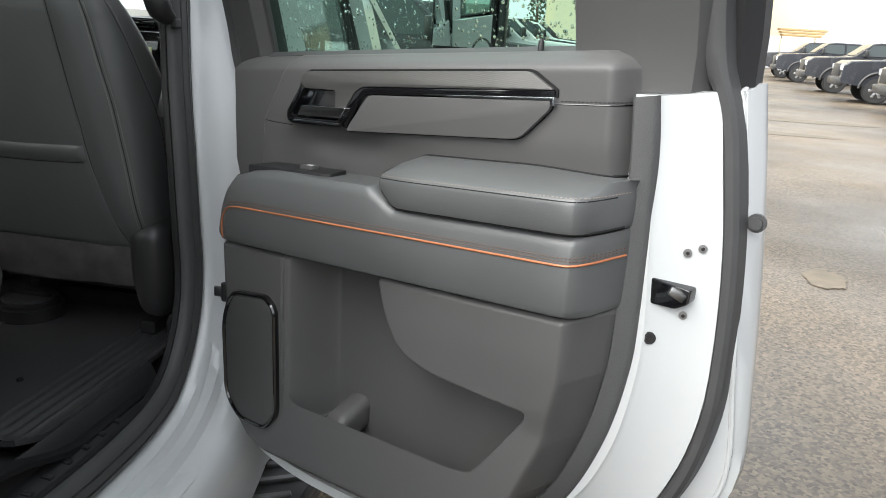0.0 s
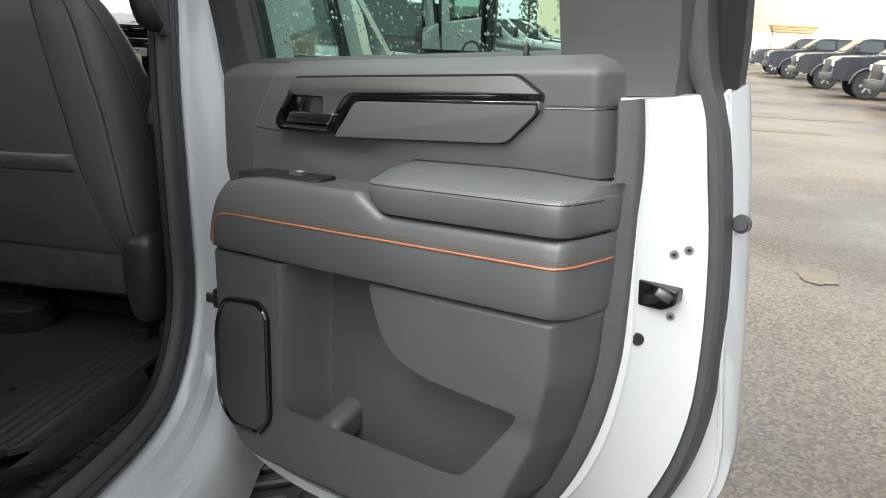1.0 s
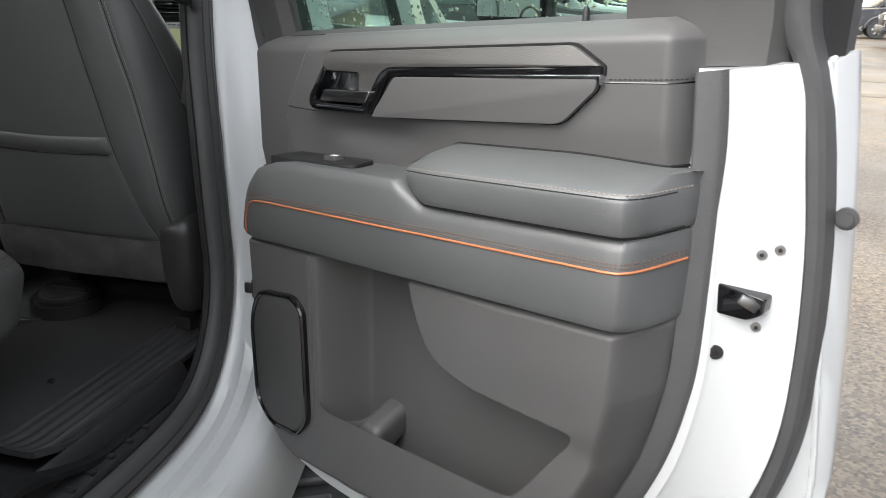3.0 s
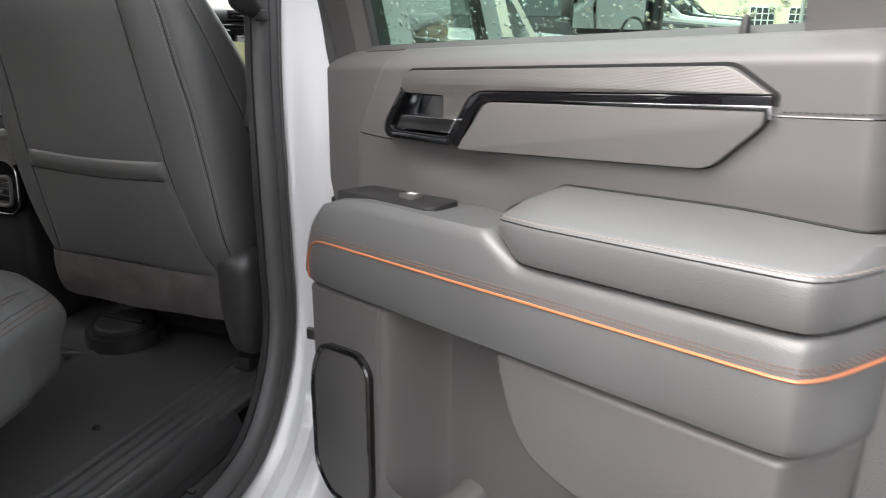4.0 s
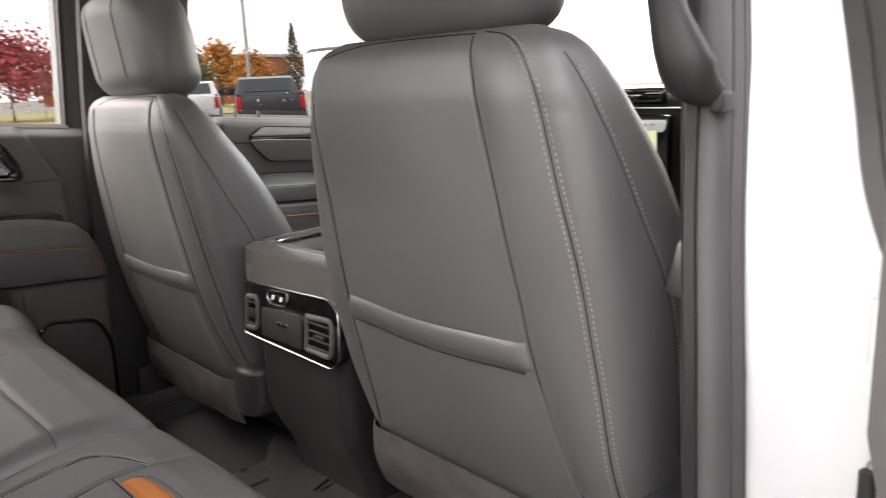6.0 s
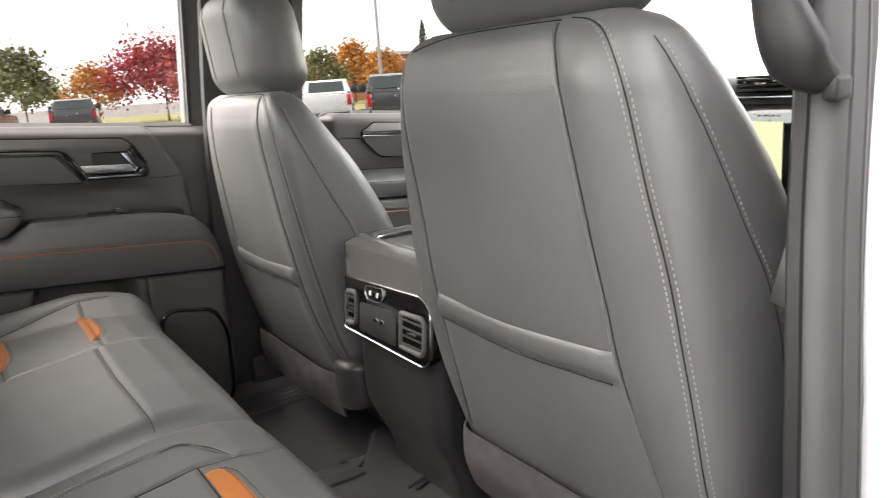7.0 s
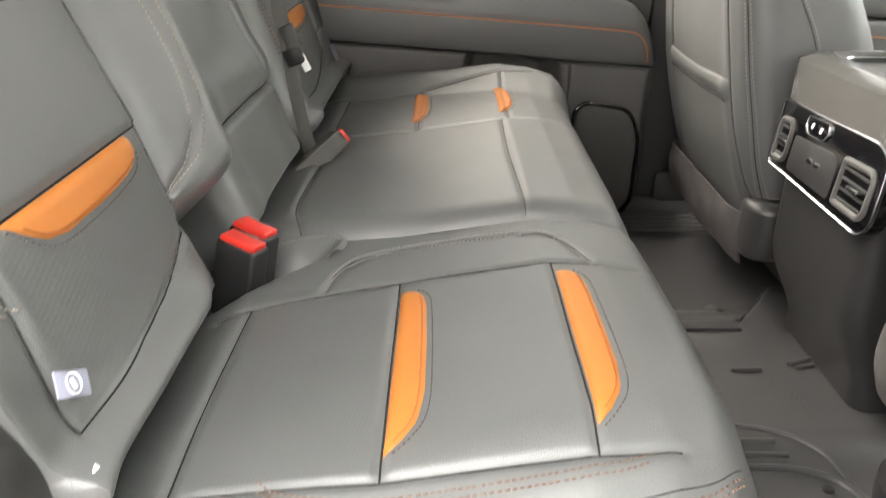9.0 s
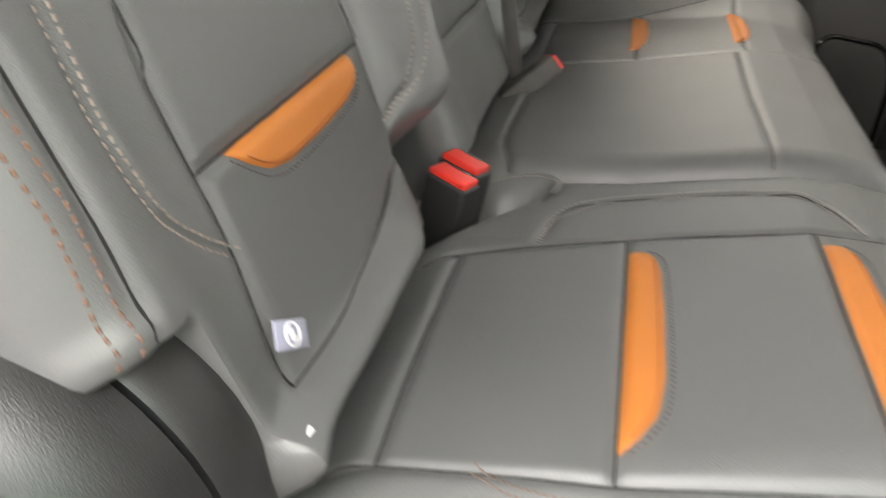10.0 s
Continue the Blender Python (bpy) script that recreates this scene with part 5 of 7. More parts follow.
SEAL_PATH = [(0.695, 1.70, 1.95), (0.735, 1.635, 1.75), (0.775, 1.575, 1.56), (0.80, 1.53, 1.40), (0.822, 1.50, 1.25), (0.835, 1.485, 1.10), (0.845, 1.472, 0.98), (0.852, 1.435, 0.88), (0.858, 1.365, 0.79), (0.862, 1.28, 0.745), (0.866, 1.15, 0.730), (0.868, 0.95, 0.732), (0.868, 0.60, 0.755), (0.865, 0.42, 0.82), (0.855, 0.34, 1.0), (0.845, 0.30, 1.3), (0.81, 0.32, 1.6), (0.70, 0.42, 1.95)]
for s, nm in ((1, "right"), (-1, "left")):
    pts = path_points([(p[0] * s, p[1], p[2]) for p in SEAL_PATH], 0.02)
    mid = Vector((0.86 * s, 0.90, 1.30))
    rings, jamb, trim = [], [], []
    for i, p in enumerate(pts):
        t = (pts[min(i + 1, len(pts) - 1)] - pts[max(i - 1, 0)]).normalized()
        out = Vector((0, t.z, -t.y))
        out = out.normalized() if out.dot(p - mid) > 0 else -out.normalized()
        o = Vector((s, 0, 0))
        rings.append([p + out * a + o * b for a, b in ((-0.030, -0.030), (-0.036, -0.006), (-0.028, 0.008), (-0.017, 0.012), (-0.014, -0.002), (-0.011, 0.012), (0.004, 0.015), (0.007, 0.001), (0.011, 0.014), (0.022, 0.010), (0.029, 0.002), (0.030, -0.030))])
        low = smooth01(1.0 - p.z, 0.1, 0.24) * (1 if 0.35 < p.y < 1.42 else 0)
        jamb.append([p + out * a + o * b for a, b in ((0.024, -0.02), (0.028, -0.004), (0.036, 0.012), (0.040, 0.030 ), (0.048 + 0.008 * low, 0.036 + 0.004 * low), (0.052 + 0.004 * low, 0.062), (0.058 + 0.014 * low, 0.070 + 0.004 * low), (0.064 + 0.010 * low, 0.100), (0.082, 0.120), (0.098, 0.132), (0.14, 0.142), (0.28, 0.15), (0.28, 0.06))])
        if s < 0:
            jamb[-1] = jamb[-1][:9]
        trim.append([p + out * a + o * b for a, b in ((-0.004, -0.032), (-0.028, -0.032), (-0.038, -0.024), (-0.040, -0.012), (-0.004, -0.012))])
    single("trim_" + nm, loft(rings), RUBBER, "ribbed black rubber seal round the rear door opening", "seal", kind="structure", angle=60)
    single("wall_" + nm, loft(jamb, closed=False), PAINT, "white painted door jamb and sill", "car body", kind="structure", angle=45)
    single("baseboard_" + nm, loft(trim), PLASTIC_DARK, "black plastic trim inside the door opening", "trim", kind="structure")

# floor with tunnel, and the rubber liner on it
def floor_z(x, y):
    z = 0.748 + 0.034 * (smooth01(x, -0.27, -0.16) - smooth01(x, 0.16, 0.27))
    return z + 0.012 * smooth01(abs(x), 0.735, 0.80) + 0.06 * smooth01(1.12 - y, 0.0, 0.22)


def floor_sheet(x0, x1, y0, y1, lift, nx, ny, extra=None):
    rows = []
    for j in range(ny + 1):
        y = y0 + (y1 - y0) * j / ny
        rows.append([Vector((x, y, floor_z(x, y) + lift + (extra(x, y) if extra else 0))) for x in np.linspace(x0, x1, nx + 1)])
    bm = loft(rows, closed=False)
    made = bmesh.ops.extrude_face_region(bm, geom=bm.faces[:])
    for v in made["geom"]:
        if isinstance(v, bmesh.types.BMVert):
            v.co.z -= 0.012
    return bm


single("floor", floor_sheet(-0.81, 0.81, 0.3, 2.7, 0.0, 60, 50), CARPET, "black carpeted cab floor", "floor", kind="structure")


RIDGE_HIGH = [(0.150, 1.10), (0.156, 1.33), (0.160, 1.398), (0.174, 1.454), (0.200, 1.498), (0.232, 1.520), (0.300, 1.552)]
RIDGE_LOW = [(0.222, 1.10), (0.222, 1.39), (0.223, 1.449), (0.236, 1.502), (0.262, 1.528), (0.340, 1.570)]


def liner_shape(x, y):
    edge = min(0.76 - abs(x), y - 1.0, 1.78 - y)
    z = 0.022 * smooth01(0.05 - edge, 0.0, 0.045)
    if 0.60 < abs(x) < 0.70:
        z += 0.004 * (0.5 + 0.5 * math.cos((abs(x) - 0.60) * 2 * math.pi / 0.025))
    if x < 0:
        # the far pan meets the tunnel in a firm step; a groove runs behind the bar
        step = float(np.interp(y, [1.0, 1.40, 1.488, 1.526, 1.57, 1.60, 1.78], [-0.138, -0.126, -0.136, -0.157, -0.213, -0.258, -0.300]))
        firm = 0.034 * smooth01(x, step - 0.018, step + 0.004)
        z += max(firm - 0.034 * smooth01(x, -0.27, -0.16), -0.011)
        z -= 0.004 * math.exp(-((x + 0.074) / 0.020) ** 2) * smooth01(1.50 - y, 0.0, 0.10)
    return z


def liner_z(x, y):
    return floor_z(x, y) + 0.014 + liner_shape(x, y)


liner = single("floor_mat", floor_sheet(-0.76, 0.76, 1.0, 1.78, 0.014, 360, 160, liner_shape), MAT_RUBBER, "black moulded rubber floor liner across the cab floor", "floor mat", angle=60)
for x, y, a, length in ((0.025, 1.375, 1.50, 0.022), (0.022, 1.459, 1.60, 0.025), (-0.006, 1.564, 1.93, 0.036), (0.013, 1.556, 1.80, 0.018)):
    p = Vector((x, y, liner_z(x, y)))
    part("rib", box(-length, length, -0.003, 0.003, -0.004, 0.006, 0.0025, turn=Matrix.Translation(p) @ Matrix.Rotation(a, 4, "Z")), MAT_RUBBER, liner)
part("bar", box(-0.126, -0.096, 1.10, 1.497, 0.780, 0.803, 0.006), MAT_RUBBER, liner)
for line, r in (([(-0.128, 1.499), (-0.148, 1.514), (-0.176, 1.536), (-0.220, 1.570), (-0.258, 1.602), (-0.270, 1.650)], 0.0040), (RIDGE_HIGH, 0.0032), (RIDGE_LOW, 0.0045), ([(0.184, 1.10), (0.186, 1.440)], 0.004), ([(0.204, 1.10), (0.206, 1.452)], 0.004)):
    part("ridge", tube([Vector((p[0], p[1], liner_z(p[0], p[1]) + 0.001)) for p in path_points([(q[0], q[1], 0) for q in line], 0.012)], r, 8), MAT_RUBBER, liner)
for x, y in ((-0.206, 1.499), (0.252, 1.490), (0.30, 1.70), (0.53, 1.29), (0.62, 1.66)):
    part("anchor", disc((x, y, liner_z(x, y) - 0.002), (0, 0, 1), 0.008, 0.006, 12, bevel=0.002), PLASTIC_DARK, liner)

for s, nm in ((1, "right"), (-1, "left")):
    rows = []
    for y in np.linspace(0.45, 1.40, 40):
        rows.append([Vector((x * s, y, z)) for x, z in ((0.735, 0.750), (0.752, 0.782), (0.765, 0.790), (0.775, 0.784), (0.785, 0.758), (0.838, 0.750), (0.848, 0.742), (0.85, 0.69), (0.735, 0.69))])
    plate = single("sill_" + nm, loft(rows), PLASTIC_DARK, "black grained sill scuff plate", "sill", kind="structure")
    for i in range(11):
        part("rib", box(s * 0.812 - 0.010, s * 0.812 + 0.010, 0.70 + i * 0.05, 0.712 + i * 0.05, 0.750, 0.7580, 0.0015), PLASTIC_DARK, plate)

duct = single("floor_duct", disc((0.295, 1.625, 0.745), (0, 0, 1), 0.088, 0.060, 32, bevel=0.010), PLASTIC_DARK, "round black plastic duct under the front seat", "duct")
part("cap", disc((0.295, 1.625, 0.803), (0, 0, 1), 0.066, 0.010, 28, bevel=0.003), MAT_RUBBER, duct)
part("cap_rib", box(0.235, 0.355, 1.618, 1.632, 0.806, 0.822, 0.004), PLASTIC_DARK, duct)
check = single("check_strap", box(0.900, 0.965, 1.452, 1.462, 0.944, 0.968, 0.004), STEEL, "steel door check strap between jamb and door", "door check")
part("strap_pin", disc((0.925, 1.457, 0.935), (0, 0, 1), 0.008, 0.042, 12, bevel=0.002), PLASTIC_DARK, check)
for z0, z1, mt in ((1.150, 1.225, STEEL), (1.305, 1.375, PAINT)):
    leaf = single("hinge", box(0.954, 0.980, 1.476, 1.524, z0, z1, 0.006, 3), mt, "door hinge bolted to the white jamb", "hinge", "door hinges")
    part("pin", disc((0.958, 1.474, z0 + 0.006), (0, 0, 1), 0.007, z1 - z0 - 0.012, 12, bevel=0.002), PLASTIC_DARK if mt is STEEL else PAINT, leaf)

# B pillar trims with grab handles, roof, rear wall
for s, nm in ((1, "right"), (-1, "left")):
    rows = []
    for z in np.linspace(0.76, 1.95, 40):
        dx, dy = np.interp(z, [0.76, 0.98, 1.25, 1.56, 1.95], [0.035, 0.022, 0, -0.045, -0.125]), np.interp(z, [0.76, 0.98, 1.25, 1.56, 1.95], [-0.10, -0.03, 0, 0.07, 0.19])
        inset = 0.0 if s > 0 else 0.045
        if s < 0:
            dx, dy = dx * 0.5, dy * 0.2
        rows.append([Vector((s * (x + dx - inset), y + dy - inset * 0.6, z)) for x, y in ((0.822, 1.478), (0.808, 1.482), (0.796, 1.51), (0.788, 1.56), (0.79, 1.78 if s > 0 else 1.625), (0.85, 1.78 if s > 0 else 1.625))])
    post = single("pillar_" + nm, loft(rows), PLASTIC if s > 0 else PLASTIC_DARK, "dark plastic pillar trim between the doors", "pillar", kind="structure")
    if s > 0:
        cap = loft([[p + Vector((-0.003, -0.003, 0)) for p in row[:5]] for row in rows if row[0].z > 1.40], closed=False)
        part("upper_cover", cap, PILLAR_CLOTH, post, "pale grey ribbed upper pillar cover")
    grip = path_points([(s * 0.790, 1.515, 1.525), (s * 0.780, 1.497, 1.540), (s * 0.764, 1.490, 1.580), (s * 0.742, 1.496, 1.645), (s * 0.714, 1.525, 1.745), (s * 0.684, 1.575, 1.845), (s * 0.677, 1.62, 1.88)], 0.012)
    tip = thing("grab_handle", (s * 0.79, 1.47, 1.50), "dark grey grab handle on the pillar", "handle", "grab handles")
    part("grip", tube(grip, [0.015 + 0.012 * smooth01(i, 0, 2) * (1 - smooth01(i, 2, 9)) for i in range(len(grip))], 14, flat=0.72, up=(0, 1, 0)), PLASTIC_DARK, tip)
    part("mount", box(s * 0.797 - 0.007, s * 0.797 + 0.007, 1.508, 1.534, 1.508, 1.528, 0.004, 3), PLASTIC_DARK, tip)
    single("kick_panel", box(s * 0.775 - 0.03, s * 0.775 + 0.03, 1.50, 2.75, 0.60, 0.86, 0.02), PLASTIC_DARK, "black plastic lower cab side trim", "trim", kind="structure")
belt_up = path_points([(0.778, 1.55, 0.95), (0.770, 1.550, 1.20), (0.764, 1.554, 1.32), (0.722, 1.61, 1.70)], 0.02)
sb = thing("seat_belt", (0.765, 1.56, 0.95), "dark seat belt with a metal tongue on the pillar", "seat belt", "seat belts")
part("webbing", tube(belt_up, 0.022, 8, flat=0.06, up=(0, 1, 0)), BELT, sb)
part("tongue", box(-0.016, 0.016, -0.005, 0.005, -0.03, 0.03, 0.004, turn=Matrix.Translation((0.757, 1.536, 1.345)) @ Matrix.Rotation(0.25, 4, "Y")), STEEL, sb, "steel belt tongue")

rows = []
for x in np.linspace(-0.76, 0.76, 24):
    k = 1 - (abs(x) / 0.76) ** 4
    rows.append([Vector((x, y, 1.93 + 0.05 * k - 0.10 * smooth01(y, 1.8, 2.3))) for y in np.linspace(0.25, 2.3, 20)])
single("ceiling", loft(rows, closed=False), CLOTH, "light grey cloth headliner", "ceiling", kind="structure")
rows = []
for x in np.linspace(-0.86, 0.86, 24):
    k = 1 - (abs(x) / 0.86) ** 4
    rows.append([Vector((x, y, 1.945 + 0.075 * k - 0.11 * smooth01(y, 1.8, 2.34))) for y in np.linspace(0.18, 2.34, 20)])
single("roof", loft(rows, closed=False), PAINT, "white painted cab roof", "roof", kind="structure")
single("wall_rear", box(-0.88, 0.88, 0.20, 0.26, 0.50, 1.42, 0.01), PLASTIC_DARK, "dark cab rear wall", "wall", kind="structure")
single("pillar_rear_left", box(-0.85, -0.752, 0.30, 0.662, 1.05, 1.95, 0.02, 3), PLASTIC_DARK, "dark plastic trim behind the far rear door", "pillar", kind="structure")
for s in (1, -1):
    single("rear_corner", box(s * 0.74 - 0.09, s * 0.74 + 0.09, 0.20, 0.40, 1.35, 1.96, 0.02), PLASTIC_DARK, "dark rear corner pillar trim", "pillar", kind="structure")
back_glass = single("window_1", box(-0.72, 0.72, 0.225, 0.231, 1.40, 1.92, 0.0), PANE_CLEAR, "clear rear window", "window", kind="structure")
back_glass.visible_shadow = False
screen_glass = single("windscreen", loft([[Vector((x, y, z)) for x in np.linspace(-0.74, 0.74, 8)] for y, z in ((2.34, 1.86), (2.62, 1.70), (2.95, 1.47))], closed=False), PANE_CLEAR, "clear windscreen", "window", kind="structure")
screen_glass.visible_shadow = False
for s in (1, -1):
    single("a_pillar", loft([[Vector((s * (x + dx), y + dy, z)) for dx, dy in ((-0.03, -0.03), (0.03, -0.03), (0.035, 0.03), (-0.03, 0.03))] for x, y, z in ((0.78, 2.34, 1.88), (0.83, 2.62, 1.70), (0.90, 2.98, 1.43))]), PAINT, "white windscreen pillar", "pillar", kind="structure")

# console between the front seats
con = thing("centre_console", (0, 1.85, 0.78), "black centre console with rear vents and cup tray", "console")
body = rounded_block((0.142, 0.36, 0.21), 0.03, (8, 16, 14))
for v in body.verts:
    k = smooth01(0.98 - (1.0 + v.co.z), 0.0, 0.15)
    v.co = Vector((v.co.x * (1 - 0.08 * k), 1.885 + v.co.y + 0.05 * k * (1 if v.co.y < 0 else 0), 0.985 + v.co.z))
part("body", body, PLASTIC_DARK, con, "black console body", 50)
def rear_face(u, w, z):
    """The console's rear panel: w comes out of it towards the bench."""
    return Vector((u, 1.522 - w + (z - 1.14) * 0.10, z))


bez = rnd([(-0.150, 1.192), (0.130, 1.204), (0.158, 1.186), (0.162, 1.105), (0.142, 1.084), (-0.150, 1.088)], [0.006, 0.02, 0.02, 0.02, 0.015, 0.01], 4)
panel = part("rear_panel", slab(bez, -0.01, 0.012, rear_face, 0.004), PIANO, con, "gloss black rear panel")
part("chrome_edge", frame_ring([(u, z) for u, z in bez], shrink(bez, 0.0028), 0.0, 0.0135, rear_face, 0.001), CHROME, panel, "thin chrome edge")
part("centre_plate", slab(rnd([(-0.085, 1.152), (0.035, 1.160), (0.050, 1.150), (0.050, 1.098), (-0.085, 1.098)], 0.008, 3), 0.008, 0.0135, rear_face, 0.002), PLASTIC_DARK, panel)
for u0, u1 in ((-0.140, -0.092), (0.062, 0.146)):
    hole = rnd([(u0, 1.168), (u1 - 0.01, 1.172), (u1, 1.160), (u1, 1.112), (u1 - 0.012, 1.100), (u0, 1.100)], [0.008, 0.01, 0.01, 0.01, 0.01, 0.008], 3)
    vent = part("vent", frame_ring(hole, shrink(hole, 0.010), 0.0, 0.017, rear_face, 0.003), PLASTIC, panel, "grey air vent surround")
    part("vent_well", slab(shrink(hole, 0.009), 0.006, 0.0128, rear_face, 0.0), PIANO, vent)
    for k in range(4):
        z = 1.111 + k * 0.014
        part("slat", slab([(u0 + 0.011, z), (u1 - 0.011, z), (u1 - 0.011, z + 0.0035), (u0 + 0.011, z + 0.0035)], 0.010, 0.0155, rear_face, 0.0008), PLASTIC_DARK, vent)
    part("vent_tab", slab(rnd([((u0 + u1) / 2 - 0.012, 1.137), ((u0 + u1) / 2 + 0.016, 1.139), ((u0 + u1) / 2 + 0.016, 1.132), ((u0 + u1) / 2 - 0.012, 1.131)], 0.002, 2), 0.012, 0.0185, rear_face, 0.001), CHROME, vent)
sw = rnd([(-0.058, 1.190), (0.006, 1.194), (0.010, 1.180), (0.000, 1.166), (-0.050, 1.163), (-0.060, 1.174)], 0.006, 3)
heat = part("switch_bezel", frame_ring(sw, shrink(sw, 0.002), 0.0, 0.0165, rear_face, 0.001), CHROME, panel, "chrome ringed heated seat switches")
part("switch", slab(shrink(sw, 0.0018), 0.0, 0.0155, rear_face, 0.002), PIANO, heat)
for u in (-0.038, -0.012):
    part("switch_mark", slab([(u - 0.003, 1.182), (u + 0.004, 1.183), (u + 0.002, 1.174), (u - 0.004, 1.174)], 0.015, 0.0162, rear_face, 0.0), WHITE_PRINT, heat)
for u in (-0.020, 0.002):
    port = part("usb_port", slab(rnd([(u - 0.008, 1.135), (u + 0.008, 1.136), (u + 0.008, 1.128), (u - 0.008, 1.127)], 0.003, 2), 0.012, 0.0152, rear_face, 0.0006), CHROME, panel, "small usb socket")
    part("port_hole", slab([(u - 0.005, 1.1335), (u + 0.005, 1.134), (u + 0.005, 1.130), (u - 0.005, 1.1295)], 0.013, 0.0156, rear_face, 0.0), PIANO, port)


def top_face(u, w, z):
    return Vector((u, z, 1.262 + w))


tray = rnd([(-0.128, 1.572), (0.128, 1.572), (0.128, 1.77), (-0.128, 1.77)], 0.03, 5)
lid = part("lid", frame_ring(rnd([(-0.162, 1.517), (0.162, 1.517), (0.162, 2.245), (-0.162, 2.245)], 0.03, 5), tray, -0.068, 0.004, top_face, 0.010), CONSOLE_TOP, con, "glossy dark grey console top", 50)
tr = part("tray_rim", frame_ring(shrink(tray, -0.003), shrink(tray, 0.003), -0.01, -0.001, top_face, 0.002), CHROME, con, "bright chrome rim of the open tray")
part("tray_floor", slab(shrink(tray, -0.004), -0.075, -0.055, top_face, 0.0), PLASTIC, tr, "grey floor of the open tray")
for u in (-0.055, 0.055):
    n = 28
    part("cup_ring", frame_ring([(u + 0.042 * math.cos(2 * math.pi * k / n), 1.67 + 0.042 * math.sin(2 * math.pi * k / n)) for k in range(n)], [(u + 0.036 * math.cos(2 * math.pi * k / n), 1.67 + 0.036 * math.sin(2 * math.pi * k / n)) for k in range(n)], -0.060, -0.050, top_face, 0.001), PIANO, tr)
part("armrest_lid", box(-0.15, 0.15, 1.82, 2.22, 1.262, 1.305, 0.015, 3), LEATHER, con, "black leather armrest lid")

# dashboard with centre screen
dash = thing("dashboard", (0, 2.45, 0.9), "black dashboard with a lit centre screen", "dashboard")
db = rounded_block((0.74, 0.20, 0.24), 0.05, (24, 6, 8))
for v in db.verts:
    v.co = Vector((v.co.x, 2.47 + v.co.y + 0.10 * smooth01(1.30 - (1.28 + v.co.z), 0, 0.2), 1.275 + v.co.z))
part("body", db, PLASTIC_DARK, dash, "black padded dashboard", 50)
part("chrome_line", box(-0.70, 0.70, 2.258, 2.275, 1.470, 1.476, 0.002), CHROME, dash)
for u in (0.25, 0.40):
    vt = part("vent", box(u - 0.06, u + 0.06, 2.255, 2.275, 1.482, 1.516, 0.004), PIANO, dash, "dark air vent")
    for k in range(3):
        part("slat", box(u - 0.055, u + 0.055, 2.249, 2.258, 1.486 + k * 0.010, 1.490 + k * 0.010, 0.0015), PLASTIC_DARK, vt)
    part("vent_tab", box(u - 0.012, u + 0.012, 2.244, 2.252, 1.497, 1.503, 0.002), CHROME, vt)
scr = part("screen_frame", box(-0.06, 0.345, 2.215, 2.240, 1.305, 1.462, 0.006), PIANO, dash, "gloss black screen frame")
part("screen", box(-0.035, 0.320, 2.2115, 2.2145, 1.318, 1.430, 0.0), glowing("lit_screen", (0.42, 0.46, 0.26), 0.16), scr, "pale yellow-green lit display")
for k in range(4):
    part("screen_mark", box(0.262 + k * 0.014, 0.270 + k * 0.014, 2.2105, 2.2125, 1.440, 1.4435, 0.0), WHITE_PRINT, scr)

# ---------------------------------------------------------------- belts, buckles and tags on the bench
def buckle(x, y, z, turn, tip, label, red_top=True):
    b = thing("belt_buckle", (x, y, z - 0.06), label, "seat belt buckle", "belt buckles")
    m = Matrix.Translation((x, y, z)) @ turn
    case = rounded_block((0.027, 0.0155, 0.050), 0.005, (3, 2, 6))
    bmesh.ops.transform(case, matrix=m @ Matrix.Translation((0, 0, -0.046)), verts=case.verts[:])
    part("case", case, PLASTIC_DARK if red_top else BELT, b)
    btn = rounded_block((0.0240, 0.0126, 0.0060), 0.003, (2, 2, 2))
    bmesh.ops.transform(btn, matrix=m @ Matrix.Translation((0, 0, 0.004)), verts=btn.verts[:])
    part("button", btn, RED, b, "red release button")
    part("slot", box(-0.013, 0.013, 0.0085, 0.0118, 0.004, 0.0108, 0.001, turn=m), STEEL, b)
    part("stalk", tube([m @ Vector((0, 0, -0.07)), m @ Vector((0, 0, -0.12))], 0.013, 8), PLASTIC_DARK, b)
    return b


lean = Matrix.Rotation(-0.20, 4, "X") @ Matrix.Rotation(radians(64), 4, "Z")
buckle(0.243, 0.748, 1.116, lean, 0, "black seat belt buckle with a bright red button")
buckle(0.205, 0.753, 1.116, lean, 0, "black seat belt buckle with a red button behind another")
buckle(-0.200, 0.800, 1.108, Matrix.Rotation(-0.9, 4, "X") @ Matrix.Rotation(-0.5, 4, "Y"), 0, "grey seat belt buckle lying over the cushion edge", False)

tag = thing("anchor_label", (0.545, 0.705, 1.12), "pale lilac cloth label sewn to the seat back", "label")
m = Matrix.Translation(back_at(0.607, 0.018, 0.085)) @ Matrix.Rotation(RECLINE, 4, "X") @ Matrix.Rotation(radians(-32), 4, "Y")
part("cloth", box(-0.0165, 0.0165, -0.0008, 0.0008, -0.009, 0.009, 0.0006, turn=m), LABEL, tag)
n = 24
rim = [m @ Vector((0.0072 * math.cos(2 * math.pi * k / n), 0.0013, 0.0072 * math.sin(2 * math.pi * k / n))) for k in range(n + 1)]
part("ring", tube(rim, 0.0007, 5), WHITE_PRINT, tag)
part("mark", box(-0.0022, 0.0022, 0.0006, 0.0014, -0.004, 0.004, 0.001, turn=m @ Matrix.Rotation(0.5, 4, "Y")), WHITE_PRINT, tag)
part("mark", box(-0.003, 0.001, 0.0006, 0.0014, -0.004, -0.001, 0.001, turn=m), WHITE_PRINT, tag)
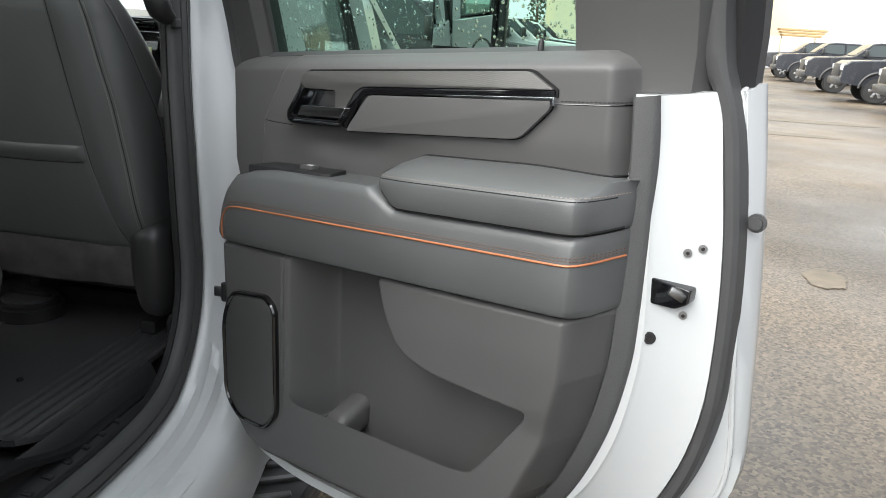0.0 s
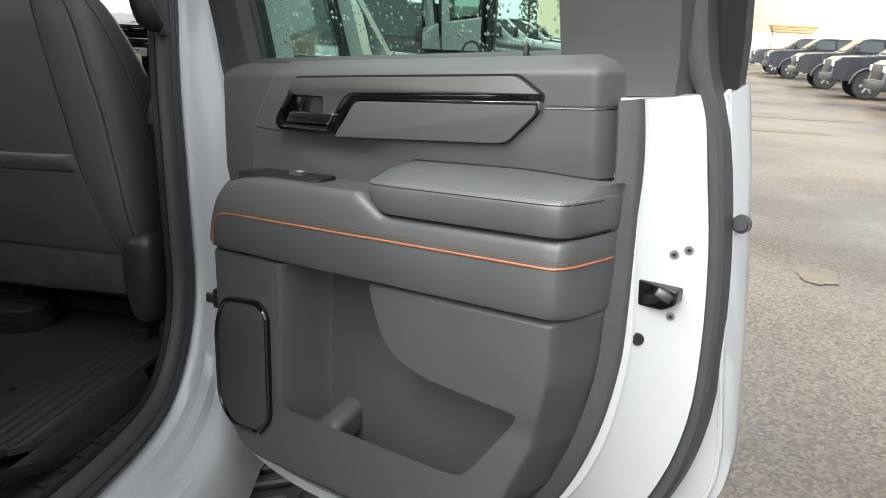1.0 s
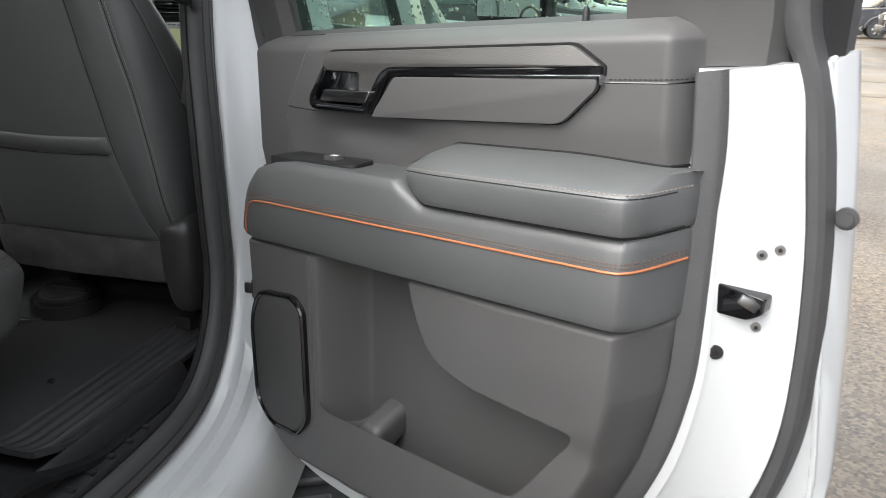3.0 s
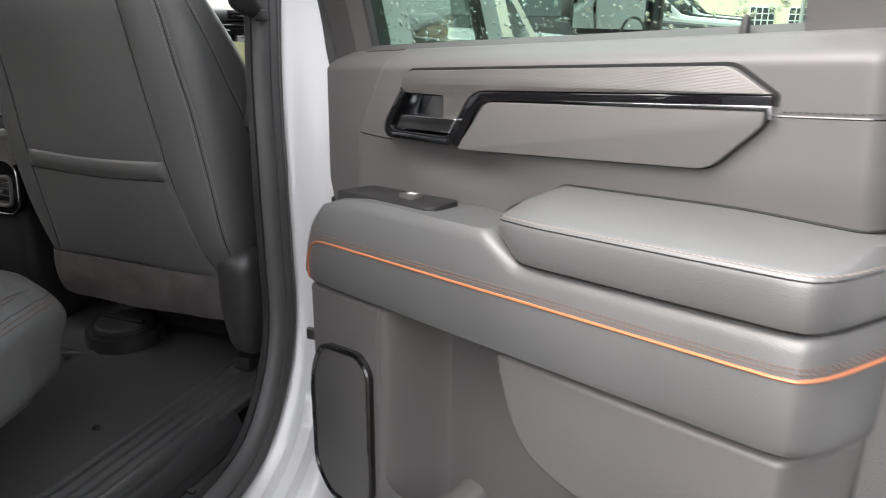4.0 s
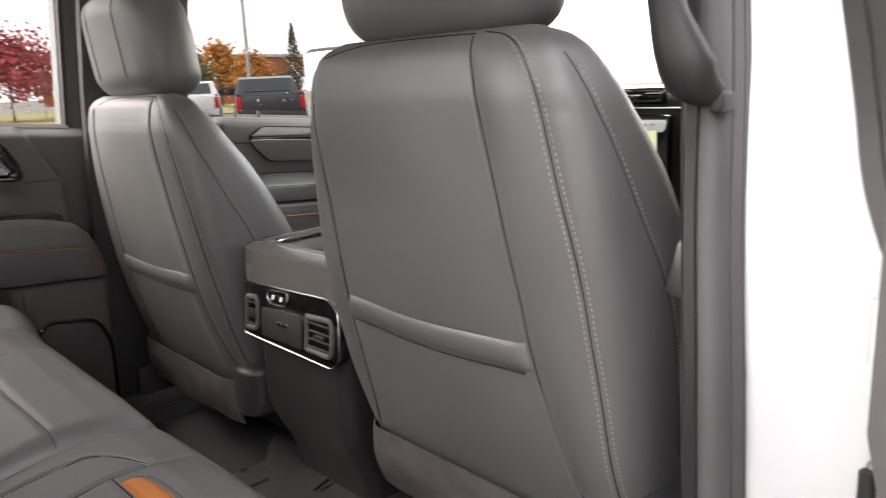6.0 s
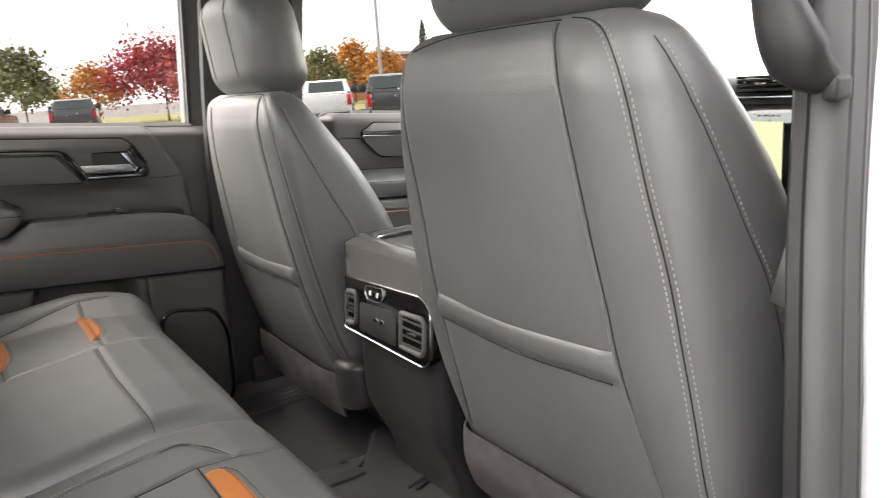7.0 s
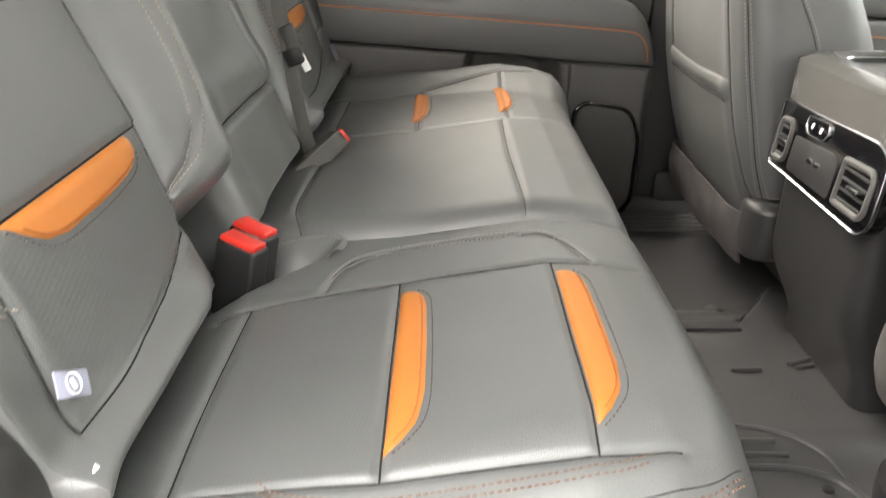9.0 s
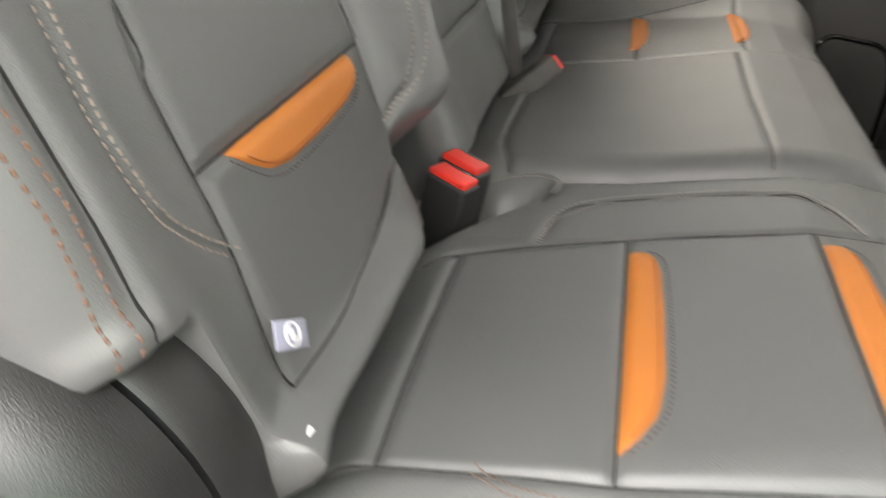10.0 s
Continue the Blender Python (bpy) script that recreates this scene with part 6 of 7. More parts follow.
tag = thing("anchor_label", (-0.64, 0.71, 1.15), "small pale cloth label on the far seat back", "label")
m2 = Matrix.Translation((-0.655, 0.735, 1.165)) @ Matrix.Rotation(RECLINE, 4, "X")
part("cloth", box(-0.018, 0.018, -0.001, 0.001, -0.018, 0.018, 0.0008, turn=m2), LABEL, tag)
tab = thing("fabric_tab", (0.58, 0.72, 1.08), "white fabric tab in the seat crease", "label")
part("tab", box(-0.003, 0.003, -0.001, 0.001, -0.008, 0.008, 0.001, turn=Matrix.Translation(back_at(0.643, 0.022, 0.034)) @ Matrix.Rotation(0.35, 4, "X") @ Matrix.Rotation(-1.2, 4, "Y")), WHITE_PRINT, tab)

far_belt = thing("seat_belt", (-0.45, 0.70, 1.12), "grey seat belt across the far seat back with a steel tongue", "seat belt", "seat belts")
run = path_points([(-0.205, 0.56, 1.72), (-0.215, 0.600, 1.597), (-0.222, 0.646, 1.504), (-0.205, 0.700, 1.40), (-0.188, 0.722, 1.310), (-0.182, 0.730, 1.27), (-0.190, 0.738, 1.17), (-0.196, 0.752, 1.08)], 0.02)
part("webbing", tube(run, 0.011, 8, flat=0.12, up=(1, 0.25, 0)), BELT, far_belt)
part("tongue", box(-0.005, 0.005, -0.012, 0.012, -0.020, 0.020, 0.003, turn=Matrix.Translation((-0.184, 0.736, 1.276)) @ Matrix.Rotation(RECLINE, 4, "X")), PLASTIC, far_belt, "grey belt tongue")
part("latch_plate", box(-0.009, 0.009, -0.014, 0.014, -0.014, 0.014, 0.004, turn=Matrix.Translation((-0.186, 0.738, 1.246)) @ Matrix.Rotation(RECLINE, 4, "X")), PLASTIC_DARK, far_belt)
part("tag", box(-0.001, 0.001, -0.006, 0.006, -0.014, 0.014, 0.0008, turn=Matrix.Translation((-0.198, 0.752, 1.234)) @ Matrix.Rotation(0.45, 4, "X") @ Matrix.Rotation(0.4, 4, "Z")), WHITE_PRINT, far_belt, "white paper tag")
side_belt = thing("seat_belt", (-0.70, 0.60, 1.3), "dark grey shoulder belt beside the far door", "seat belt", "seat belts")
run = path_points([(-0.69, 0.45, 1.90), (-0.67, 0.530, 1.62), (-0.655, 0.585, 1.50), (-0.645, 0.628, 1.38), (-0.66, 0.660, 1.28), (-0.70, 0.69, 1.10)], 0.02)
part("webbing", tube([p + Vector((0, 0.035, 0.012)) for p in run], 0.023, 8, flat=0.06, up=(0, 1, 0.4)), BELT, side_belt)
part("clip", box(-0.028, 0.028, -0.008, 0.008, -0.014, 0.014, 0.004, turn=Matrix.Translation((-0.645, 0.668, 1.385)) @ Matrix.Rotation(RECLINE, 4, "X")), PIANO, side_belt, "black belt keeper")

# ---------------------------------------------------------------- front doors, mirrors, step and nose of the same truck
def left_front(u, w, z):
    return Vector((-0.77 + w, 2.660 - u, z - 0.05 + SLOPE * u))


def right_front(u, w, z):
    return Vector((0.77 - w, 2.660 - u, z - 0.05 + SLOPE * u))


door_3 = build_door("door_3", left_front, "shut front truck door with dark inner panel", False, True)
door_4 = build_door("door_4", right_front, "shut white front truck door seen from outside", False, True, PANE_CLEAR)

for s, x0, x1, y, z0, z1 in ((1, 1.172, 1.357, 2.46, 1.487, 1.775), (-1, 1.15, 1.37, 2.56, 1.385, 1.675)):
    side = thing("wing_mirror", (s * 1.05, y, 1.45), "tall black wing mirror reflecting the sky", "mirror", "wing mirrors")
    shell = rounded_block(((x1 - x0) / 2 + 0.012, 0.055, (z1 - z0) / 2 + 0.014), 0.03, (6, 4, 10))
    for v in shell.verts:
        v.co = Vector((s * ((x0 + x1) / 2 + v.co.x), y + v.co.y, (z0 + z1) / 2 + v.co.z))
    head = part("housing", shell, PLASTIC_DARK, side, "black plastic mirror housing")
    part("mirror_glass", box(min(s * x0, s * x1), max(s * x0, s * x1), y - 0.0585, y - 0.0545, z0, z1, 0.0015), MIRROR, head)
    if s > 0:
        part("outer_post", box(1.372, 1.396, y - 0.05, y + 0.03, 1.395, 1.79, 0.008, 3), PLASTIC_DARK, side)
        loop = [(1.330 + 0.030 * math.cos(a), y - 0.052, 1.475 + 0.042 * math.sin(a)) for a in np.linspace(0, 2 * math.pi, 25)]
        part("bracket", tube(loop, 0.008, 8, up=(0, 1, 0)), PLASTIC_DARK, side, "black folding bracket")
    part("arm", box(min(s * 0.95, s * 1.20), max(s * 0.95, s * 1.20), y - 0.02, y + 0.04, 1.405, 1.455, 0.016), PLASTIC_DARK, side)

nose = thing("truck_nose", (0, 3.6, 0.5), "white truck front, bed and wheels, wet with rain", "car body", kind="structure")
hood = rounded_block((0.94, 0.86, 0.30), 0.09, (20, 16, 5))
for v in hood.verts:
    v.co = Vector((v.co.x, 3.84 + v.co.y, 1.10 + v.co.z + 0.03 * (1 - (v.co.x / 0.94) ** 2) - 0.05 * smooth01(v.co.y, 0.3, 0.86)))
part("bonnet", hood, PAINT, nose)
part("bed_floor", box(-0.88, 0.88, -1.90, 0.16, 0.86, 0.92, 0.01), PLASTIC_DARK, nose, "black bed liner floor")
for s in (1, -1):
    part("bed_side", box(s * 0.91 - 0.06, s * 0.91 + 0.06, -1.95, 0.16, 0.60, 1.34, 0.03, 3), PAINT, nose)
    for y in (-0.95, 3.75):
        tyre = part("tyre", disc((s * 0.72, y, 0.42), (s, 0, 0), 0.42, 0.27, 30, bevel=0.04), TYRE, nose)
        part("rim", disc((s * 0.965, y, 0.42), (s, 0, 0), 0.26, 0.03, 24, bevel=0.008), ALLOY, tyre)
part("tailgate", box(-0.86, 0.86, -2.02, -1.95, 0.66, 1.34, 0.02, 3), PAINT, nose)
part("bed_front", box(-0.88, 0.88, 0.12, 0.18, 0.60, 1.34, 0.01), PAINT, nose)
part("cowl", box(-0.86, 0.86, 2.88, 3.05, 1.30, 1.42, 0.02), PLASTIC_DARK, nose)
for s in (1, -1):
    part("cab_side", box(s * 0.93 - 0.05, s * 0.93 + 0.05, 2.66, 3.02, 0.55, 1.40, 0.02), PAINT, nose)
    part("rocker", box(s * 0.955 - 0.03, s * 0.955 + 0.03, 0.30, 2.9, 0.47, 0.66, 0.02), PAINT, nose)
    step_bar = thing("running_board", (s * 1.03, 1.2, 0.42), "black running board with chevron treads", "side step", "side steps")
    part("bar", box(s * 1.035 - 0.085, s * 1.035 + 0.085, -0.3, 2.7, 0.40, 0.465, 0.018, 3), PLASTIC_DARK, step_bar)
    part("rim", box(s * 1.116 - 0.008, s * 1.116 + 0.008, -0.3, 2.7, 0.455, 0.478, 0.004), PLASTIC_DARK, step_bar)
    own = bmesh.new()
    bmesh.ops.create_cube(own, size=1)
    for v in own.verts:
        v.co = Vector((v.co.x * 0.115, v.co.y * 0.020 + abs(v.co.x) * 0.0, v.co.z * 0.012))
    bmesh.ops.bevel(own, geom=own.edges[:], offset=0.003, segments=1, affect="EDGES")
    tread = bpy.data.meshes.new("tread")
    own.to_mesh(tread)
    own.free()
    tread.materials.append(MAT_RUBBER)
    for i in range(36):
        rib = new("tread", tread)
        rib.parent = step_bar
        rib.matrix_local = pose(s * 0.0, -1.42 + i * 0.075, 0.048, 0, 0, s * 28)

# ---------------------------------------------------------------- ground and lot
ASPHALT = material("wet_worn_asphalt", (0.112, 0.087, 0.060), 0.46, vary=0.30, scale=0.5, fine=130, bump=0.7, wear=0.24, spec=0.4)
n, l = ASPHALT.node_tree.nodes, ASPHALT.node_tree.links
stone = n.new("ShaderNodeTexVoronoi")
stone.inputs["Scale"].default_value = 62
at = n.new("ShaderNodeTexCoord")
l.new(at.outputs["Object"], stone.inputs["Vector"])
speck = n.new("ShaderNodeMapRange")
speck.inputs["From Min"].default_value, speck.inputs["From Max"].default_value = 0.0, 1.0
speck.inputs["To Min"].default_value, speck.inputs["To Max"].default_value = 0.25, 1.9
l.new(stone.outputs["Color"], speck.inputs["Value"])
base = n["Principled BSDF"].inputs["Base Color"].links[0].from_socket
more = n.new("ShaderNodeMix")
more.data_type, more.blend_type = "RGBA", "MULTIPLY"
more.inputs[0].default_value = 0.95
l.new(base, more.inputs[6])
l.new(speck.outputs[0], more.inputs[7])
damp = n.new("ShaderNodeTexNoise")
damp.inputs["Scale"].default_value, damp.inputs["Detail"].default_value = 0.22, 6
l.new(at.outputs["Object"], damp.inputs["Vector"])
wet = n.new("ShaderNodeMapRange")
wet.inputs["From Min"].default_value, wet.inputs["From Max"].default_value = 0.42, 0.60
wet.inputs["To Min"].default_value, wet.inputs["To Max"].default_value = 0.62, 1.25
l.new(damp.outputs["Fac"], wet.inputs["Value"])
last = n.new("ShaderNodeMix")
last.data_type, last.blend_type = "RGBA", "MULTIPLY"
last.inputs[0].default_value = 1.0
l.new(more.outputs[2], last.inputs[6])
l.new(wet.outputs[0], last.inputs[7])
l.new(last.outputs[2], n["Principled BSDF"].inputs["Base Color"])
ground_bm = bmesh.new()
bmesh.ops.create_grid(ground_bm, x_segments=60, y_segments=60, size=700)
single("ground", ground_bm, ASPHALT, "damp worn asphalt parking lot", "ground", kind="structure")
STAIN = material("dry_sandy_stain", (0.150, 0.122, 0.086), 0.7, vary=0.30, scale=9, fine=130, bump=0.4)
for k, (cx, cy, rx, ry) in enumerate(((3.48, 5.42, 0.17, 0.26), (6.6, 18.0, 1.6, 0.5), (5.4, 15.0, 1.1, 0.35))):
    pick = random.Random(40 + k)
    blot = bmesh.new()
    hub = blot.verts.new((cx, cy, 0.006))
    rim = []
    for a in np.linspace(0, 2 * math.pi, 61)[:-1]:
        r = 0.86 + 0.12 * math.sin(2 * a + k) + 0.06 * math.sin(5 * a + 2 * k) + pick.uniform(-0.07, 0.07)
        rim.append(blot.verts.new((cx + rx * r * math.cos(a), cy + ry * r * math.sin(a), 0.006)))
    for i, v in enumerate(rim):
        blot.faces.new((hub, v, rim[(i + 1) % 60]))
    single("ground_stain", blot, STAIN, "pale dry patch on the damp asphalt", "stain", kind="structure")
VERGE = material("dry_autumn_grass", (0.24, 0.22, 0.07), 0.9, vary=0.4, scale=1.5, fine=60, bump=0.5)
strip = bmesh.new()
loft([[Vector((x, y, 0.05)) for x in (-90, -46)] for y in np.linspace(-60, 60, 30)], closed=False, bm=strip)
single("verge", strip, VERGE, "yellowing grass verge beyond the lot", "grass", kind="structure")

# beige service building with doors and windows, and a pale fence
BEIGE = material("beige_metal_cladding", (0.72, 0.63, 0.46), 0.6, vary=0.05, scale=0.3, fine=40, bump=0.05)
# plain grey for the added wall that holds back sky light
BLOCKER_GREY = material("grey_blocker_wall", (0.29, 0.29, 0.31), 0.6, vary=0.06, scale=0.3, fine=40, bump=0.05)
GREYWALL = material("pale_grey_panel_fence", (0.55, 0.56, 0.58), 0.6, vary=0.06, scale=0.4, fine=40, bump=0.05)
DARKGLASS = material("dark_window_glass", (0.035, 0.045, 0.045), 0.12, vary=0.05, bump=0.0)
LUMBER = material("raw_lumber", (0.50, 0.34, 0.16), 0.8, vary=0.2, scale=6, fine=60)
hall = thing("building", (24, 70, 0), "large beige metal-clad service building", "building")
wall = part("wall", box(-2.0, 70, 66, 92, 0, 11, 0.0), BEIGE, hall)
part("roof", box(-2.2, 70.2, 65.8, 92.2, 11, 11.4, 0.05), GREYWALL, hall)
part("wing", box(-1.0, 11.5, 56.0, 66.1, 0, 8.5, 0.0), BEIGE, hall, "lower beige wing with garage doors")
for x0, x1 in ((2.4, 3.95), (4.8, 6.4), (8.0, 9.6)):
    win = part("window", box(x0, x1, 55.9, 56.02, 0.05, 1.75, 0.02), WHITE_PRINT, hall, "white gridded garage door")
    for i in range(4):
        for j in range(4):
            w = (x1 - x0) / 4
            part("pane", box(x0 + 0.05 + i * w, x0 + w - 0.03 + i * w, 55.86, 55.91, 0.12 + j * 0.41, 0.46 + j * 0.41, 0.0), DARKGLASS, win)
part("door", box(6.65, 7.2, 55.9, 56.02, 0, 1.6, 0.02), GREYWALL, hall)
# unseen block, added only to cut sky light entering from the right
part("sky_blocker", box(9.5, 18.0, -30.0, 13.0, 0, 9.5, 0.0), BLOCKER_GREY, hall, "added unseen grey block that cuts sky light from the right")
fence = thing("fence", (40, 62, 0), "pale grey panel fence beside the building", "fence")
for k in range(22):
    part("panel", box(13.6 + k * 2.4, 15.9 + k * 2.4, 62.0, 62.06, 0.0, 2.4, 0.01), GREYWALL, fence)
pile = thing("lumber_stack", (17.6, 60, 0), "stack of raw lumber under a pale sheet", "lumber")
for k in range(5):
    part("plank", box(16.4 - 0.12 * k, 18.6 + 0.18 * k, 62.6, 63.6, 2.05 + k * 0.20, 2.20 + k * 0.20, 0.02), LUMBER, pile)
part("trestle", box(16.5, 18.5, 62.7, 63.5, 0.0, 2.05, 0.03), GREYWALL, pile)


# ---------------------------------------------------------------- parked pickups
HEADLAMP = material("clear_lamp", (0.75, 0.76, 0.78), 0.1, vary=0.05, bump=0.0)
TAILLAMP = material("red_lamp", (0.50, 0.02, 0.02), 0.2, vary=0.05, bump=0.0)
GRILLE = material("black_mesh_grille", (0.03, 0.03, 0.03), 0.4, vary=0.2, fine=60, bump=0.4)
PAINTS = {}


def car_paint(name, rgb):
    if name not in PAINTS:
        PAINTS[name] = material(name + "_car_paint", rgb, 0.25, vary=0.04, scale=2, fine=300, bump=0.02, coat=0.5)
    return PAINTS[name]


def pickup(name, rgb, m, tone):
    """A crew-cab pickup standing on z = 0, its nose towards +y before it is placed."""
    p = thing(name, (0, 0, 0), tone + " crew-cab pickup truck parked in the lot", "pickup truck", "parked pickups")
    paint = car_paint(tone.replace(" ", "_"), rgb)
    prof = [(-2.95, 0.62), (-2.95, 1.38), (-1.05, 1.40), (-0.95, 1.42), (-0.78, 1.86), (-0.55, 1.93), (0.55, 1.93), (0.80, 1.88), (1.35, 1.42), (1.55, 1.37), (2.75, 1.28), (2.95, 1.15), (2.98, 0.60), (2.3, 0.52), (-2.3, 0.52)]
    rings = []
    for x in (-0.99, -0.96, -0.90, 0.90, 0.96, 0.99):
        k = abs(x)
        row = []
        for y, z in prof:
            pinch = 1 - 0.17 * smooth01(z, 1.42, 1.93)
            drop = 0.03 if k > 0.98 else 0.0
            row.append(Vector((x * pinch, y * (1 - 0.008 * (k > 0.97)), z - drop * (z > 0.7))))
        rings.append(row)
    part("body", loft(rings), paint, p, "", 35)
    for s in (1, -1):
        for y0, y1, y2, y3 in ((-0.72, -0.72, 0.02, 0.02), (0.10, 0.10, 0.78, 1.14)):
            own = bmesh.new()
            pts = [(y0, 1.44), (y3, 1.44), (y2, 1.84), (y1 + 0.03, 1.84)]
            rings = []
            for off in (0.0, 0.012):
                rings.append([Vector((s * (0.985 * (1 - 0.17 * smooth01(z, 1.42, 1.93)) + off), y, z)) for y, z in pts])
            part("window", loft(rings, bm=own), DARKGLASS, p)
        for y in (-1.85, 1.88):
            wheel = part("wheel", disc((s * 0.74, y, 0.42), (s, 0, 0), 0.42, 0.27, 26, bevel=0.04), TYRE, p)
            rim = part("rim", disc((s * 0.985, y, 0.42), (s, 0, 0), 0.27, 0.03, 22, bevel=0.008), GRILLE, wheel)
            for k in range(6):
                a = k * math.pi / 3
                c = Vector((s * 1.02, y + 0.15 * math.cos(a), 0.42 + 0.15 * math.sin(a)))
                part("spoke", box(-0.012, 0.012, -0.09, 0.09, -0.04, 0.04, 0.006, turn=Matrix.Translation(c) @ Matrix.Rotation(a, 4, "X")), ALLOY, wheel)
            arch = [(s * 0.995, y + 0.53 * math.cos(a), 0.44 + 0.53 * math.sin(a)) for a in np.linspace(0.05, math.pi - 0.05, 14)]
            part("wheel_arch", tube(arch, 0.045, 6), GRILLE, p)
        part("headlamp", box(min(s * 0.62, s * 0.97), max(s * 0.62, s * 0.97), 2.86, 2.995, 0.98, 1.16, 0.03), HEADLAMP, p)
        part("tail_lamp", box(min(s * 0.84, s * 0.99), max(s * 0.84, s * 0.99), -2.985, -2.90, 0.95, 1.34, 0.02), TAILLAMP, p)
        part("mirror", box(min(s * 0.98, s * 1.22), max(s * 0.98, s * 1.22), 0.95, 1.06, 1.40, 1.66, 0.03), GRILLE, p)
        part("bed_rail", box(min(s * 0.86, s * 0.97), max(s * 0.86, s * 0.97), -2.93, -1.0, 1.38, 1.44, 0.02), GRILLE, p)
    part("grille", box(-0.58, 0.58, 2.90, 3.01, 0.78, 1.18, 0.03), GRILLE, p)
    part("bumper", box(-0.97, 0.97, 2.85, 3.08, 0.50, 0.74, 0.05), GRILLE, p)
    part("rear_bumper", box(-0.95, 0.95, -3.10, -2.93, 0.52, 0.70, 0.03), GRILLE, p, "dark rear bumper")
    part("number_plate", box(-0.15, 0.15, -3.115, -3.095, 0.56, 0.66, 0.005), LABEL, p)
    part("tailgate", box(-0.80, 0.80, -2.975, -2.93, 0.75, 1.36, 0.02), paint, p)
    part("windscreen", loft([[Vector((x * k, y, z)) for x in (-0.82, 0.82)] for k, y, z in ((0.9, 0.86, 1.87), (1.0, 1.36, 1.455))] + [[Vector((x, 1.33, 1.42)) for x in (-0.82, 0.82)]], closed=False), DARKGLASS, p)
    part("rear_window", loft([[Vector((x * k, y, z)) for x in (-0.72, 0.72)] for k, y, z in ((0.92, -0.80, 1.85), (1.0, -0.955, 1.48))] + [[Vector((x, -0.94, 1.46)) for x in (-0.72, 0.72)]], closed=False), DARKGLASS, p)
    p.matrix_basis = m
    return p


TONES = {"white": (0.75, 0.75, 0.74), "black": (0.035, 0.036, 0.040), "slate grey": (0.030, 0.032, 0.038), "silver": (0.42, 0.43, 0.44), "charcoal": (0.045, 0.045, 0.048)}
proto = {}


def park(tone, x, y, heading):
    """heading: degrees from +y towards -x."""
    m = pose(x, y, 0, 0, 0, heading)
    if tone in proto:
        return copy_thing(proto[tone], m)
    proto[tone] = pickup("pickup_truck", TONES[tone], m, tone)
    return proto[tone]


for tone, x, y in (("charcoal", 12.6, 22.0), ("slate grey", 12.8, 26.9), ("black", 13.05, 32.0), ("slate grey", 13.8, 40.0), ("charcoal", 14.1, 44.5), ("black", 20.5, 25.0), ("charcoal", 20.8, 30.5)):
    park(tone, x, y, 82)
# unseen pickup added alongside to shade the open door side
park("charcoal", 3.2, -1.8, 0)
for tone, x, y in (("black", 1.6, 9.5), ("charcoal", 1.9, 13.4), ("silver", 2.2, 17.2), ("white", 2.6, 21.0), ("slate grey", 3.0, 25.0), ("white", 3.4, 29.0), ("charcoal", 3.9, 33.5)):
    park(tone, -1.45 + 0.012 * y, y, -78)
for tone, x, y, h in (("black", -20.9, 13.9, 62), ("white", -27.6, 14.6, 62), ("white", -25.2, 19.2, 62), ("white", -29.0, 25.0, 60), ("silver", -33.0, 29.0, 60), ("charcoal", -40, 6.8, 80), ("black", -45, 3.0, 70), ("white", -60, -4.0, 100), ("silver", -64, 0.5, 95)):
    park(tone, x, y, h)

# ---------------------------------------------------------------- trees, poles, signs, far building
BARK = material("grey_brown_bark", (0.13, 0.10, 0.08), 0.9, vary=0.3, scale=6, fine=60, bump=0.6)


def tree(x, y, high, wide, leaf, label, seed, conifer=False, leaves=2600):
    t = thing("tree", (x, y, 0), label, "tree")
    pick = random.Random(seed)
    trunk = bmesh.new()
    tube([(x, y, 0), (x + 0.05, y, high * 0.3), (x - 0.05, y + 0.04, high * 0.6), (x, y, high * 0.92)], [0.022 * high, 0.018 * high, 0.011 * high, 0.003 * high], 8, trunk)
    tips = []
    for k in range(14):
        a, h = k * 2.4, high * (0.28 + 0.6 * k / 14)
        r = wide * (0.9 - 0.75 * k / 14) * pick.uniform(0.6, 1.0) * (0.7 if conifer else 0.8)
        end = Vector((x + r * math.cos(a), y + r * math.sin(a), h + (0.0 if conifer else 0.35 * r)))
        tube([(x, y, h - 0.05 * high), Vector((x, y, h)).lerp(end, 0.5) + Vector((0, 0, 0.05)), end], [0.006 * high, 0.004 * high, 0.0015 * high], 5, trunk)
        tips.append(end)
    part("trunk", trunk, BARK, t)
    crown = bmesh.new()
    for k in range(leaves):
        if conifer:
            h = pick.random() ** 0.7
            r = wide * 0.5 * (1 - h) * (0.35 + 0.65 * pick.random()) + 0.05
            a = pick.uniform(0, 6.283)
            c = Vector((x + r * math.cos(a), y + r * math.sin(a), high * (0.10 + 0.9 * h)))
        else:
            e = pick.choice(tips)
            c = e + Vector((pick.gauss(0, 1), pick.gauss(0, 1), pick.gauss(0, 0.8))) * wide * 0.13
        q = pick.uniform(0.5, 1.0) * high * (0.020 if conifer else 0.030)
        n1 = Vector((pick.gauss(0, 1), pick.gauss(0, 1), pick.gauss(0, 1))).normalized()
        n2 = n1.orthogonal().normalized()
        n3 = n1.cross(n2)
        crown.faces.new([crown.verts.new(c + n2 * q * a + n3 * q * b) for a, b in ((-1, -0.6), (0.2, -1), (1, 0.3), (-0.2, 1))])
    part("crown", crown, leaf, t, normals=False)
    return t


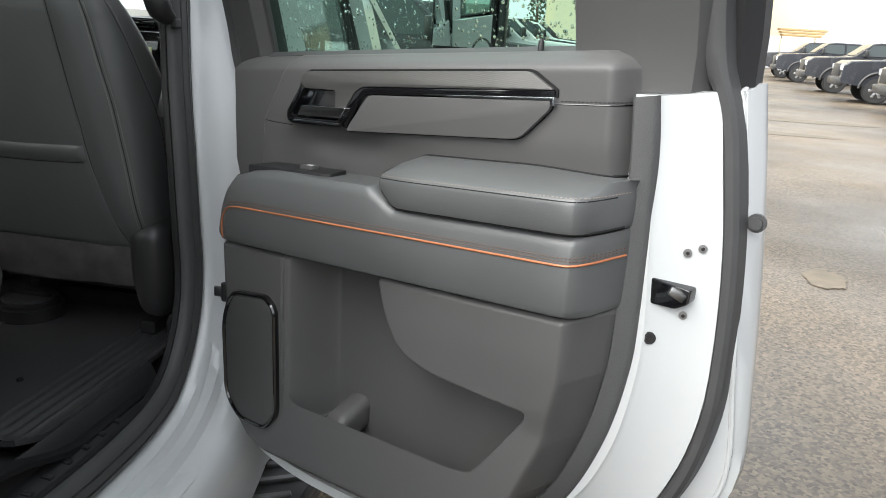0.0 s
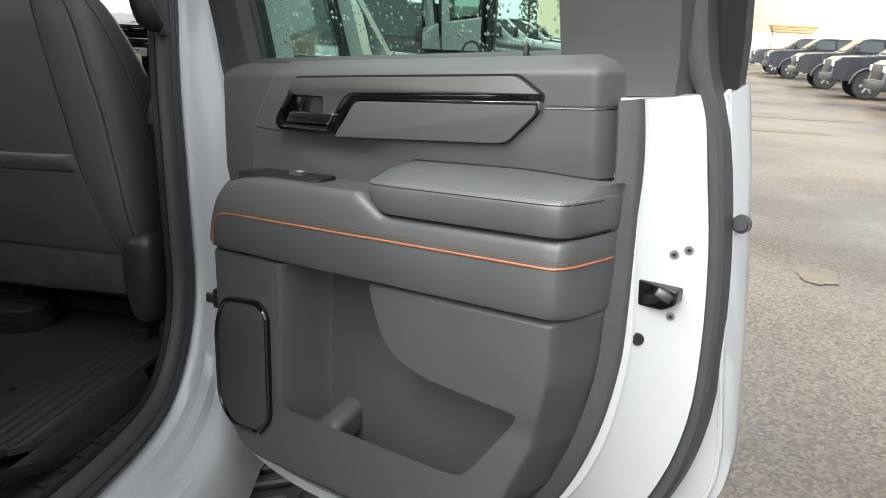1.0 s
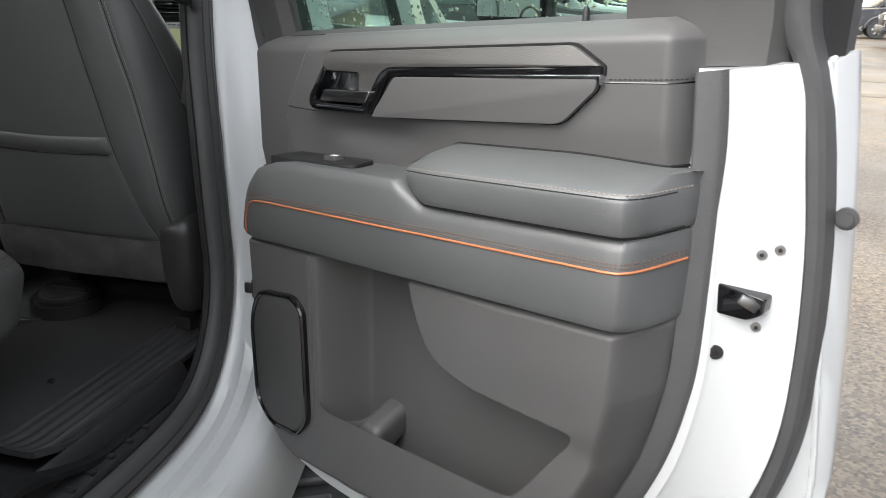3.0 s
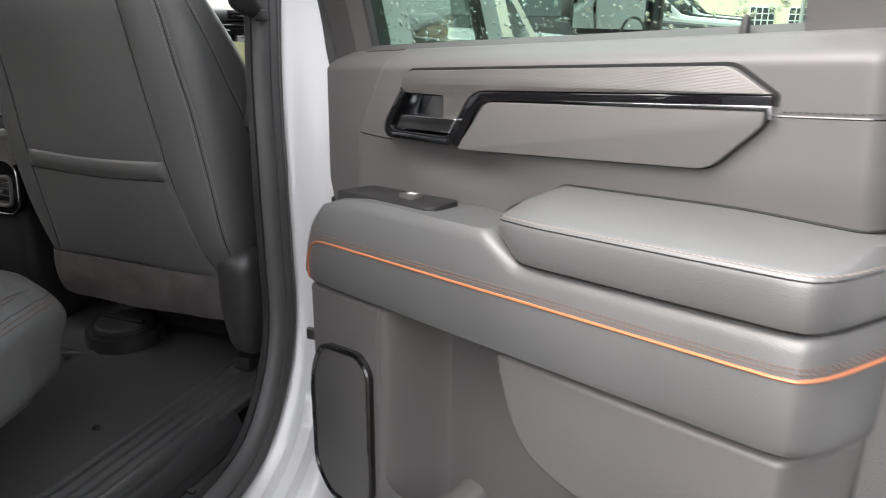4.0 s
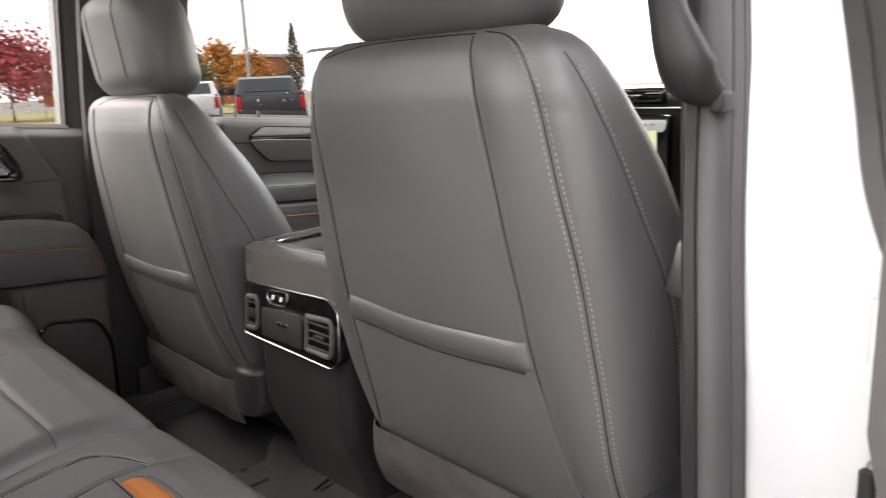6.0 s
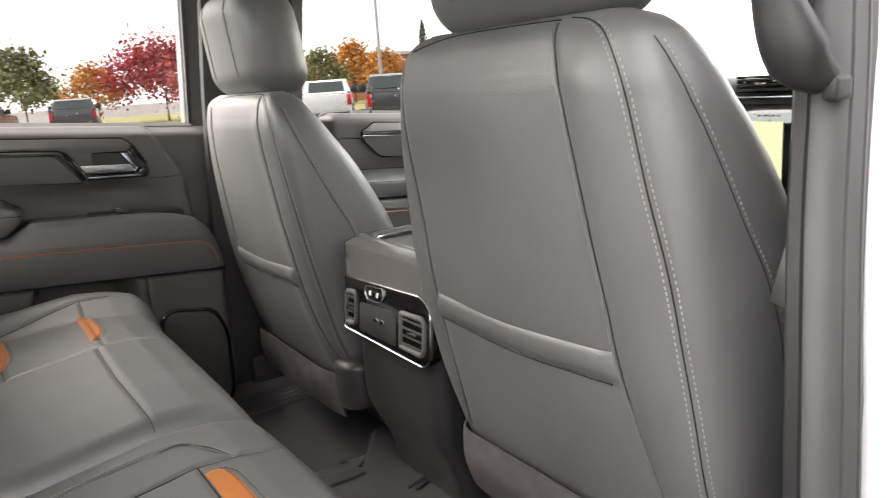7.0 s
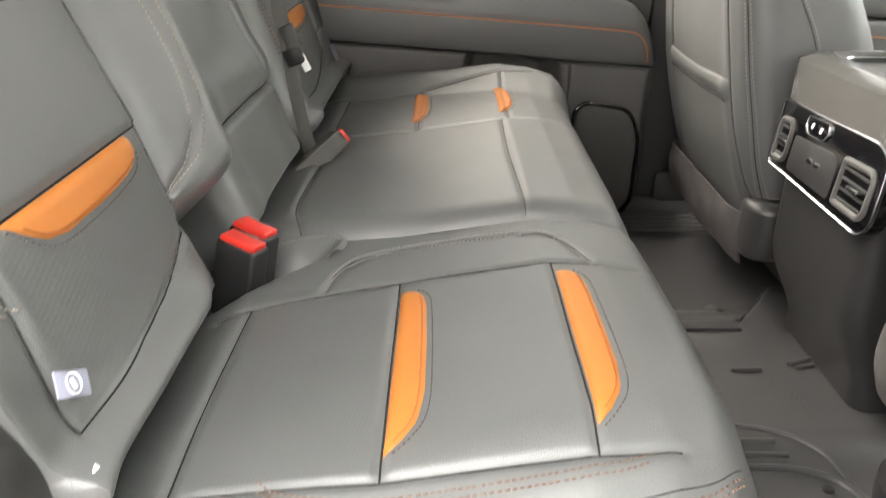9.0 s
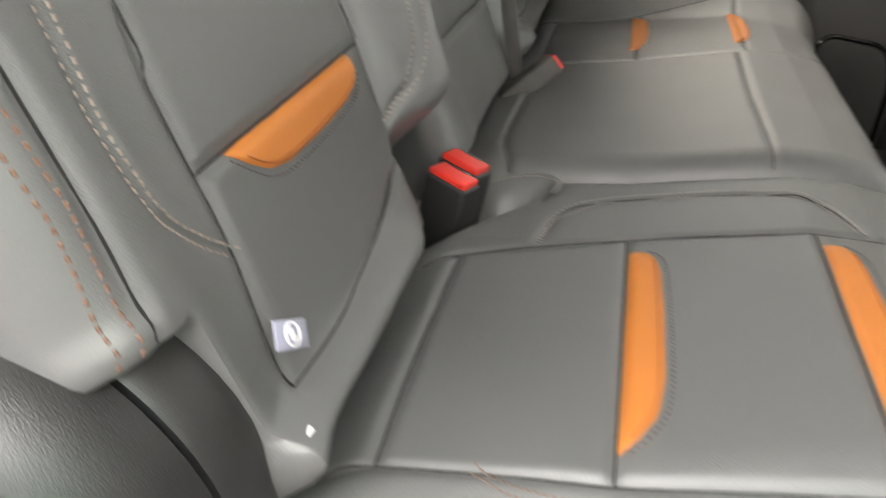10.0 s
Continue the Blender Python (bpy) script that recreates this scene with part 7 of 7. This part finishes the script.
RED_LEAF = material("red_autumn_leaves", (0.34, 0.045, 0.045), 0.7, vary=0.5, scale=0.9, fine=20)
ORANGE_LEAF = material("orange_autumn_leaves", (0.48, 0.21, 0.04), 0.7, vary=0.5, scale=0.9, fine=20)
OLIVE_LEAF = material("olive_leaves", (0.16, 0.16, 0.06), 0.7, vary=0.5, scale=0.9, fine=20)
PINE = material("dull_pine_needles", (0.085, 0.105, 0.065), 0.8, vary=0.5, scale=0.9, fine=20)
tree(-58, 15.8, 5.6, 6.5, RED_LEAF, "broad tree with deep red autumn leaves", 3, leaves=5000)
tree(-63, 20.5, 5.0, 5.0, RED_LEAF, "tree with deep red autumn leaves beside another", 4)
tree(-61, 11.5, 4.6, 3.6, ORANGE_LEAF, "small tree with orange autumn leaves", 5)
tree(-52, 5.8, 5.4, 3.2, OLIVE_LEAF, "olive green tree on the verge", 6)
tree(-70, 38.0, 6.5, 4.0, ORANGE_LEAF, "tree with yellow orange leaves near the brick building", 7)
tree(-66, 32.5, 5.6, 3.4, OLIVE_LEAF, "thin olive tree beyond the parked trucks", 8)
tree(-62, 37.0, 5.2, 3.0, ORANGE_LEAF, "thin yellow tree beyond the parked trucks", 9)
for k, (x, y, h) in enumerate(((-78, 52, 9), (-8, 82, 10), (-12, 84, 11), (-4, 85, 9.5), (0, 86, 10.5), (-18, 80, 10))):
    tree(x, y, h, 3.2, PINE, "dark narrow conifer beyond the lot", 20 + k, True, 900)
POLE = material("galvanised_pole", (0.36, 0.36, 0.36), 0.5, 0.6, vary=0.1, bump=0.05)
for x, y in ((-44, 26.5), (-30, 66), (5.5, 55), (-6, 48)):
    lamp = thing("light_pole", (x, y, 0), "tall grey lot light pole", "light pole", "light poles")
    part("pole", tube([(x, y, 0), (x, y, 11)], [0.14, 0.09], 10), POLE, lamp)
    part("lamp_head", box(x - 0.7, x + 0.7, y - 0.2, y + 0.2, 10.95, 11.12, 0.04), POLE, lamp)
BRICK = material("orange_brick", (0.42, 0.16, 0.08), 0.8, vary=0.15, scale=1.0, fine=30, bump=0.2)
shop = thing("building", (-86, 48, 0), "low orange brick shop building", "building")
part("wall", box(-96, -80, 38, 60, 0, 5.2, 0.0), BRICK, shop)
part("roof", box(-96.4, -79.6, 37.6, 60.4, 5.2, 5.6, 0.05), GREYWALL, shop)
for k in range(6):
    part("window", box(-80.05, -79.9, 39.5 + k * 3.4, 41.6 + k * 3.4, 1.0, 3.2, 0.02), DARKGLASS, shop)
SIGN_BLUE, SIGN_ORANGE = material("blue_sign_paint", (0.04, 0.13, 0.42), 0.5, vary=0.08), material("orange_sign_paint", (0.60, 0.19, 0.04), 0.5, vary=0.08)
sign = thing("sign", (-70, -3.2, 0), "blue and white roadside sign board", "sign")
part("board", box(-70.1, -69.9, -5.0, -2.0, 3.0, 5.0, 0.02), SIGN_BLUE, sign)
part("lower_board", box(-70.1, -69.9, -4.6, -2.3, 1.6, 2.9, 0.02), GREYWALL, sign)
for y in (-4.4, -2.6):
    part("post", tube([(-70, y, 0), (-70, y, 3.1)], 0.08, 8), POLE, sign)
for x, y, h in ((-62, -1.4, 3.4), (-60, 3.2, 3.8), (-64, 19.6, 3.6), (-60, 8.5, 2.6)):
    flag = thing("feather_sign", (x, y, 0), "tall narrow orange roadside banner", "banner", "roadside banners")
    part("pole", tube([(x, y, 0), (x, y, h)], 0.04, 6), POLE, flag)
    part("cloth", box(x - 0.02, x + 0.02, y + 0.05, y + 0.75, 0.9, h, 0.01), SIGN_ORANGE, flag)
